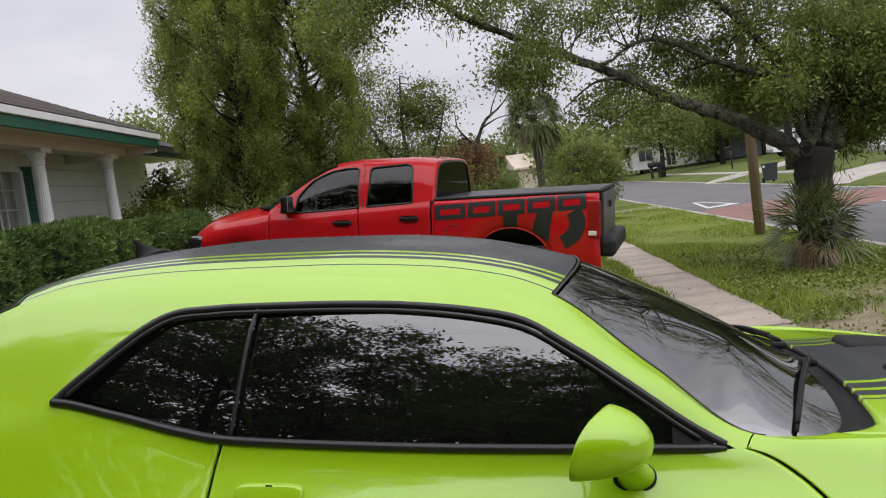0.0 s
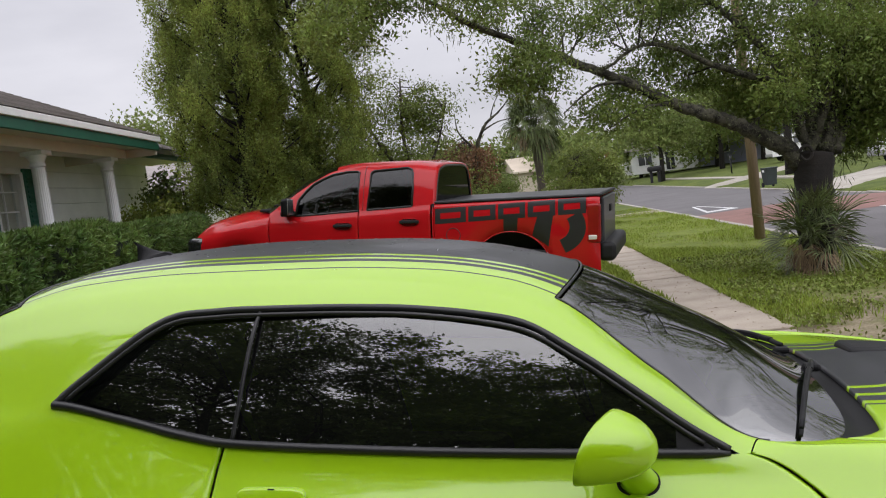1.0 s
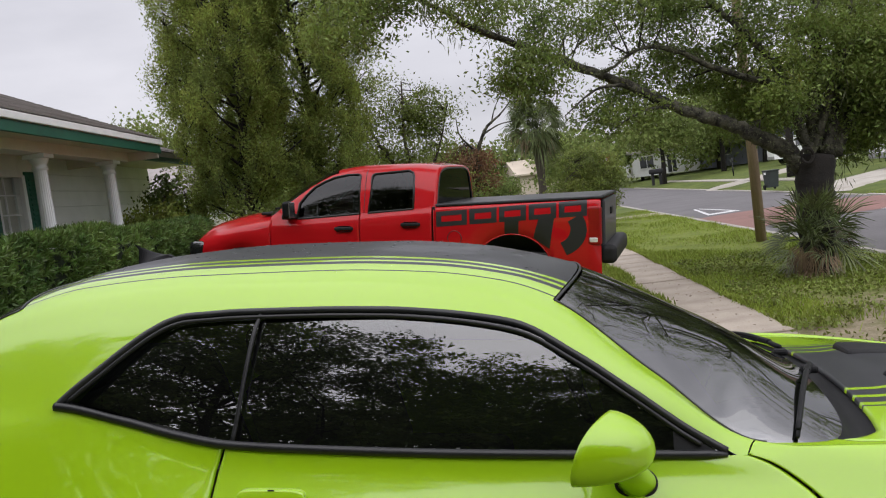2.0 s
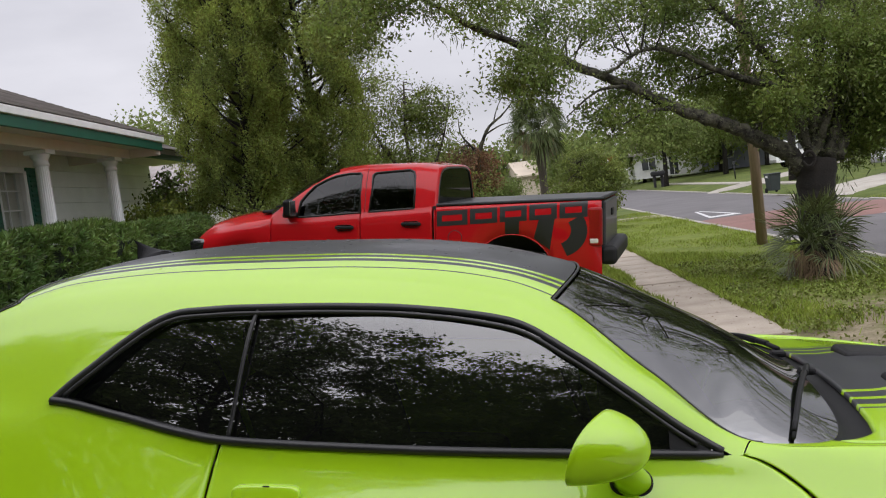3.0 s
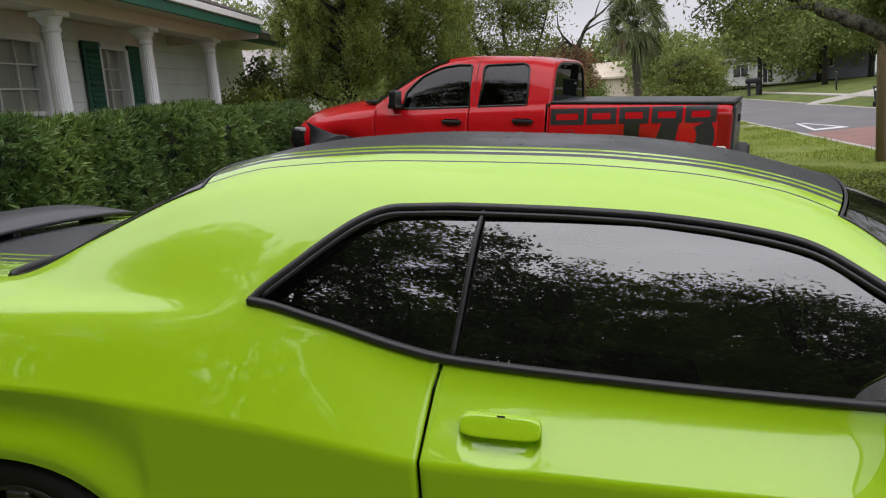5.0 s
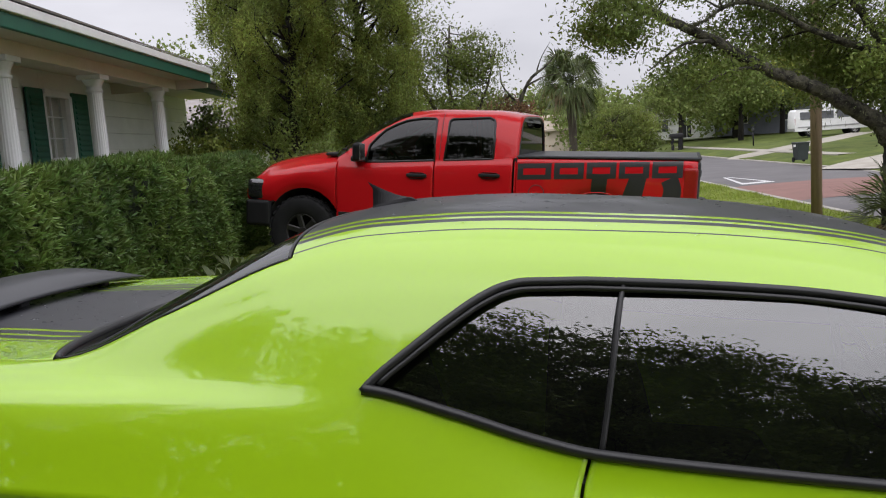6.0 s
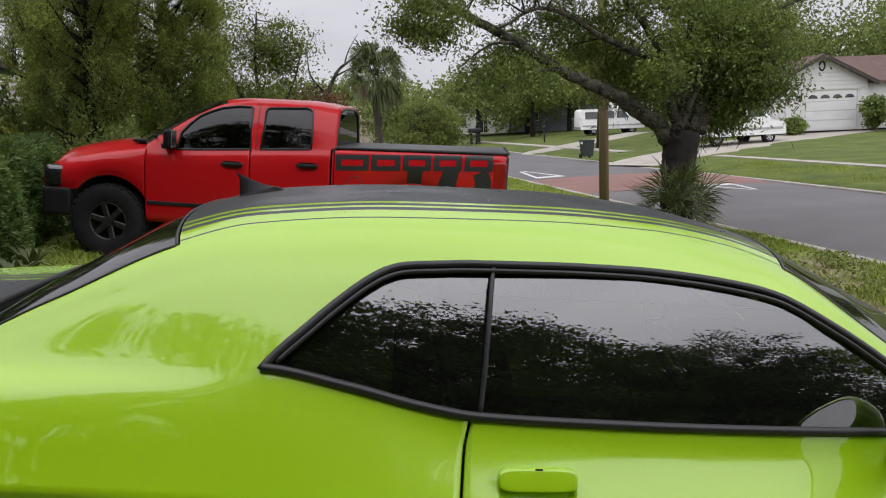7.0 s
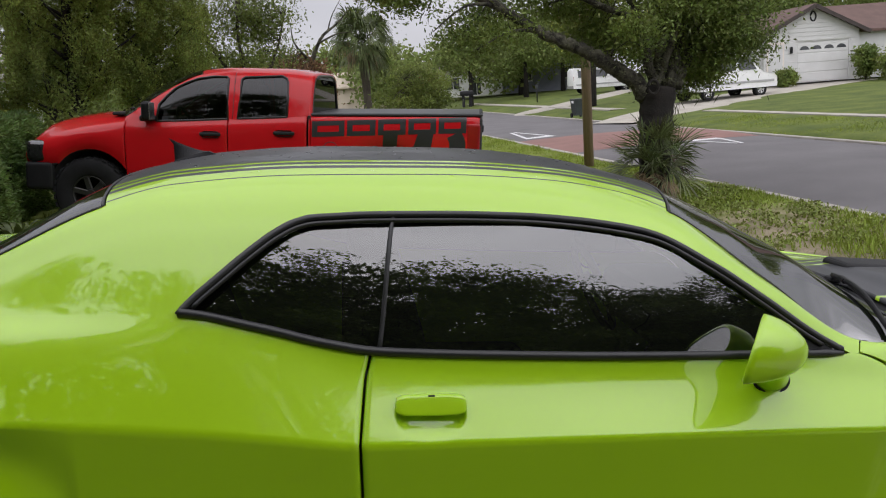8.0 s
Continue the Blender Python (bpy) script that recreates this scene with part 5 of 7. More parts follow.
t_belt_z = knots((-2.60, 1.445), (-1.64, 1.385), (-0.79, 1.335), (-0.42, 1.325))
t_edge_z = knots((-2.60, 1.885), (-2.3, 1.925), (-1.6, 1.922), (-1.29, 1.885), (-0.96, 1.735), (-0.63, 1.52), (-0.42, 1.375))
t_edge_y = knots((-2.60, 0.73), (-2.3, 0.725), (-1.6, 0.725), (-1.29, 0.735), (-0.96, 0.79), (-0.63, 0.855), (-0.42, 0.90))
t_mid_z = knots((-2.60, 1.945), (-2.2, 1.985), (-1.6, 1.978), (-1.29, 1.93), (-0.96, 1.80), (-0.63, 1.58), (-0.42, 1.43))
t_bow = knots((-2.60, 0.0), (-1.6, 0.0), (-1.29, 0.12), (-0.42, 0.24))


def cab_ctrl(s):
    bz, ez, ey, mz = (float(f(s)) for f in (t_belt_z, t_edge_z, t_edge_y, t_mid_z))
    b, e = np.array((0.955, bz)), np.array((ey, ez))
    m = b + 0.6 * (e - b) + 0.07 * np.array((e[1] - b[1], b[0] - e[0]))
    return [(0.90, 0.46), (0.965, 0.50), (0.985, 0.72), (1.0, 1.05), (0.992, bz - 0.09), b, m, e, (0.0, mz)]


cab = make_surf(cab_ctrl, t_bow)
win_s = [-2.60, -2.352, -2.345, -2.335, -2.31, -2.25, -1.81, -1.775, -1.762, -1.755, -1.648, -1.64, -1.63, -1.60, -1.45, -1.26, -1.13, -1.0, -0.9, -0.80, -0.79, -0.42]
win_z = [0, 0, 1.50, 1.80, 1.865, 1.895, 1.868, 1.84, 1.50, 0, 0, 1.55, 1.84, 1.868, 1.868, 1.838, 1.790, 1.725, 1.63, 1.51, 0, 0]


def cab_top(s):
    """Section parameter of the upper window line of the cab (5 where there is no window)."""
    out = []
    for v in np.atleast_1d(s):
        z = float(np.interp(v, win_s, win_z))
        ws = np.linspace(5, 7, 121)
        out.append(float(np.interp(z, cab(np.full(121, v), ws)[:, 2], ws)) if z > 1.3 else 5.0)
    return np.array(out)


cab_low = np.concatenate([np.linspace(0, 3.9, 22), np.linspace(4, 5, 10)])
stations = np.unique(np.concatenate([np.array(win_s), np.linspace(-2.58, -0.42, 110)]))
for side in (1, -1):
    mir = (1, side, 1)
    for name_, a, b in (("rear_door", -2.575, -1.648), ("front_door", -1.64, -0.425)):
        ss = fine(a, b, 40, 0.005)
        p = cab(np.repeat(ss[:, None], len(cab_low), 1), np.repeat(cab_low[None], len(ss), 0))
        p[0, :, 1] -= 0.02
        p[-1, :, 1] -= 0.02
        d = part(name_, grid_mesh(name_, p * mir, RED, side > 0), None, pickup)
        hx, hz = ((-1.445, 1.205) if name_ == "front_door" else (-2.315, 1.243))
        part("handle_cup", box_bm(0.20, 0.012, 0.075, (hx, side * 0.996, hz - 0.004), 0.03, 3), BLACK, d)
        h = part("handle", box_bm(0.25, 0.03, 0.042, (hx, side * 1.015, hz), 0.014, 3), BLACK, d, "black pull handle")
        part("side_moulding", box_bm(b - a - 0.06, 0.018, 0.045, ((a + b) / 2, side * 0.992, 0.70), 0.008, 2), BLACK, d)
    wt = cab_top(stations)
    v = np.linspace(0, 1, 14)
    p = cab(np.repeat(stations[:, None], 14, 1), wt[:, None] * (1 - v) + 7.0 * v)
    part("cab_frame", grid_mesh("cab_frame", p * mir, RED, side > 0), None, pickup)
    for name_, a, b in (("rear_door_window", -2.34, -1.76), ("front_door_window", -1.642, -0.792)):
        gs = np.linspace(a, b, 40)
        wt_ = cab_top(gs)
        v = np.linspace(0, 1, 10)
        p = cab(np.repeat(gs[:, None], 10, 1), 5.0 * (1 - v) + wt_[:, None] * v)
        p[..., 1] -= 0.012
        part(name_, face_out(grid_mesh(name_, p * mir, CAB_TINT, side > 0), (-1.5, 0, 1.4)), None, pickup, "dark tinted cab side window")
        top, bot = cab(gs, wt_), cab(gs, np.full(40, 5.0))
        loop = np.concatenate([bot, top[::-1], bot[:1]])
        v_, f_ = tube_arrays(loop * mir, 0.013, 6)
        part("window_seal", mesh_of("window_seal", v_, f_, SEAM), None, pickup)
    # door shut line between the doors above the belt
    ln = cab(np.full(12, -1.70), np.linspace(5, 7, 12))
    ln[:, 1] += 0.001
    v_, f_ = tube_arrays(ln * mir, 0.004, 5)
    part("shut_line", mesh_of("shut_line", v_, f_, SEAM), None, pickup)
    # mirror
    mr = part("door_mirror", box_bm(0.10, 0.18, 0.22, (-0.755, side * 1.12, 1.455), 0.045, 4), GLOSS_BLACK, pickup, "large black door mirror")
    part("mirror_bracket", box_bm(0.16, 0.14, 0.07, (-0.72, side * 1.02, 1.37), 0.025, 3), BLACK, mr)
    part("mirror_glass", box_bm(0.006, 0.16, 0.19, (-0.808, side * 1.12, 1.455), 0.002, 1), CHROME, mr)

v = np.linspace(7, 8, 16)
ss = np.linspace(-2.60, -1.30, 30)
q = cab(np.repeat(ss[:, None], 16, 1), np.repeat(v[None], 30, 0))
q = np.concatenate([q, (q * (1, -1, 1))[:, ::-1][:, 1:]], 1)
part("roof", grid_mesh("roof", q, RED, True), None, pickup)
ss = np.linspace(-1.29, -0.42, 24)
q = cab(np.repeat(ss[:, None], 16, 1), np.repeat(np.linspace(7.04, 8, 16)[None], 24, 0))
q = np.concatenate([q, (q * (1, -1, 1))[:, ::-1][:, 1:]], 1)
part("windscreen", face_out(grid_mesh("windscreen", q, SCREEN, True), (-1.5, 0, 1.0)), None, pickup, "tinted pickup windscreen")
# black light bar on the roof front
for y in (-0.3, -0.15, 0.0, 0.15, 0.3):
    part("roof_marker", box_bm(0.10, 0.05, 0.022, (-1.30, y, 1.952), 0.008, 2), GLOSS_BLACK, pickup)
# cab back with its window
w_ = np.linspace(0, 8, 50)
e = cab(np.full(50, -2.60), w_)
ring = np.concatenate([e, (e * (1, -1, 1))[::-1][1:]])
keep = ring[:, 2] > 1.0
outer = ring[keep]
ang_c = np.array((-2.60, 0, 1.68))
inner = ang_c + (outer - ang_c) * (1, 0.90, 0.86)
inner[:, 2] = np.clip(inner[:, 2], 1.43, 2.0)
inner[:, 0] = -2.615
mid_r = inner + (outer - inner) * 0.3
mid_r[:, 0] = -2.625
rows = np.array([outer, outer * (1, 0.985, 1) + (-0.022, 0, -0.01), mid_r, inner])
part("cab_back", grid_mesh("cab_back", rows, RED), None, pickup)
part("back_window", face_out(mesh_of("back_window", inner + (0.002, 0, 0), [tuple(range(len(inner)))], REAR_TINT, False), (-1.5, 0, 1.5)), None, pickup, "dark tinted rear cab window")
v_, f_ = tube_arrays(np.concatenate([inner, inner[:1]]), 0.016, 6)
part("window_seal", mesh_of("window_seal", v_, f_, SEAM), None, pickup)

# bonnet and front wings
h1 = knots((-0.42, 1.305), (0.0, 1.24), (0.39, 1.13), (0.66, 1.04), (0.80, 0.98))
h2 = knots((-0.42, 1.352), (0.0, 1.295), (0.39, 1.205), (0.66, 1.125), (0.80, 1.05))
h3 = knots((-0.42, 1.385), (0.0, 1.345), (0.39, 1.27), (0.66, 1.19), (0.80, 1.10))
h4 = knots((-0.42, 1.415), (0.0, 1.385), (0.39, 1.315), (0.66, 1.235), (0.80, 1.14))
hy = knots((-0.42, 1.0), (0.3, 1.005), (0.6, 0.985), (0.80, 0.93))
h_bow = knots((-0.42, 0.12), (0.80, 0.12))


def front_ctrl(s):
    zl, k = arch_low(s, 0.0, 0.485, 0.50, 0.50 if s < 0 else 0.80), float(hy(s))
    a = float(h1(s))
    return [(k - 0.02, zl), (k + 0.005, zl + 0.3 * (a - zl)), (k, zl + 0.72 * (a - zl)), (k - 0.05, a), (k - 0.19, float(h2(s))), (k - 0.36, float(h3(s))), (0.0, float(h4(s)))]


front = make_surf(front_ctrl, h_bow)
ss = np.unique(np.concatenate([[-0.418, -0.413], np.linspace(-0.41, 0.52, 64), np.linspace(0.52, 0.80, 14)]))
ww = np.concatenate([np.linspace(0, 3, 20), np.linspace(3.1, 5, 16)])
p = front(np.repeat(ss[:, None], len(ww), 1), np.repeat(ww[None], len(ss), 0))
p[0, :, 1] -= 0.02
for side in (1, -1):
    part("front_wing", grid_mesh("front_wing", p * (1, side, 1), RED, side > 0), None, pickup)
ww = np.linspace(5, 6, 14)
ss = np.linspace(-0.41, 0.80, 30)
q = front(np.repeat(ss[:, None], 14, 1), np.repeat(ww[None], 30, 0))
q = np.concatenate([q, (q * (1, -1, 1))[:, ::-1][:, 1:]], 1)
part("bonnet", grid_mesh("bonnet", q, RED, True), None, pickup, "red bonnet with a raised centre")
part("cowl", box_bm(0.30, 1.5, 0.04, (-0.33, 0, 1.395), 0.015, 2), BLACK, pickup)
for y in (-0.25, 0.45):
    v_, f_ = tube_arrays([(-0.34, y, 1.43), (-0.45, y + 0.25, 1.47), (-0.50, y + 0.5, 1.47)], 0.012, 5)
    part("wiper_arm", mesh_of("wiper_arm", v_, f_, BLACK), None, pickup)
part("radiator_panel", box_bm(0.10, 1.46, 0.30, (0.70, 0, 0.945), 0.04, 3), RED, pickup)
part("grille", box_bm(0.05, 0.95, 0.30, (0.86, 0, 0.96), 0.03, 2), BLACK, pickup)
for side in (1, -1):
    part("headlight", box_bm(0.27, 0.30, 0.26, (0.655, side * 0.852, 0.935), 0.075, 4), mat("smoked_lens", (0.02, 0.02, 0.022), (0.012, 0.012, 0.013), rough=0.12, coat=1), pickup, "smoked black headlight")
bump = np.array([[(0.84 - 0.10 * abs(y) ** 3 - (0.30 if abs(y) > 0.985 else 0), y, z) for z in (0.48, 0.52, 0.66, 0.78, 0.81)] for y in np.linspace(-0.99, 0.99, 30)])
bump[:, 0, 0] -= 0.05
bump[:, -1, 0] -= 0.05
part("front_bumper", grid_mesh("front_bumper", bump, BLACK), None, pickup, "black front bumper")
for side in (1, -1):
    part("bumper_end", box_bm(0.34, 0.10, 0.33, (0.63, side * 0.955, 0.645), 0.045, 3), BLACK, pickup)


# load bed
def bed_ctrl(s):
    zl = arch_low(s, -3.55, 0.49, 0.62, 0.62)
    t = 1.440 + 0.055 * (-2.6 - s) / 2.0
    return [(0.95, zl), (0.985, zl + 0.22 * (t - zl)), (1.002, zl + 0.55 * (t - zl)), (0.995, t - 0.10), (0.975, t - 0.015), (0.95, t), (0.0, t)]


bed = make_surf(bed_ctrl)
ss = np.unique(np.concatenate([[-2.622, -2.627], np.linspace(-2.63, -3.08, 20), np.linspace(-3.08, -4.06, 60), np.linspace(-4.06, -4.58, 20)]))
ww = np.concatenate([np.linspace(0, 3, 22), np.linspace(3.1, 5, 10)])
p = bed(np.repeat(ss[:, None], len(ww), 1), np.repeat(ww[None], len(ss), 0))
p[-1, :, 1] -= 0.03
tail_in = np.clip((-4.42 - p[..., 0]) / 0.16, 0, 1) ** 2
p[..., 1] -= 0.05 * tail_in
for side in (1, -1):
    part("bed_side", grid_mesh("bed_side", p * (1, side, 1), RED, side < 0), None, pickup)
    a_ = np.linspace(0.05, np.pi - 0.05, 30)
    lip = np.stack([-3.55 + 0.49 * np.cos(a_), 0 * a_ + side * 0.985, 0.62 + 0.49 * np.sin(a_)], -1)
    v_, f_ = tube_arrays(lip, 0.007, 6)
    part("arch_lip", mesh_of("arch_lip", v_, f_, RED), None, pickup)
    tl = part("tail_lamp", box_bm(0.17, 0.10, 0.45, (-4.505, side * 0.952, 1.195), 0.03, 3), LAMP_RED, pickup, "red rear lamp with a clear lower lens")
    part("reversing_lens", box_bm(0.10, 0.105, 0.06, (-4.500, side * 0.953, 1.035), 0.012, 2), LAMP_WHITE, tl)
    part("bed_gap", box_bm(0.03, 0.06, 0.85, (-2.603, side * 0.935, 1.03), 0.004, 1), SEAM, pickup)
part("tailgate", box_bm(0.06, 1.62, 0.66, (-4.585, 0, 1.155), 0.03, 3), WRAP, pickup, "satin black tailgate")
part("tailgate_handle", box_bm(0.03, 0.24, 0.09, (-4.62, 0, 1.32), 0.015, 2), BLACK, pickup)
part("bed_floor", box_bm(1.95, 1.8, 0.06, (-3.6, 0, 0.85), 0.01), CABIN, pickup)
cover = box_bm(2.02, 1.87, 0.034, (-3.60, 0, 1.490), 0.014, 3, Matrix.Rotation(radians(1.57), 4, "Y"))
part("bed_cover", cover, WRAP, pickup, "black soft bed cover with a raised rear lip")
part("cover_lip", box_bm(0.05, 1.84, 0.034, (-4.59, 0, 1.520), 0.015, 2), BLACK, pickup)
part("rear_bumper", box_bm(0.20, 1.84, 0.22, (-4.65, 0, 0.86), 0.065, 5), BLACK, pickup, "black step rear bumper")
part("chassis", box_bm(5.0, 0.9, 0.18, (-1.9, 0, 0.60), 0.03), CABIN, pickup)
part("cab_floor", box_bm(2.1, 1.7, 0.10, (-1.5, 0, 0.62), 0.02), CABIN, pickup)
for y in (-0.42, 0.42):
    for x in (-1.35, -2.15):
        seat = part("seat", box_bm(0.50, 0.52, 0.18, (x, y, 1.0), 0.06, 3), CABIN, pickup)
        part("backrest", box_bm(0.15, 0.52, 0.60, (x - 0.28, y, 1.32), 0.05, 3, Matrix.Rotation(radians(-12), 4, "Y")), CABIN, seat)
        part("headrest", box_bm(0.10, 0.28, 0.15, (x - 0.36, y, 1.70), 0.04, 3), CABIN, seat)
part("dashboard", box_bm(0.35, 1.5, 0.25, (-0.65, 0, 1.22), 0.06, 3), CABIN, pickup)
v_, f_ = tube_arrays([(-0.95 + 0.07 * math.sin(q), 0.42 + 0.19 * math.cos(q), 1.30 + 0.18 * math.sin(q)) for q in np.linspace(0, 2 * np.pi, 25)], 0.016, 6)
part("steering_wheel", mesh_of("steering_wheel", v_, f_, CABIN), None, pickup)
for x in (0.02, -3.57):
    for y in (-0.86, 0.86):
        car_wheel(pickup, x, y, 0.44, 0.30, 0.225, 6, 30)
for x in (0.0, -3.57):
    for side in (1, -1):
        part("inner_arch", box_bm(1.16, 0.02, 0.72, (x, side * 0.52, 0.84), 0.004, 1), CABIN, pickup)
        a_ = np.linspace(0, np.pi, 20)
        wide, tall = (0.50, 0.46) if x == 0.0 else (0.60, 0.66)
        ring = np.array([[(x + wide * math.cos(q), side * y, 0.52 + tall * math.sin(q)) for q in a_] for y in (0.97, 0.02)])
        part("wheel_liner", grid_mesh("wheel_liner", ring, CABIN), None, pickup)


# black vinyl shapes on the bed side: plain blocks and slanted bands
def bed_y(x, z):
    """Outer face of the bed side at x, z."""
    ws = np.linspace(0, 5, 120)
    p_ = bed(np.full(120, x), ws)
    return float(np.interp(z, p_[:, 2], p_[:, 1])) - 0.05 * min(max((-4.42 - x) / 0.16, 0), 1) ** 2


def vinyl(corners, side, n=10, name_="decal"):
    """A four-cornered patch (x, z) laid on the bed side."""
    (a, b, c, d) = [np.array(q_, float) for q_ in corners]
    u = np.linspace(0, 1, n)
    pts = np.array([[(1 - j) * ((1 - i) * a + i * b) + j * ((1 - i) * d + i * c) for j in u] for i in u])
    xyz = np.array([[(x, side * (bed_y(x, z) + 0.003), z) for x, z in row] for row in pts])
    part(name_, grid_mesh(name_, xyz, DECAL, side > 0), None, pickup, "plain black vinyl shape")


slope_z = lambda x: 1.215 + 0.105 * (-2.58 - x) / 1.85


def vinyl_arc(cx, cz, r_in, r_out, a0, a1, side, squash=0.92, n=22):
    """A curved band about (cx, cz); angles run from the rear upwards."""
    rows = []
    for a in np.radians(np.linspace(a0, a1, n)):
        row = []
        for k in np.linspace(0, 1, 5):
            ri = r_in(a) if callable(r_in) else r_in
            r = ri + (r_out - ri) * k
            x, z = cx - r * math.cos(a), cz + squash * r * math.sin(a)
            row.append((x, side * (bed_y(x, z) + 0.003), z))
        rows.append(row)
    part("decal", grid_mesh("decal", np.array(rows), DECAL, side < 0), None, pickup, "plain curved black vinyl band")


for side in (1, -1):
    x = -2.64
    for wd in (0.38, 0.33, 0.32, 0.32, 0.32):
        z0, z1 = slope_z(x), slope_z(x - wd)
        # a hollow block: bars below and above, stubs at both ends, red showing in the middle
        vinyl([(x, z0 - 0.008), (x - wd, z1 - 0.008), (x - wd, z1 + 0.046), (x, z0 + 0.046)], side)
        vinyl([(x, z0 + 0.118), (x - wd, z1 + 0.118), (x - wd, z1 + 0.172), (x, z0 + 0.172)], side)
        zm = z0 + (z1 - z0) * 0.065 / wd
        vinyl([(x, z0 + 0.046), (x - 0.065, zm + 0.046), (x - 0.065, zm + 0.118), (x, z0 + 0.118)], side, 6)
        zn = z1 - (z1 - z0) * 0.065 / wd
        vinyl([(x - wd + 0.065, zn + 0.046), (x - wd, z1 + 0.046), (x - wd, z1 + 0.118), (x - wd + 0.065, zn + 0.118)], side, 6)
        x -= wd + 0.03
    vinyl([(-3.46, 1.105), (-3.475, 1.29), (-3.645, 1.30), (-3.625, 1.105)], side)
    vinyl([(-3.99, 0.93), (-3.80, 1.06), (-3.88, 1.31), (-4.06, 1.32)], side)
    vinyl_arc(-4.05, 1.16, lambda a: 0.19, 0.375, -68, 33, side, 0.86)

# round fuel flap outlined on the bed's near side
ring = []
for q in np.linspace(0, 2 * np.pi, 33):
    x, z = -2.86 + 0.085 * math.cos(q), 1.075 + 0.085 * math.sin(q)
    ring.append((x, bed_y(x, z) + 0.001, z))
v_, f_ = tube_arrays(ring, 0.0045, 6)
part("fuel_flap_gap", mesh_of("fuel_flap_gap", v_, f_, SEAM), None, pickup, "round fuel flap outline")


# ---- plants ----
def leaf_quads(pos, rng, size, aspect=0.5, droop=0.0, along=None):
    """Random leaves, folded along the midrib, as (n, 4, 3)."""
    n = len(pos)
    d = rng.normal(size=(n, 3))
    d[:, 2] -= droop
    if along is not None:
        d = d * 0.45 + along
    d /= np.linalg.norm(d, axis=1)[:, None]
    side = np.cross(d, rng.normal(size=(n, 3)))
    side /= np.linalg.norm(side, axis=1)[:, None] + 1e-9
    up = np.cross(side, d)
    ln = size * rng.uniform(0.6, 1.3, (n, 1))
    wd = ln * aspect * 0.5
    return np.stack([pos - d * ln * 0.5, pos + side * wd + up * wd * 0.35, pos + d * ln * 0.5, pos - side * wd + up * wd * 0.35], 1)


def clusters(rng, volumes):
    """Cluster centres in ellipsoids (centre, radii, count), denser towards the shell."""
    out = []
    for c, r, n in volumes:
        d = rng.normal(size=(n, 3))
        d /= np.linalg.norm(d, axis=1)[:, None]
        k = rng.uniform(0.15, 1, (n, 1)) ** 0.45
        out.append(np.array(c) + d * k * np.array(r) * rng.uniform(0.85, 1.12, (n, 1)))
    return np.concatenate(out)


def tree(name, base, limbs, volumes, leafm, barkm, seed, label, category="tree", leaves=70, size=0.09, sigma=0.22, aspect=0.5, twigs=True, droop=0.3, flat=0.6, sides=10, moss=0, spray=0.0):
    """Trunk and limbs as tapered tubes, twigs out to leaf clusters, and a crown of single leaves."""
    rng = np.random.default_rng(seed)
    base = np.array(base, float)
    root = thing(name, Matrix.Translation(base), label, category)
    joints = []
    for i, (pts, r0, r1) in enumerate(limbs):
        p = smooth_path(np.array(pts, float), 8)
        t = np.linspace(0, 1, len(p))
        wob = rng.normal(0, 0.12, (len(p), 3)) * (r0 + (r1 - r0) * t)[:, None] * (0.0 if i == 0 else 1)
        p = p + wob
        rad = (r0 + (r1 - r0) * t**0.8) * (1 + rng.normal(0, 0.035, len(p)))
        if i == 0:
            rad[:3] *= np.array((1.45, 1.2, 1.08))
        part("trunk" if i == 0 else "limb", tube_mesh("limb", [(p - base, rad)], barkm, sides), None, root)
        joints.append(p[2:])
    joints = np.concatenate(joints)
    cc = clusters(rng, volumes)
    if twigs:
        tw = []
        pick = rng.permutation(len(cc))[: min(len(cc), 260)]
        for k in pick:
            c = cc[k]
            d2 = ((joints - c) ** 2).sum(1)
            a = joints[rng.choice(np.argsort(d2)[:4])]
            ln = np.linalg.norm(c - a)
            m1 = a + (c - a) * 0.4 + rng.normal(0, 0.10, 3) * ln + (0, 0, 0.08 * ln)
            m2 = a + (c - a) * 0.75 + rng.normal(0, 0.07, 3) * ln
            r = 0.008 + 0.008 * min(ln, 2.5)
            tw.append((np.array([a, m1, m2, c]) - base, [r, r * 0.7, r * 0.45, 0.004]))
        tg = part("twig_work", tube_mesh("twig_work", tw, barkm, 4), None, root)
        tg["kind"] = "stuff"
    n = len(cc) * leaves
    off = rng.normal(size=(n, 3)) * sigma * (1, 1, flat)
    pos = np.repeat(cc, leaves, 0) + off * np.repeat(rng.uniform(0.55, 1.35, (len(cc), 1)), leaves, 0)
    along = None
    if spray:
        along = (pos - base) * (1, 1, 0)
        along = along / (np.linalg.norm(along, axis=1)[:, None] + 0.2) * spray + (0, 0, spray)
    cr = part("crown", quads_mesh("crown", leaf_quads(pos - base, rng, size, aspect, droop, along), leafm), None, root)
    cr["kind"] = "stuff"
    if moss:
        c = cc[rng.integers(0, len(cc), moss)]
        k = 24
        p = np.repeat(c, k, 0) + rng.normal(0, 0.11, (moss * k, 3)) * (1, 1, 1.6) - (0, 0, 0.2)
        q = leaf_quads(p - base, rng, 0.15, 0.10, 3.0)
        ms = part("hanging_moss", quads_mesh("hanging_moss", q, MOSS), None, root)
        ms["kind"] = "stuff"
    return root


# live oak by the street
OAK = (5.42, 11.86, -0.16)
OAK_SIZE = 0.94


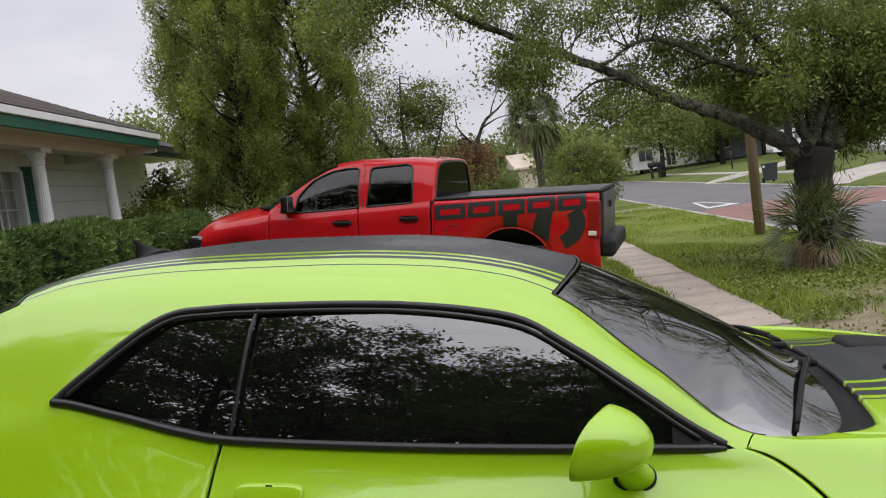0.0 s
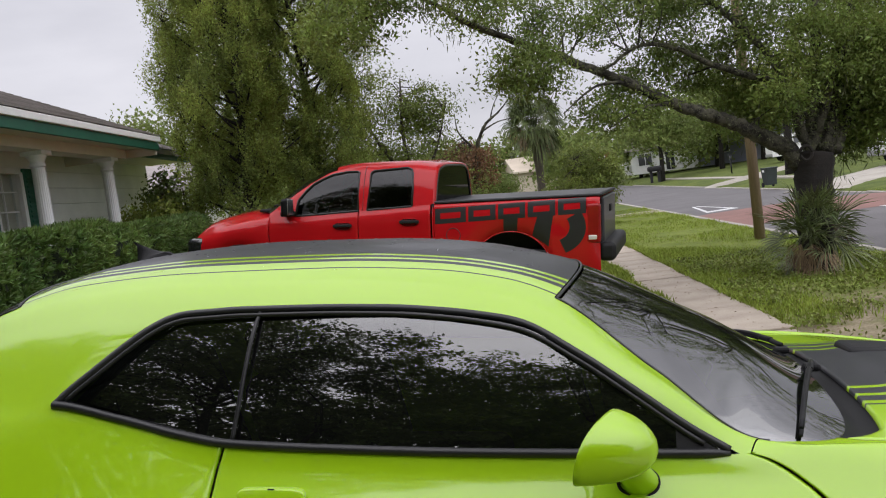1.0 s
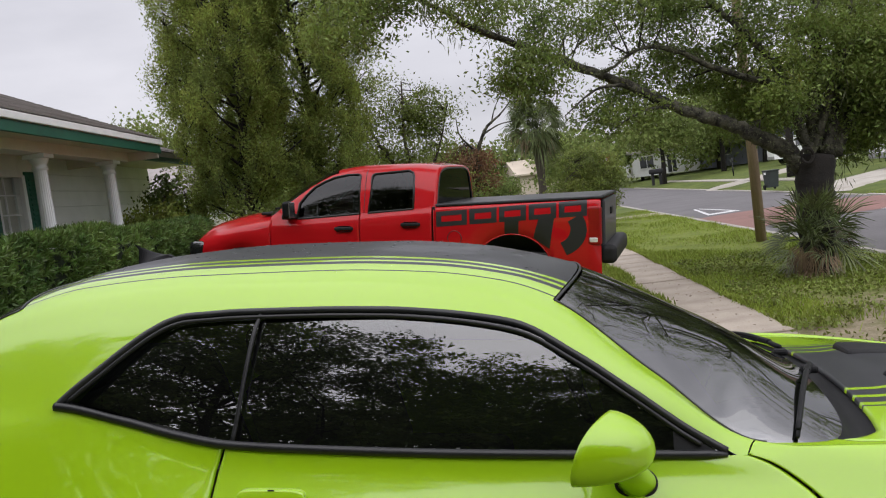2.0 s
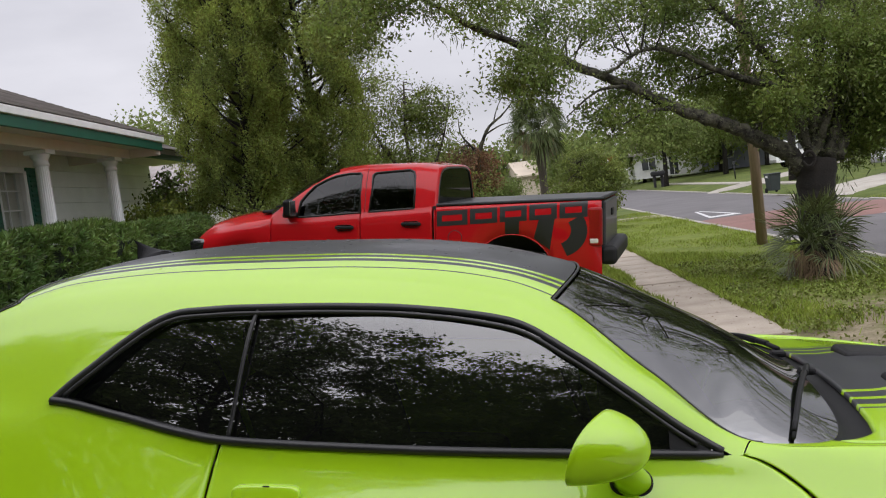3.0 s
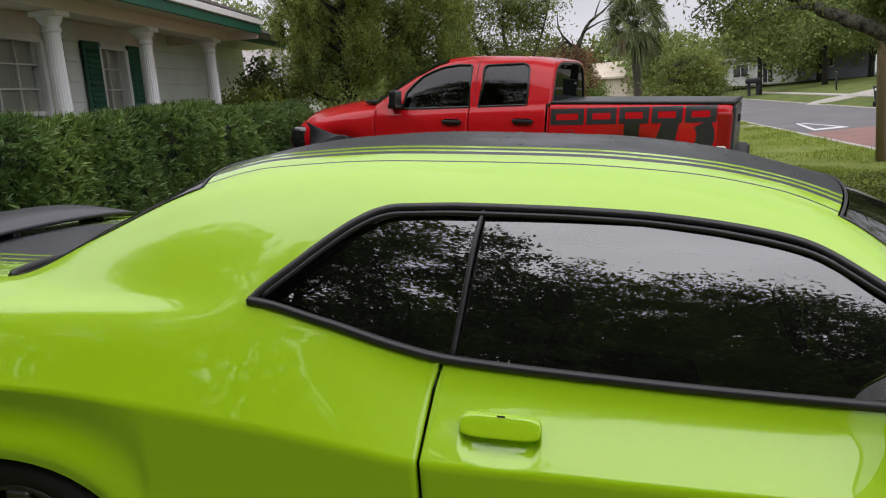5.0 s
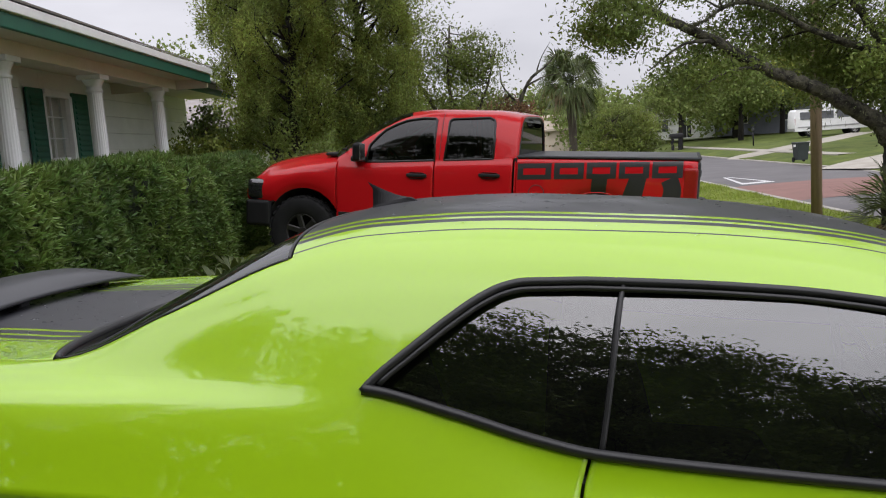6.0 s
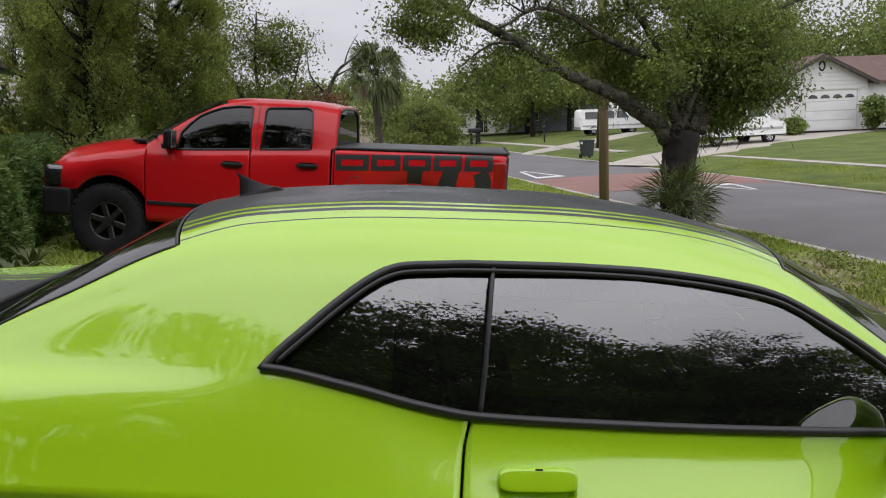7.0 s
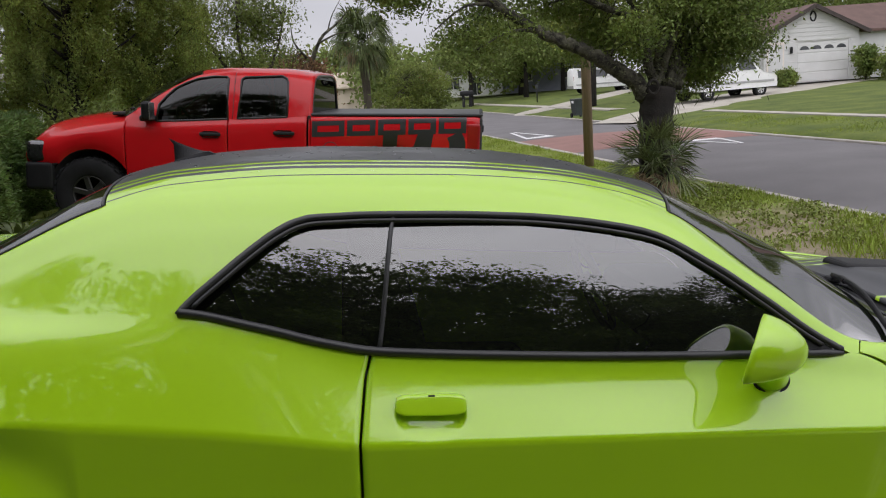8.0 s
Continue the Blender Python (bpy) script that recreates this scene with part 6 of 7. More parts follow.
def oak_pt(p):
    return (p[0] * OAK_SIZE + 0.03, p[1] * OAK_SIZE + 0.25, 1.75 + (p[2] - 1.75) * OAK_SIZE)


OAK_LIMBS = [([(5.34, 11.86, -0.3), (5.34, 11.86, 0.2), (5.36, 11.86, 0.85), (5.40, 11.86, 1.29), (5.44, 11.88, 1.5)], 0.225, 0.275),
      ([(5.23, 11.9, 1.36), (5.07, 11.9, 1.61), (4.67, 11.9, 1.88), (4.32, 11.95, 2.1), (3.94, 12, 2.29), (3.56, 12.05, 2.48), (2.96, 12.1, 2.87), (2.19, 12.15, 3.28), (1.41, 12.15, 3.68), (0.79, 12.1, 3.99), (0.5, 12, 4.2), (-0.12, 11.9, 4.57)], 0.14, 0.024),
      ([(5.36, 11.95, 2.03), (5.08, 11.95, 2.53), (4.62, 11.95, 2.73), (4.14, 11.95, 2.95), (3.71, 11.95, 3.21), (3.41, 11.95, 3.32), (3.09, 11.95, 3.31), (2.74, 11.95, 3.12), (2.52, 11.95, 3.04)], 0.062, 0.014),
      ([(5.4, 11.9, 1.5), (5.22, 11.95, 2.29), (5.12, 12, 2.75), (4.78, 12.1, 3.32), (4.42, 12.2, 3.74), (3.95, 12.3, 4.37)], 0.085, 0.03),
      ([(5.44, 11.9, 1.52), (5.54, 12, 2.01), (5.62, 12, 2.8), (5.74, 12, 3.58), (5.95, 12.1, 4.76)], 0.12, 0.05),
      ([(5.62, 11.9, 1.49), (5.84, 12, 2.13), (6.09, 12.1, 2.92), (6.29, 12.2, 3.55), (6.62, 12.3, 4.74)], 0.11, 0.04),
      ([(5.72, 11.9, 1.48), (6.02, 12, 1.94), (6.44, 12, 2.85), (6.83, 12, 3.51), (7.65, 12.2, 4.09)], 0.10, 0.03),
      ([(5.53, 11.9, 1.79), (5.93, 11.8, 2.85), (6.57, 11.7, 3.16), (7.15, 11.7, 3.36), (7.93, 11.7, 3.65)], 0.07, 0.018),
      ([(3.56, 12.05, 2.48), (3.06, 11.85, 2.45), (2.56, 11.75, 2.23)], 0.035, 0.007),
      ([(2.96, 12.1, 2.87), (2.46, 11.9, 2.84), (1.96, 11.8, 2.52)], 0.035, 0.007),
      ([(2.19, 12.15, 3.28), (1.84, 11.95, 3.25), (1.49, 11.85, 2.83)], 0.028, 0.006)]
OAK_CROWN = [((2.6, 12.8, 4.25), (2.2, 1.2, 0.60), 130), ((5.4, 13.3, 4.3), (2.6, 1.6, 1.5), 330), ((7.7, 13.2, 3.9), (1.3, 1.1, 0.95), 170), ((5.4, 13.4, 6.5), (3.0, 2.0, 1.3), 150),
      ((6.65, 12.7, 2.35), (0.75, 0.7, 0.8), 130), ((1.55, 12.0, 3.25), (0.55, 0.6, 0.42), 60), ((4.1, 13.3, 3.05), (1.2, 0.8, 0.5), 80), ((7.1, 12.9, 2.75), (0.8, 0.7, 0.6), 80),
      ((0.2, 11.4, 4.5), (1.5, 1.0, 0.6), 110), ((3.0, 12.6, 2.55), (0.8, 0.6, 0.3), 40), ((5.2, 13.4, 2.4), (0.6, 0.5, 0.45), 80), ((-0.9, 11.2, 4.1), (0.6, 0.7, 0.45), 34), ((6.72, 12.98, 1.72), (0.5, 0.5, 0.42), 70), ((6.2, 11.95, 3.05), (1.25, 0.45, 0.75), 105), ((5.3, 11.9, 2.35), (0.5, 0.35, 0.35), 26), ((7.0, 12.0, 2.3), (0.6, 0.45, 0.55), 70), ((8.6, 13.6, 6.2), (2.8, 2.4, 2.0), 120), ((9.4, 12.8, 8.2), (2.6, 2.2, 2.2), 90), ((6.8, 13.4, 8.8), (2.8, 2.2, 1.6), 60)]
oak = tree("oak_tree", OAK, OAK_LIMBS, [(oak_pt(c), tuple(v * OAK_SIZE for v in r), n) for c, r, n in OAK_CROWN],
     OAKLEAF, MOSSBARK, 11, "spreading live oak with a dark trunk and long mossy limb", leaves=82, size=0.066, sigma=0.155, aspect=0.42, moss=120)
for ob in oak.children:
    if ob.name.startswith("trunk"):
        ob.data.materials[0] = DARKBARK

# scar of a lost limb on the trunk
scar = [(5.20 + 0.085 * math.cos(q) - OAK[0], 11.60 - OAK[1], 1.53 + 0.10 * math.sin(q) - OAK[2]) for q in np.linspace(0, 2 * np.pi, 21)]
v_, f_ = tube_arrays(scar, 0.022, 6)
part("branch_scar", mesh_of("branch_scar", v_, f_, DARKBARK), None, oak, "ring-shaped scar of a lost limb")

# ferns and lichen growing along the oak's limbs
rngf = np.random.default_rng(12)
for ob in [o for o in oak.children if o.name.startswith("limb")][:5]:
    co = np.array([v.co for v in ob.data.vertices])
    nr = np.array([v.normal for v in ob.data.vertices])
    pick = rngf.integers(0, len(co), 2400)
    pick = pick[nr[pick, 2] > -0.3]
    sp0 = co[pick] + nr[pick] * rngf.uniform(0.0, 0.035, (len(pick), 1)) + rngf.normal(0, 0.03, (len(pick), 3)) * (1, 1, 0.3)
    tuft = part("fern_growth", quads_mesh("fern_growth", leaf_quads(sp0, rngf, 0.042, 0.30, -0.6), MOSS), None, oak)
    tuft["kind"] = "stuff"

# cedars beside the house: boughs that each carry a ragged, upswept plume
def cedar(base, h, r, seed, plumes, lean=0.25, low=1.5):
    rng = np.random.default_rng(seed)
    base = np.array(base, float)
    root = thing("cedar_tree", Matrix.Translation(base), "dense tall cedar with feathery yellow-green foliage", "tree")
    zt = np.linspace(0, h - 0.6, 14)
    stem = np.stack([lean * np.sin(zt / h * 2.6) + 0.04 * np.sin(zt * 2.0), 0.1 * np.sin(zt * 0.9), zt], 1)
    part("trunk", tube_mesh("trunk", [(stem, np.linspace(0.105, 0.02, 14))], DARKBARK, 10), None, root)
    boughs, leaves_, sprigs = [], [], []
    for k in range(plumes):
        z = low + (h - low - 0.6) * ((k + rng.uniform(0, 1)) / plumes)
        a = k * 2.4 + rng.uniform(-0.5, 0.5)
        reach = r * (1.0 - 0.5 * ((z - low) / (h - low)) ** 1.8) * rng.uniform(0.30, 1.0)
        start = np.array([np.interp(z - 0.55, zt, stem[:, i]) for i in range(3)])
        tip = np.array((stem[-1, 0] * 0.3 + reach * math.cos(a), reach * math.sin(a), z + rng.uniform(-0.1, 0.25)))
        mid_ = (start + tip) / 2 + (0, 0, -0.06)
        boughs.append((smooth_path([start, mid_, tip], 4), np.linspace(0.035, 0.010, 9)))
        size_ = np.array((rng.uniform(0.28, 0.48), rng.uniform(0.28, 0.48), rng.uniform(0.36, 0.66)))
        n_sub = 20
        d = rng.normal(size=(n_sub, 3))
        d /= np.linalg.norm(d, axis=1)[:, None]
        subs = tip + d * size_ * rng.uniform(0.35, 1.0, (n_sub, 1))
        per = 115
        off = rng.normal(size=(n_sub * per, 3)) * (0.055, 0.055, 0.115) * rng.uniform(0.7, 1.3)
        pos = np.repeat(subs, per, 0) + off
        up = np.repeat((subs - tip) * (1, 1, 0.4), per, 0) * 1.5 + (0, 0, 0.35)
        leaves_.append(leaf_quads(pos, rng, 0.056, 0.36, 0.0, up))
        for q in subs[:6]:
            sprigs.append((np.array([tip - (0, 0, 0.2), (tip + q) / 2, q]), [0.008, 0.006, 0.003]))
    for bough in boughs[::3]:
        part("bough", tube_mesh("bough", [bough], DARKBARK, 5), None, root)
    tg = part("twig_work", tube_mesh("twig_work", boughs[1::3] + boughs[2::3] + sprigs, DARKBARK, 4), None, root)
    tg["kind"] = "stuff"
    cr = part("crown", quads_mesh("crown", np.concatenate(leaves_), CEDARLEAF), None, root)
    cr["kind"] = "stuff"


cedar((-3.52, 15.6, 0.45), 8.6, 1.45, 21, 86)
cedar((-2.0, 16.5, 0.32), 8.0, 1.50, 22, 80, -0.25)
cedar((-4.6, 19.5, 0.5), 8.0, 1.35, 23, 40, 0.2, 2.2)

# loose tree and shrubs behind the pickup
tree("young_tree", (-0.4, 20.0, 0.1), [([(-0.4, 20, 0), (-0.3, 20, 1.5), (-0.5, 20, 3.0), (-0.4, 20, 4.4)], 0.09, 0.02), ([(-0.3, 20, 1.6), (0.3, 20, 2.8), (0.6, 20, 3.7)], 0.05, 0.01), ([(-0.4, 20, 1.8), (-1.2, 20, 3.2), (-1.5, 20, 4.5)], 0.05, 0.01)],
     [((-0.5, 20, 3.0), (1.3, 1.0, 1.1), 90), ((-1.3, 20, 4.2), (0.8, 0.8, 0.8), 34), ((0.1, 20.2, 3.6), (0.6, 0.6, 0.6), 34), ((-0.4, 20.4, 1.7), (1.4, 0.9, 0.8), 70)], BUSHLEAF, BARK, 31, "thin leafy young tree with sparse crown", leaves=90, size=0.072, sigma=0.24)
tree("broken_tree", (1.2, 22.5, 0.0), [([(1.2, 22.5, 0), (1.2, 22.4, 1.5), (1.3, 22.2, 2.7)], 0.10, 0.07), ([(1.3, 22.2, 2.6), (1.6, 22, 3.2), (2.0, 22, 3.5), (2.3, 22, 3.8)], 0.06, 0.012), ([(1.5, 22, 3.05), (1.95, 22, 3.25), (2.4, 22, 3.3)], 0.03, 0.008), ([(1.75, 22, 3.3), (1.9, 22, 3.7), (2.15, 22, 4.1)], 0.025, 0.006), ([(1.3, 22.2, 2.6), (0.9, 22, 3.1), (0.85, 22, 3.6)], 0.04, 0.01)],
     [((1.0, 22.3, 2.15), (0.75, 0.7, 0.75), 80)], REDLEAF, MOSSBARK, 32, "broken tree with bare branch and reddish brown leaves", leaves=55, size=0.085, sigma=0.18)


def shrub(name, base, vols, leafm, seed, label, leaves=60, size=0.07, sigma=0.14, aspect=0.5, stems=7):
    rng = random.Random(seed)
    b = base
    lim = []
    for i in range(stems):
        a = 6.28 * i / stems + rng.uniform(-0.3, 0.3)
        c, r, _ = vols[i % len(vols)]
        lim.append(([b, (b[0] + (c[0] - b[0]) * 0.5 + 0.3 * r[0] * math.cos(a), b[1] + 0.3 * r[1] * math.sin(a), b[2] + (c[2] - b[2]) * 0.6), (c[0] + 0.6 * r[0] * math.cos(a), c[1] + 0.6 * r[1] * math.sin(a), c[2] + 0.2 * r[2])], 0.025, 0.008))
    return tree(name, b, lim, vols, leafm, BARK, seed, label, "shrub", leaves=leaves, size=size, sigma=sigma, aspect=aspect, sides=5)


shrub("shrub", (0.95, 21.0, 0.0), [((0.95, 21, 1.0), (0.45, 0.5, 0.65), 60)], BUSHLEAF, 41, "rounded bright green shrub behind the pickup")
shrub("oleander_bush", (5.05, 27.0, -0.1), [((4.95, 27, 1.15), (1.35, 1.0, 1.0), 150), ((5.1, 27, 1.95), (0.9, 0.8, 0.6), 70), ((5.6, 27, 1.5), (0.8, 0.8, 0.5), 40)], BUSHLEAF, 42, "broad pale green bush by the street", size=0.12, aspect=0.28)
shrub("shrub", (-4.75, 14.3, 0.5), [((-4.75, 14.3, 1.65), (0.55, 0.45, 0.5), 60)], YELLOWLEAF, 43, "yellow-green bush at the house corner", size=0.075)
shrub("shrub", (-5.0, 15.9, 0.5), [((-5.0, 15.9, 1.75), (0.6, 0.7, 1.0), 90)], OAKLEAF, 44, "dark leafy shrub against the house wall", size=0.085)
shrub("shrub", (-2.9, 14.2, 0.4), [((-2.9, 14.3, 1.35), (0.9, 0.5, 0.55), 90)], BUSHLEAF, 45, "green undergrowth beneath the cedars", size=0.07)
shrub("shrub", (-1.0, 17.5, 0.2), [((-1.2, 17.5, 1.2), (1.4, 0.6, 0.7), 110)], OAKLEAF, 46, "dark undergrowth behind the pickup", size=0.08)

# strappy plants at the hedge's foot
def strappy(base, seed, n=16, r=0.34):
    rng = np.random.default_rng(seed)
    root = thing("agave_plant", Matrix.Translation(base), "low strappy green plant at the foot of the hedge", "plant", "strappy plants")
    for k in range(n):
        a, l = 6.28 * k / n + rng.uniform(-0.2, 0.2), r * rng.uniform(0.7, 1.2)
        t = np.linspace(0, 1, 7)
        mid = np.stack([np.cos(a) * l * t, np.sin(a) * l * t, 0.34 * np.sin(t * 2.2) * l / r * 0.8], 1)
        s = np.array((-math.sin(a), math.cos(a), 0)) * 0.028
        w = np.sin(np.clip(t * 0.9 + 0.1, 0, 1) * np.pi)[:, None] + 0.05
        rows = np.stack([mid - s * w, mid - (0, 0, 0.008), mid + s * w], 1)
        part("leaf", grid_mesh("leaf", rows, PALMLEAF), None, root)


strappy((-3.2, 9.6, 0.43), 3)
strappy((-3.15, 8.7, 0.42), 4)


# ---- fan palms ----
def fan(rng, at, way, length, spread, blades, width=0.03, sag=0.25, stem=None):
    """One fan leaf: blades radiating about a direction; quads (n, 4, 3)."""
    way = np.array(way, float)
    way /= np.linalg.norm(way)
    side = np.cross(way, (0, 0, 1.0))
    side /= np.linalg.norm(side) + 1e-9
    twist = rng.uniform(-1.1, 1.1)
    side = side * math.cos(twist) + np.cross(way, side) * math.sin(twist)
    out = []
    for k in range(blades):
        a = spread * (k / (blades - 1) - 0.5) * 2 + rng.normal(0, 0.05)
        d = way * math.cos(a) + side * math.sin(a)
        l = length * (1 - 0.25 * abs(a) / spread) * rng.uniform(0.9, 1.1)
        p0, p1, p2 = np.array(at), np.array(at) + d * l * 0.55, np.array(at) + d * l + np.array((0, 0, -sag * l * rng.uniform(0.5, 1.4)))
        w = np.cross(d, np.cross(way, side)) * width
        out.append([p0, p1 - w, p2, p1 + w])
    return out


def fan_palm(name, base, centre, n, seed, label, stem_len, length, low, material, dead=0, blades=16, category="palm", slim=1.0, sag=(0.1, 0.5)):
    rng = np.random.default_rng(seed)
    root = thing(name, Matrix.Translation(base), label, category)
    base = np.array(base)
    green, brown, stems = [], [], []
    for k in range(n + dead):
        is_dead = k >= n
        a = rng.uniform(0, 6.28)
        el = rng.uniform(low, 1.35) if not is_dead else rng.uniform(-1.2, -0.1)
        d = np.array((math.cos(a) * math.cos(el), math.sin(a) * math.cos(el), math.sin(el)))
        c = np.array(centre) + rng.normal(0, 0.09, 3)
        tip = c + d * stem_len * rng.uniform(0.75, 1.15)
        (brown if is_dead else green).extend(fan(rng, tip, d + (0, 0, 0.1 if not is_dead else -0.6), length * rng.uniform(0.8, 1.1) * (rng.uniform(0.5, 1.0) if is_dead else 1), 0.9 if is_dead else 1.15, blades, slim * (0.6 if is_dead else 1.0) * 0.030 * length / 0.5, rng.uniform(*sag) if not is_dead else 0.6))
        stems.append((np.array([c, (c + tip) / 2 + (0, 0, 0.03), tip]) - base, [0.012, 0.009, 0.006]))
    part("frond_stalk", tube_mesh("frond_stalk", stems, material, 4), None, root)["kind"] = "stuff"
    part("fronds", quads_mesh("fronds", np.array(green) - base, material), None, root)["kind"] = "stuff"
    if brown:
        part("dead_fronds", quads_mesh("dead_fronds", np.array(brown) - base, DEADLEAF), None, root, "dry brown hanging fronds")["kind"] = "stuff"
    return root


fan_palm("palmetto", (5.02, 11.36, -0.15), (5.11, 11.48, 0.42), 44, 51, "spiky palmetto with dry fronds growing round the oak trunk", 0.33, 0.56, -0.75, PALMETTO, dead=16, blades=13, slim=0.34, sag=(0.0, 0.34))
sp_ = fan_palm("cabbage_palm", (3.95, 30, -0.1), (3.95, 30, 3.60), 84, 52, "fan palm with a shaggy rough trunk", 0.66, 0.72, -1.1, PALMLEAF, dead=14, blades=16, slim=0.55, sag=(0.2, 0.9))
rngp = np.random.default_rng(7)
zz = np.linspace(0, 3.5, 24)
part("trunk", tube_mesh("trunk", [(np.stack([0 * zz, 0 * zz, zz], 1), 0.15 + 0.03 * rngp.uniform(-1, 1, 24))], BARK, 12), None, sp_)

# ---- utility pole ----
pole = thing("utility_pole", Matrix.Translation((6.50, 16.9, -0.2)), "weathered brown wooden utility pole on the verge", "pole")
part("shaft", tube_mesh("shaft", [([(0, 0, 0), (0.01, 0.0, 4), (0.02, 0, 9.2)], [0.105, 0.098, 0.085])], POLEWOOD, 16), None, pole)
part("crossarm", box_bm(2.2, 0.10, 0.12, (0, 0, 8.6), 0.01), POLEWOOD, pole)


# ---- far woods and trees behind the camera, seen in the glass and paint ----
def far_trees(name, spots, seed, label, leafm=FARLEAF, leaf=0.45, per=26, skirt=True):
    """Groups of distant trees as one body of leaves and trunks."""
    rng = np.random.default_rng(seed)
    root = thing(name, Matrix(), label, "trees", kind="stuff")
    pos, trunks = [], []
    for x, y, h, r in spots:
        n = int(90 * r / 3)
        c = clusters(rng, [((x, y, h * (0.62 if skirt else 0.70)), (r, r * 0.9, h * (0.36 if skirt else 0.27)), n), ((x + rng.uniform(-1, 1) * r * 0.5, y, h * (0.35 if skirt else 0.62)), (r * 0.9, r * 0.8, h * (0.28 if skirt else 0.2)), n // 2)])
        k = rng.normal(size=(len(c) * per, 3)) * (0.18 * r + 0.15) * (1, 1, 0.7)
        pos.append(np.repeat(c, per, 0) + k)
        trunks.append(([(x, y, -0.2), (x + 0.1, y, h * 0.3), (x, y, h * 0.7)], [0.035 * h, 0.028 * h, 0.012 * h]))
    part("trunks", tube_mesh("trunks", trunks, DARKBARK, 6), None, root)
    part("crowns", quads_mesh("crowns", leaf_quads(np.concatenate(pos), rng, leaf, 0.6), leafm), None, root)


rr = random.Random(77)
far_trees("far_woods", [(x + rr.uniform(-2, 2), 95 + rr.uniform(-8, 10) - 0.15 * abs(x), rr.uniform(6.5, 10) * (0.72 if -15 < x < 28 else 1.0), rr.uniform(3, 4.5)) for x in range(-60, 90, 5)], 61, "band of distant green trees closing the street", leaf=0.55, per=20)
far_trees("far_trees", [(rr.uniform(-5, 1.6), rr.uniform(48, 62), rr.uniform(3.2, 4.6), 1.8) for _ in range(7)] + [(-7, 33, 5.0, 2.2), (-13.2, 38, 7.2, 1.9), (-11.6, 37, 6.4, 1.9), (-12.4, 37.4, 6.9, 2.0), (5.2, 33, 3.8, 1.0), (4.4, 74, 2.4, 1.6), (6.4, 75, 2.1, 1.5), (2.4, 73, 2.6, 1.8)], 62, "leafy green trees beyond the garden", leaf=0.19, per=50)
far_trees("street_trees", [(26, 74, 7.5, 4.2), (33, 82, 8, 4.5), (19.5, 70, 6.5, 3.2), (40, 66, 9, 4.5), (46, 52, 10, 5), (39, 55, 8.5, 4), (33, 58, 7.5, 3.4), (52, 44, 10, 5), (56, 60, 11, 5), (45, 75, 10, 5)], 63, "old trees among the houses across the street", leaf=0.30, per=40, skirt=False)
for k, (x, y, h, r) in enumerate(((-2.5, -8.5, 11.9, 2.9), (0.8, -9.0, 11.6, 2.4), (6.6, -11.5, 11.6, 2.6), (-6.2, -6.4, 14.0, 3.2), (-10.6, -3.2, 15.5, 3.2), (11.6, -14.0, 9.5, 2.6), (3.6, -10.8, 10.4, 2.2))):
    tree("shade_tree", (x, y, 0.0), [([(x, y, -0.2), (x + 0.1, y, 2), (x, y, 4.5), (x + 0.2, y, h - 1.5)], 0.22, 0.05), ([(x, y, 2.4), (x + 1.4, y, 4.4), (x + 2.0, y, 6.0)], 0.11, 0.03), ([(x, y, 2.6), (x - 1.4, y + 0.3, 4.6), (x - 1.9, y, 6.2)], 0.11, 0.03)],
         [((x, y, h - 1.9), (r * 0.8, r * 0.8, 1.5), 90), ((x + 1.1, y, h - 3.6), (r, r, 1.6), 120), ((x - 1.1, y, h - 4.8), (r * 1.05, r, 1.7), 120), ((x, y, h - 6.6), (r * 1.1, r, 1.8), 130), ((x, y, 2.6), (r * 1.0, r * 0.9, 1.5), 60)], SHADELEAF, DARKBARK, 70 + k, "shady leafy tree standing behind the parked cars", "tree", leaves=86, size=0.14, sigma=0.25)
far_trees("rear_woods", [(x, -20 + rr.uniform(-3, 3), rr.uniform(7.5, 9.0), 4) for x in range(-40, 14, 4)] + [(x, -13.5 + rr.uniform(-1, 1), 4.6, 2.4) for x in range(-20, 12, 3)], 65, "belt of trees on the near side of the plot", leafm=SHADELEAF, leaf=0.80, per=14)
far_trees("garden_trees", [(-16.0, -4.0, 13.0, 4.0), (-19.5, 2.0, 12.5, 4.0), (-12.5, -9.0, 12.0, 3.4), (-22, 9, 12, 4)], 66, "tall leafy trees behind the porch house", leaf=0.34, per=40)
far_trees("back_row_trees", [(-13.0, -10.5, 12.5, 3.2), (-8.5, -13.0, 12.0, 3.2), (-4.5, -14.5, 14.0, 3.0), (-1.0, -15.0, 12.5, 2.8), (3.0, -16.0, 11.0, 2.6), (7.5, -17.0, 11.0, 2.8)], 67, "second row of dark leafy trees behind", leafm=SHADELEAF, leaf=0.42, per=34)
far_trees("bright_tree", [(19.4, 45.0, 7.2, 2.0)], 68, "yellow-green tree across the street", leafm=YELLOWLEAF, leaf=0.2, per=60, skirt=False)


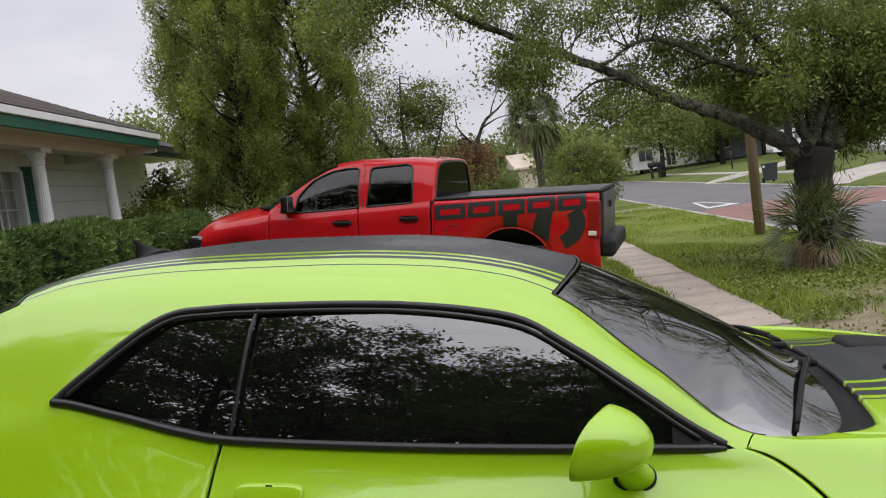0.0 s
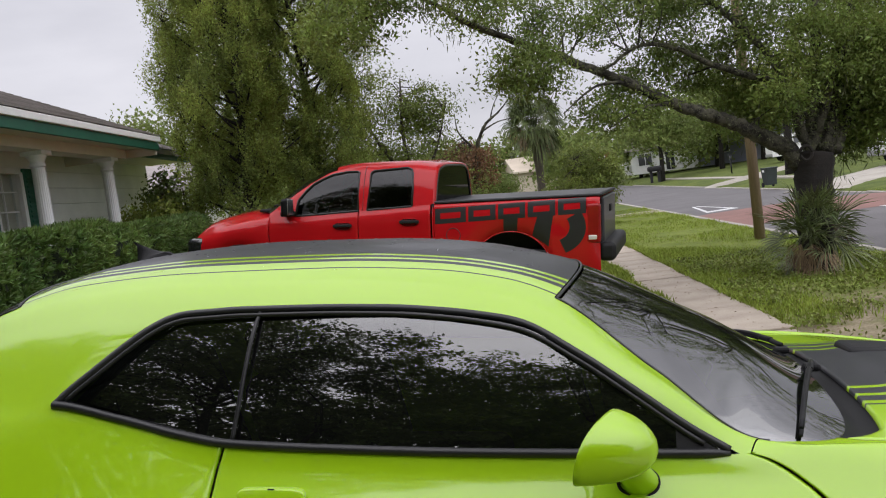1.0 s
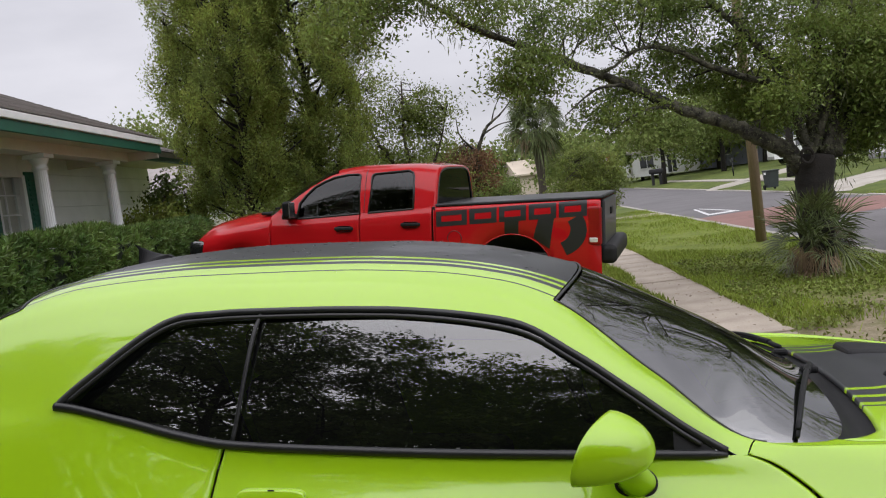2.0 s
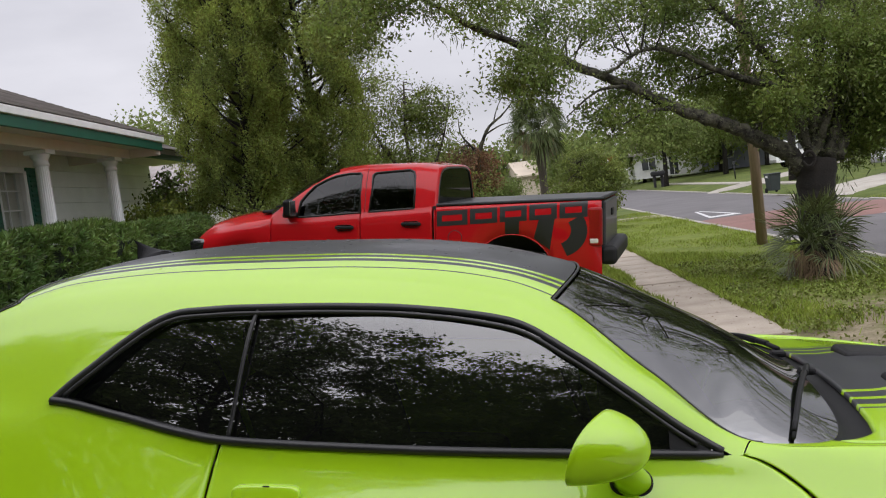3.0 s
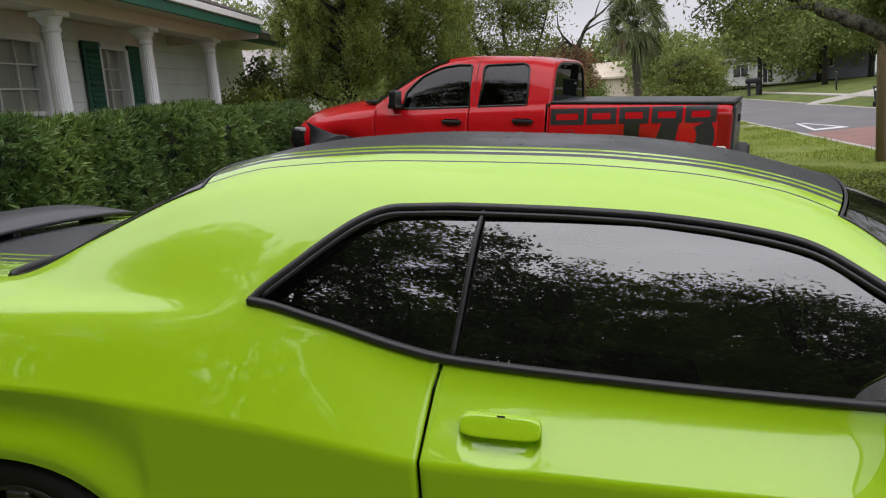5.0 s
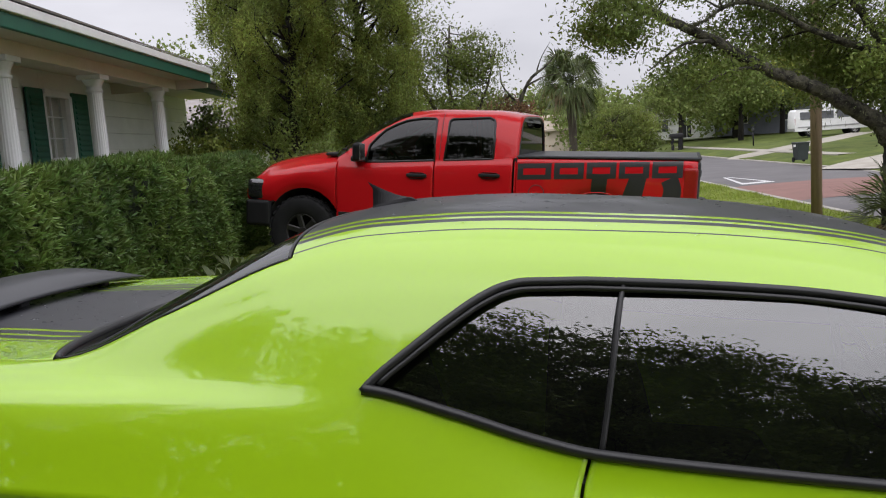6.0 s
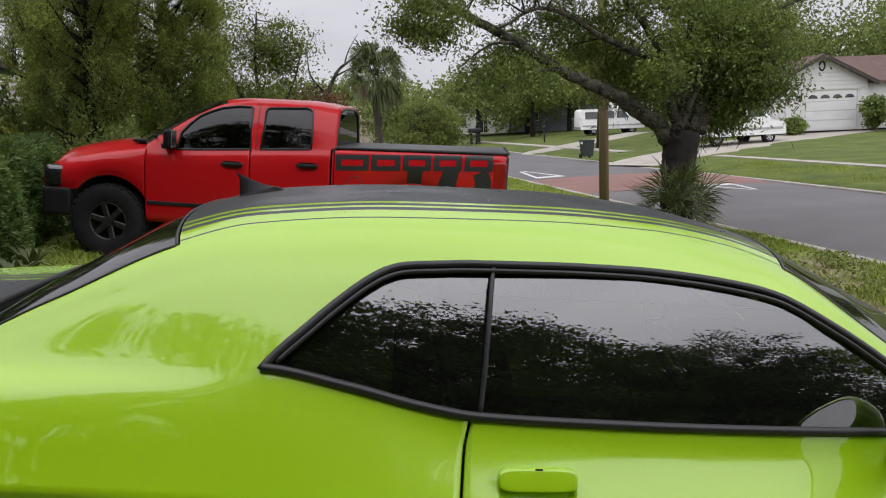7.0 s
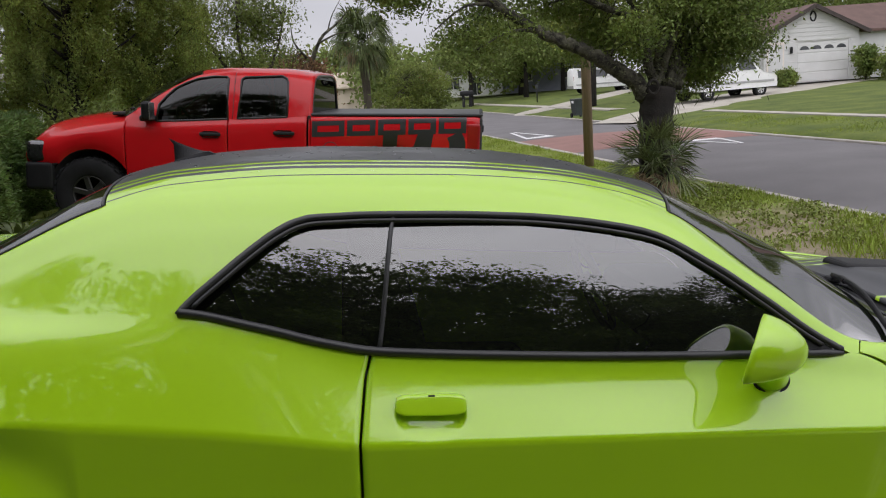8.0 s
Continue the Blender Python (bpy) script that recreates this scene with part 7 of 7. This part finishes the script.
# ---- across the street ----
def gable_house(at, turn, w, d, h, roof_h, wallm, roofm, label, garage=True):
    """A house seen from its gable front: x along the front, y back."""
    root = thing("house", Matrix.Translation(at) @ Matrix.Rotation(radians(turn), 4, "Z"), label, "house")
    t = 0.2
    gx0, gx1 = -0.78, 2.02
    for a, b, c, e in ((-w / 2, gx0, 0, h), (gx1, w / 2, 0, h), (gx0, gx1, 2.15, h)) if garage else ((-w / 2, w / 2, 0, h),):
        part("wall", box_bm(b - a, t, e - c, ((a + b) / 2, 0, (c + e) / 2), 0.01, 1), wallm, root)
    for sx in (-1, 1):
        part("wall", box_bm(t, d - t, h, (sx * (w / 2 - t / 2), d / 2 + t / 2, h / 2), 0.01, 1), wallm, root)
    part("wall", box_bm(w - 2 * t, t, h, (0, d, h / 2), 0.01, 1), wallm, root)
    part("gable", mesh_of("gable", [(-w / 2, -0.1, h), (w / 2, -0.1, h), (0, -0.1, h + roof_h), (-w / 2, 0.1, h), (w / 2, 0.1, h), (0, 0.1, h + roof_h)], [(0, 1, 2), (5, 4, 3), (0, 3, 4, 1), (1, 4, 5, 2), (2, 5, 3, 0)], wallm, False), None, root)
    for k in range(int((h + roof_h * 0.8) / 0.22)):
        z = 0.1 + 0.22 * k
        half = w / 2 if z < h else w / 2 * (1 - (z - h) / roof_h)
        if garage and z < 2.2:
            for a, b in ((-half, gx0 - 0.1), (gx1 + 0.1, half)):
                part("siding_board", box_bm(b - a, 0.03, 0.20, ((a + b) / 2, -0.115, z), 0.006, 1), wallm, root)
        else:
            part("siding_board", box_bm(2 * half - 0.05, 0.03, 0.20, (0, -0.115, z), 0.006, 1), wallm, root)
    slope = math.atan2(roof_h, w / 2)
    ln = math.hypot(roof_h, w / 2) + 0.45
    for sx in (-1, 1):
        rot_ = Matrix.Rotation(sx * slope, 4, "Y")
        c = Vector((sx * (ln / 2) * math.cos(slope), d / 2 - 0.1, h + roof_h - (ln / 2) * math.sin(slope) + 0.08))
        part("roof", box_bm(ln, d + 0.8, 0.12, tuple(c), 0.01, 1, rot_), roofm, root)
        c.y = -0.55
        part("barge_board", box_bm(ln, 0.06, 0.20, tuple(c - Vector((0, 0, 0.06))), 0.006, 1, rot_), mat("dark_fascia", (0.05, 0.035, 0.03), (0.03, 0.022, 0.02), rough=0.6), root, "dark brown barge board")
    if garage:
        g = part("garage_door", box_bm(gx1 - gx0, 0.06, 2.15, ((gx0 + gx1) / 2, -0.02, 1.075), 0.01, 1), FAR_WHITE, root, "white panelled garage door with arched lights")
        for k in range(4):
            part("panel", box_bm(gx1 - gx0 - 0.06, 0.03, 0.46, ((gx0 + gx1) / 2, -0.06, 0.29 + 0.5 * k), 0.012, 1), FAR_WHITE, g)
        for k in range(4):
            xk = gx0 + 0.41 + 0.66 * k
            n_ = 12
            vs = [(xk - 0.26, -0.082, 1.72), (xk + 0.26, -0.082, 1.72)] + [(xk + 0.26 * math.cos(q), -0.082, 1.72 + 0.20 * math.sin(q)) for q in np.linspace(0.15, np.pi - 0.15, n_)]
            part("arched_light", mesh_of("arched_light", vs, [tuple(range(len(vs)))], WINDOWDARK, False), None, g)
        ang_ = np.linspace(0, 2 * np.pi, 25)
        v_, f_ = tube_arrays([(0.05 + 0.14 * math.cos(q), -0.14, h + roof_h * 0.62 + 0.24 * math.sin(q)) for q in ang_], 0.045, 6)
        part("wreath", mesh_of("wreath", v_, f_, BLACK), None, root, "dark oval wreath on the gable")
        part("wall_lamp", box_bm(0.14, 0.14, 0.36, (-1.12, -0.2, 1.75), 0.04, 2), BLACK, root)
        part("porch_recess", box_bm(0.95, 0.05, 2.1, (-1.95, -0.13, 1.15), 0.01, 1), CREAM, root)
        part("front_door", box_bm(0.75, 0.05, 1.95, (-1.95, -0.16, 1.08), 0.01, 1), FAR_WHITE, root)
    return root


white_house = gable_house((29.72, 39.60, 0.56), -14, 5.1, 9, 2.62, 1.32, FAR_WHITE, BROWNROOF, "white gabled house with brown roof and garage")
part("side_wing", box_bm(8.5, 6.0, 2.62, (6.92, 3.4, 1.31), 0.02, 1), FAR_WHITE, white_house)
part("porch_wing", box_bm(2.6, 5.0, 2.5, (-3.97, 4.6, 1.25), 0.02, 1), FAR_WHITE, white_house)
part("porch_roof", mesh_of("porch_roof", [(-5.8, 1.5, 2.45), (-2.4, 1.5, 2.45), (-0.6, 4.6, 3.9), (-5.8, 4.6, 3.9), (-5.8, 7.4, 2.45), (-2.4, 7.4, 2.45), (-5.8, 1.5, 2.3), (-2.4, 1.5, 2.3)], [(0, 1, 2, 3), (3, 2, 5, 4), (6, 7, 1, 0)], BROWNROOF, False), None, white_house, "brown shingle porch roof")
part("wing_roof", mesh_of("wing_roof", [(2.68, 0.0, 2.58), (11.6, 0.0, 2.58), (11.6, 3.4, 4.1), (0.6, 3.4, 4.1), (2.68, 6.8, 2.58), (11.6, 6.8, 2.58), (2.68, 0.0, 2.44), (11.6, 0.0, 2.44)], [(0, 1, 2, 3), (3, 2, 5, 4), (6, 7, 1, 0)], BROWNROOF, False), None, white_house, "brown shingle wing roof")


def low_house(at, turn, w, d, h, wallm, roofm, label, wins_):
    root = thing("house", Matrix.Translation(at) @ Matrix.Rotation(radians(turn), 4, "Z"), label, "house")
    part("wall", box_bm(w, d, h, (0, d / 2, h / 2), 0.02, 1), wallm, root)
    part("roof", mesh_of("roof", [(-w / 2 - 0.5, -0.5, h), (w / 2 + 0.5, -0.5, h), (w / 2 + 0.5, d / 2, h + 1.5), (-w / 2 - 0.5, d / 2, h + 1.5), (-w / 2 - 0.5, d + 0.5, h), (w / 2 + 0.5, d + 0.5, h), (-w / 2 - 0.5, -0.5, h - 0.18), (w / 2 + 0.5, -0.5, h - 0.18)], [(0, 1, 2, 3), (3, 2, 5, 4), (6, 7, 1, 0), (0, 3, 4, 6), (2, 1, 7, 5)], roofm, False), None, root)
    for x, ww_, hh_, zz_ in wins_:
        wn_ = part("window", box_bm(ww_ + 0.2, 0.08, hh_ + 0.2, (x, -0.02, zz_), 0.01, 1), WHITE, root)
        part("pane", box_bm(ww_, 0.04, hh_, (x, -0.06, zz_), 0.005, 1), WINDOWDARK, wn_)
        part("muntin", box_bm(0.06, 0.03, hh_, (x, -0.09, zz_), 0.005, 1), WHITE, wn_)
    return root


GREYWALL = mat("blue_grey_wall", (0.25, 0.26, 0.33), (0.20, 0.21, 0.27), rough=0.7, scale=1.5, fine=20)
BEIGE = mat("beige_render", (0.55, 0.47, 0.38), (0.47, 0.40, 0.32), rough=0.8, scale=1.0, fine=20)
low_house((33.0, 86.0, 0.45), -12, 9, 9, 3.4, GREYWALL, SHINGLE, "blue-grey house behind street trees", [(-2.4, 1.2, 1.3, 1.9), (2.2, 1.0, 1.2, 1.9)])
low_house((25.2, 89.0, 0.45), -8, 7, 8, 2.7, WHITE, SHINGLE, "white low house wing with grey roof", [(-2.0, 1.4, 1.2, 1.5), (0.6, 0.9, 1.9, 1.1)])
low_house((11.9, 84.0, -0.1), 4, 6, 8, 2.5, BEIGE, BEIGE, "beige low building at the end of the lawn", [(1.6, 1.0, 1.0, 1.4)])
low_house((-12.5, 30.0, 0.6), 30, 12, 8, 2.5, WHITE, SHINGLE, "neighbouring white house with a grey roof", [(2.0, 1.2, 1.2, 1.5)])


# white vans parked in the drives
def van(at, turn, label, length=5.2, tall=2.05):
    root = thing("van", Matrix.Translation(at) @ Matrix.Rotation(radians(turn), 4, "Z"), label, "van", "white vans across the street")
    L = length
    side = [(0.0, 0.42), (0.0, 0.86), (0.12, 1.00), (0.85, 1.17), (1.90, tall - 0.10), (2.3, tall), (L - 0.15, tall), (L, tall - 0.2), (L + 0.03, 0.9), (L, 0.42)]
    tops = np.array(side)
    rows = []
    for y, k in ((-0.95, 0.0), (-0.97, 0.02), (-0.90, 0.06), (0.0, 0.09), (0.90, 0.06), (0.97, 0.02), (0.95, 0.0)):
        q = np.stack([tops[:, 0], np.full(len(tops), y), tops[:, 1]], 1)
        inset = np.clip((tops[:, 1] - 1.1) / 0.9, 0, 1) * 0.14 * np.sign(y)
        q[:, 1] -= inset
        q[:, 0] += (0.5 - (tops[:, 0] > L / 2)) * -2 * k
        rows.append(q)
    rows = np.array(rows)
    bodyp = part("body", grid_mesh("body", rows, WHITE), None, root)
    for r_ in (rows[0], rows[-1]):
        part("side_panel", mesh_of("side_panel", r_, [tuple(range(len(r_)))], WHITE, False), None, root)
    for sy in (-1, 1):
        for a, b in ((1.45, 2.25), (2.45, 3.6), (3.75, L - 0.35)):
            lean = 0.05
            part("window", mesh_of("window", [(a + (0.0 if a > 2 else -0.25), sy * 0.945, 1.28), (b, sy * 0.945, 1.28), (b, sy * 0.86, tall - 0.22), (a + (0 if a > 2 else 0.15), sy * 0.86, tall - 0.22)], [(0, 1, 2, 3)], WINDOWDARK, False), None, root)
    part("windscreen", mesh_of("windscreen", [(0.90, -0.80, 1.23), (0.90, 0.80, 1.23), (1.80, 0.74, tall - 0.14), (1.80, -0.74, tall - 0.14)], [(0, 1, 2, 3)], WINDOWDARK, False), None, root)
    part("rear_window", mesh_of("rear_window", [(L + 0.035, -0.7, 1.25), (L + 0.035, 0.7, 1.25), (L + 0.01, 0.66, tall - 0.28), (L + 0.01, -0.66, tall - 0.28)], [(0, 1, 2, 3)], WINDOWDARK, False), None, root)
    for sy in (-1, 1):
        part("tail_lamp", box_bm(0.05, 0.12, 0.45, (L + 0.02, sy * 0.86, 1.15), 0.01, 1), LAMP_RED, root)
        part("headlight", box_bm(0.06, 0.3, 0.16, (0.0, sy * 0.7, 0.95), 0.02, 1), LAMP_WHITE, root)
        part("sill_moulding", box_bm(L - 0.3, 0.03, 0.10, (L / 2, sy * 0.965, 0.72), 0.01, 1), mat("grey_moulding", (0.4, 0.4, 0.4), rough=0.6), root)
        for x in (0.95, L - 1.05):
            hub_ = car_wheel(root, x, sy * 0.84, 0.35, 0.22, 0.21, 6, 20)
            for c in hub_.children:
                if c.name.startswith(("rim", "spoke", "hub_cap")):
                    c.data.materials[0] = CHROME
    part("front_bumper", box_bm(0.16, 1.85, 0.25, (-0.03, 0, 0.55), 0.05, 2), WHITE, root)
    part("rear_bumper", box_bm(0.16, 1.85, 0.25, (L + 0.05, 0, 0.55), 0.05, 2), mat("grey_bumper", (0.3, 0.3, 0.3), rough=0.6), root)
    return root


van((24.6, 36.55, ground_z(23.0, 36.4)), 188, "white van parked on the drive of the white house", 5.1, 2.12)
van((31.5, 63.5, 0.36), 172, "white panel van parked across the street")

wheelie = thing("wheelie_bin", Matrix.Translation((14.92, 36.75, -0.12)) @ Matrix.Scale(0.84, 4), "dark green wheelie bin standing at the kerb", "bin")
ringb = np.array([[(sx * (0.24 + 0.06 * k), sy * (0.28 + 0.07 * k), 0.12 + 0.86 * k) for sx, sy in ((-1, -1), (1, -1), (1, 1), (-1, 1))] for k in (0, 0.5, 1)])
BIN = mat("dark_bin", (0.022, 0.032, 0.030), (0.015, 0.022, 0.020), rough=0.5, scale=4)
part("body", grid_mesh("body", ringb, BIN, closed_v=True, smooth=False), None, wheelie)
part("lid", box_bm(0.66, 0.78, 0.07, (0, -0.02, 1.0), 0.025, 2), BIN, wheelie)
part("label_panel", box_bm(0.012, 0.28, 0.12, (-0.31, 0, 0.86), 0.003, 1), WHITE, wheelie)
for sx in (-1, 1):
    bm = bmesh.new()
    bmesh.ops.create_cone(bm, cap_ends=True, segments=20, radius1=0.13, radius2=0.13, depth=0.06, matrix=Matrix.Translation((sx * 0.27, 0.28, 0.13)) @ Matrix.Rotation(radians(90), 4, "Y"))
    part("wheel", bm, RUBBER, wheelie)

lamp = thing("lamp_post", Matrix.Translation((21.0, 58.0, 0.12)), "short black garden lamp post on the far lawn", "lamp post")
part("post", tube_mesh("post", [([(0, 0, 0), (0, 0, 1.0)], [0.05, 0.05])], BLACK, 8), None, lamp)
part("lantern", box_bm(0.17, 0.17, 0.22, (0, 0, 1.11), 0.03, 2), WINDOWDARK, lamp)
part("lantern_cap", box_bm(0.26, 0.26, 0.06, (0, 0, 1.28), 0.02, 2), BLACK, lamp)

mailbox = thing("mailbox", Matrix.Translation((14.8, 54.9, 0.28)), "dark double mailbox on two short posts", "mailbox")
for x in (-0.25, 0.25):
    part("post", box_bm(0.16, 0.16, 0.75, (x, 0, 0.37), 0.01, 1), BLACK, mailbox)
part("box", box_bm(0.9, 0.5, 0.34, (0, 0, 0.9), 0.12, 3), BLACK, mailbox)

sign = thing("yield_sign", Matrix.Translation((7.48, 35.9, 0.12)), "red and white triangular give-way sign on a post", "road sign")
part("post", tube_mesh("post", [([(0, 0, 0), (0, 0, 2.2)], [0.03, 0.03])], CHROME, 6), None, sign)
tri_ = lambda r, y: [(r * math.cos(q), y, 1.98 + r * math.sin(q)) for q in (radians(-90), radians(30), radians(150))]
part("plate", mesh_of("plate", tri_(0.42, -0.04) + tri_(0.42, -0.03), [(0, 1, 2), (5, 4, 3), (0, 3, 4, 1), (1, 4, 5, 2), (2, 5, 3, 0)], LAMP_RED, False), None, sign)
part("plate_centre", mesh_of("plate_centre", tri_(0.20, -0.046), [(0, 1, 2)], WHITE, False), None, sign)

# clipped bushes by the white house
shrub("shrub", (31.7, 37.8, 0.5), [((31.7, 37.8, 1.5), (0.6, 0.6, 0.85), 90)], OAKLEAF, 81, "clipped dark bush beside the garage door", size=0.16, sigma=0.14)
shrub("shrub", (27.6, 38.9, 0.45), [((27.6, 38.9, 0.92), (0.5, 0.5, 0.42), 60)], OAKLEAF, 82, "low clipped bush by the porch", size=0.16, sigma=0.14)
shrub("shrub", (32.5, 35.7, 0.5), [((32.7, 35.7, 1.3), (1.7, 1.2, 0.95), 140)], BUSHLEAF, 83, "spreading green bush on the white house lawn", size=0.2, sigma=0.25)


# ---- grass ----
def grass(name, patches, seed, label, tall=0.09):
    """Single blades over rectangles (x0, x1, y0, y1, blades a square metre, worn)."""
    rng = np.random.default_rng(seed)
    root = thing(name, Matrix(), label, "grass", kind="stuff")
    out = []
    for x0, x1, y0, y1, dens, worn in patches:
        n = int((x1 - x0) * (y1 - y0) * dens)
        x, y = rng.uniform(x0, x1, n), rng.uniform(y0, y1, n)
        patchy = 0.5 + 0.3 * np.sin(x * 2.1 + 1.3 * np.sin(y * 1.1)) + 0.3 * np.sin(y * 1.7 + 2 * np.sin(x * 1.3)) + rng.normal(0, 0.2, n)
        keep = patchy > worn
        x, y, k = x[keep], y[keep], np.clip(patchy[keep], 0.2, 1.2)
        p = np.stack([street_x(x, y), y, ground_at(x) - 0.005], 1)
        a = rng.uniform(0, 6.28, len(x))
        lean = rng.uniform(0.15, 0.9, len(x))
        h = tall * rng.uniform(0.5, 1.4, len(x)) * k
        d = np.stack([np.cos(a) * lean, np.sin(a) * lean, np.ones(len(x))], 1) * h[:, None]
        s = np.stack([-np.sin(a), np.cos(a), 0 * a], 1) * (0.004 + 0.005 * rng.uniform(0, 1, (len(x), 1)))
        out.append(np.stack([p - s, p + s, p + d * 0.6 + s * 0.8, p + d * (1, 1, 0.9)], 1))
    part("blades", quads_mesh("blades", np.concatenate(out), BLADE), None, root)


grass("verge_grass", [(3.9, 7.05, 5.5, 8.2, 1500, 0.88), (3.9, 7.05, 8.2, 9.7, 1700, 0.70), (3.9, 7.05, 9.7, 10.9, 1300, 0.55), (3.9, 7.05, 10.9, 17.0, 1300, 0.15), (3.9, 7.05, 17.0, 34.0, 420, 0.0), (1.2, 2.82, 5.5, 12.0, 1400, 0.1), (1.2, 2.85, 12.0, 22.0, 600, 0.0)], 91, "patchy green verge grass beside the footpath")
grass("lawn_grass", [(-3.5, -0.8, 6.5, 11.5, 1300, 0.0), (-3.4, 0.6, 11.5, 14.5, 500, 0.0)], 92, "longer lawn grass between hedge and pickup", 0.11)
grass("far_grass", [(13.66, 16.5, 14.0, 28.5, 330, 0.0)], 93, "mown green grass across the street", 0.065)

# dry leaves lying on the footpath and the verge
rngl = np.random.default_rng(95)
nl = 1300
lx, ly = rngl.uniform(2.4, 7.0, nl), rngl.uniform(5.2, 15.0, nl)
lz = np.where((lx > 2.75) & (lx < 3.93), -0.098, ground_at(lx) + 0.012)
lit = thing("leaf_litter", Matrix(), "small dry brown leaves scattered over footpath and verge", "leaves", kind="stuff")
flat_ = leaf_quads(np.stack([street_x(lx, ly), ly, 0 * lx], 1), rngl, 0.045, 0.5) * (1, 1, 0.25)
flat_[..., 2] += lz[:, None]
part("leaves", quads_mesh("leaves", flat_, DEADLEAF), None, lit)

# low broad-leaved weeds in the verge, and grass creeping over both edges of the footpath
rngw = np.random.default_rng(97)
weeds = thing("weeds", Matrix(), "low broad-leaved weeds among the verge grass", "weeds", kind="stuff")
wx, wy = rngw.uniform(3.95, 6.9, 150), 7.0 + 8.0 * rngw.beta(1.8, 1.6, 150)
wp = np.repeat(np.stack([wx, wy], 1), 70, 0) + rngw.normal(0, 0.14, (150 * 70, 2))
wp = wp[(wp[:, 0] > 3.86) & (wp[:, 0] < 7.0)]
part("leaves", quads_mesh("leaves", leaf_quads(np.column_stack([street_x(wp[:, 0], wp[:, 1]), wp[:, 1], ground_at(wp[:, 0]) + rngw.uniform(0.01, 0.09, len(wp))]), rngw, 0.05, 0.6), WEEDLEAF), None, weeds)
creep = thing("creeping_grass", Matrix(), "ragged grass creeping over the footpath's edges", "grass", kind="stuff")
cy = rngw.uniform(5.2, 24.0, 26000)
left_ = rngw.uniform(0, 1, 26000) < 0.72
edge_l = 3.08 + 0.05 * np.sin(cy * 1.9) + 0.02 * np.sin(cy * 4.7 + 1) + rngw.normal(0, 0.035, 26000) - rngw.exponential(0.13, 26000)
edge_r = 3.91 + 0.02 * np.sin(cy * 2.3) + 0.01 * np.sin(cy * 6.1) + rngw.normal(0, 0.02, 26000) + rngw.exponential(0.06, 26000)
cx = np.where(left_, np.maximum(edge_l, 2.6), edge_r)
stay = left_ | (cy > 10.2 + rngw.normal(0, 0.6, 26000))
cx, cy = cx[stay], cy[stay]
ca, ch = rngw.uniform(0, 6.28, len(cx)), 0.075 * rngw.uniform(0.4, 1.3, len(cx))
cp = np.stack([street_x(cx, cy), cy, np.where((cx > 2.75) & (cx < 3.93), -0.104, ground_at(cx) - 0.005)], 1)
cd = np.stack([np.cos(ca) * 0.7, np.sin(ca) * 0.7, np.ones(len(cx))], 1) * ch[:, None]
cs = np.stack([-np.sin(ca), np.cos(ca), 0 * ca], 1) * 0.008
part("blades", quads_mesh("blades", np.stack([cp - cs, cp + cs, cp + cd * 0.6 + cs * 0.9, cp + cd], 1), BLADE), None, creep)
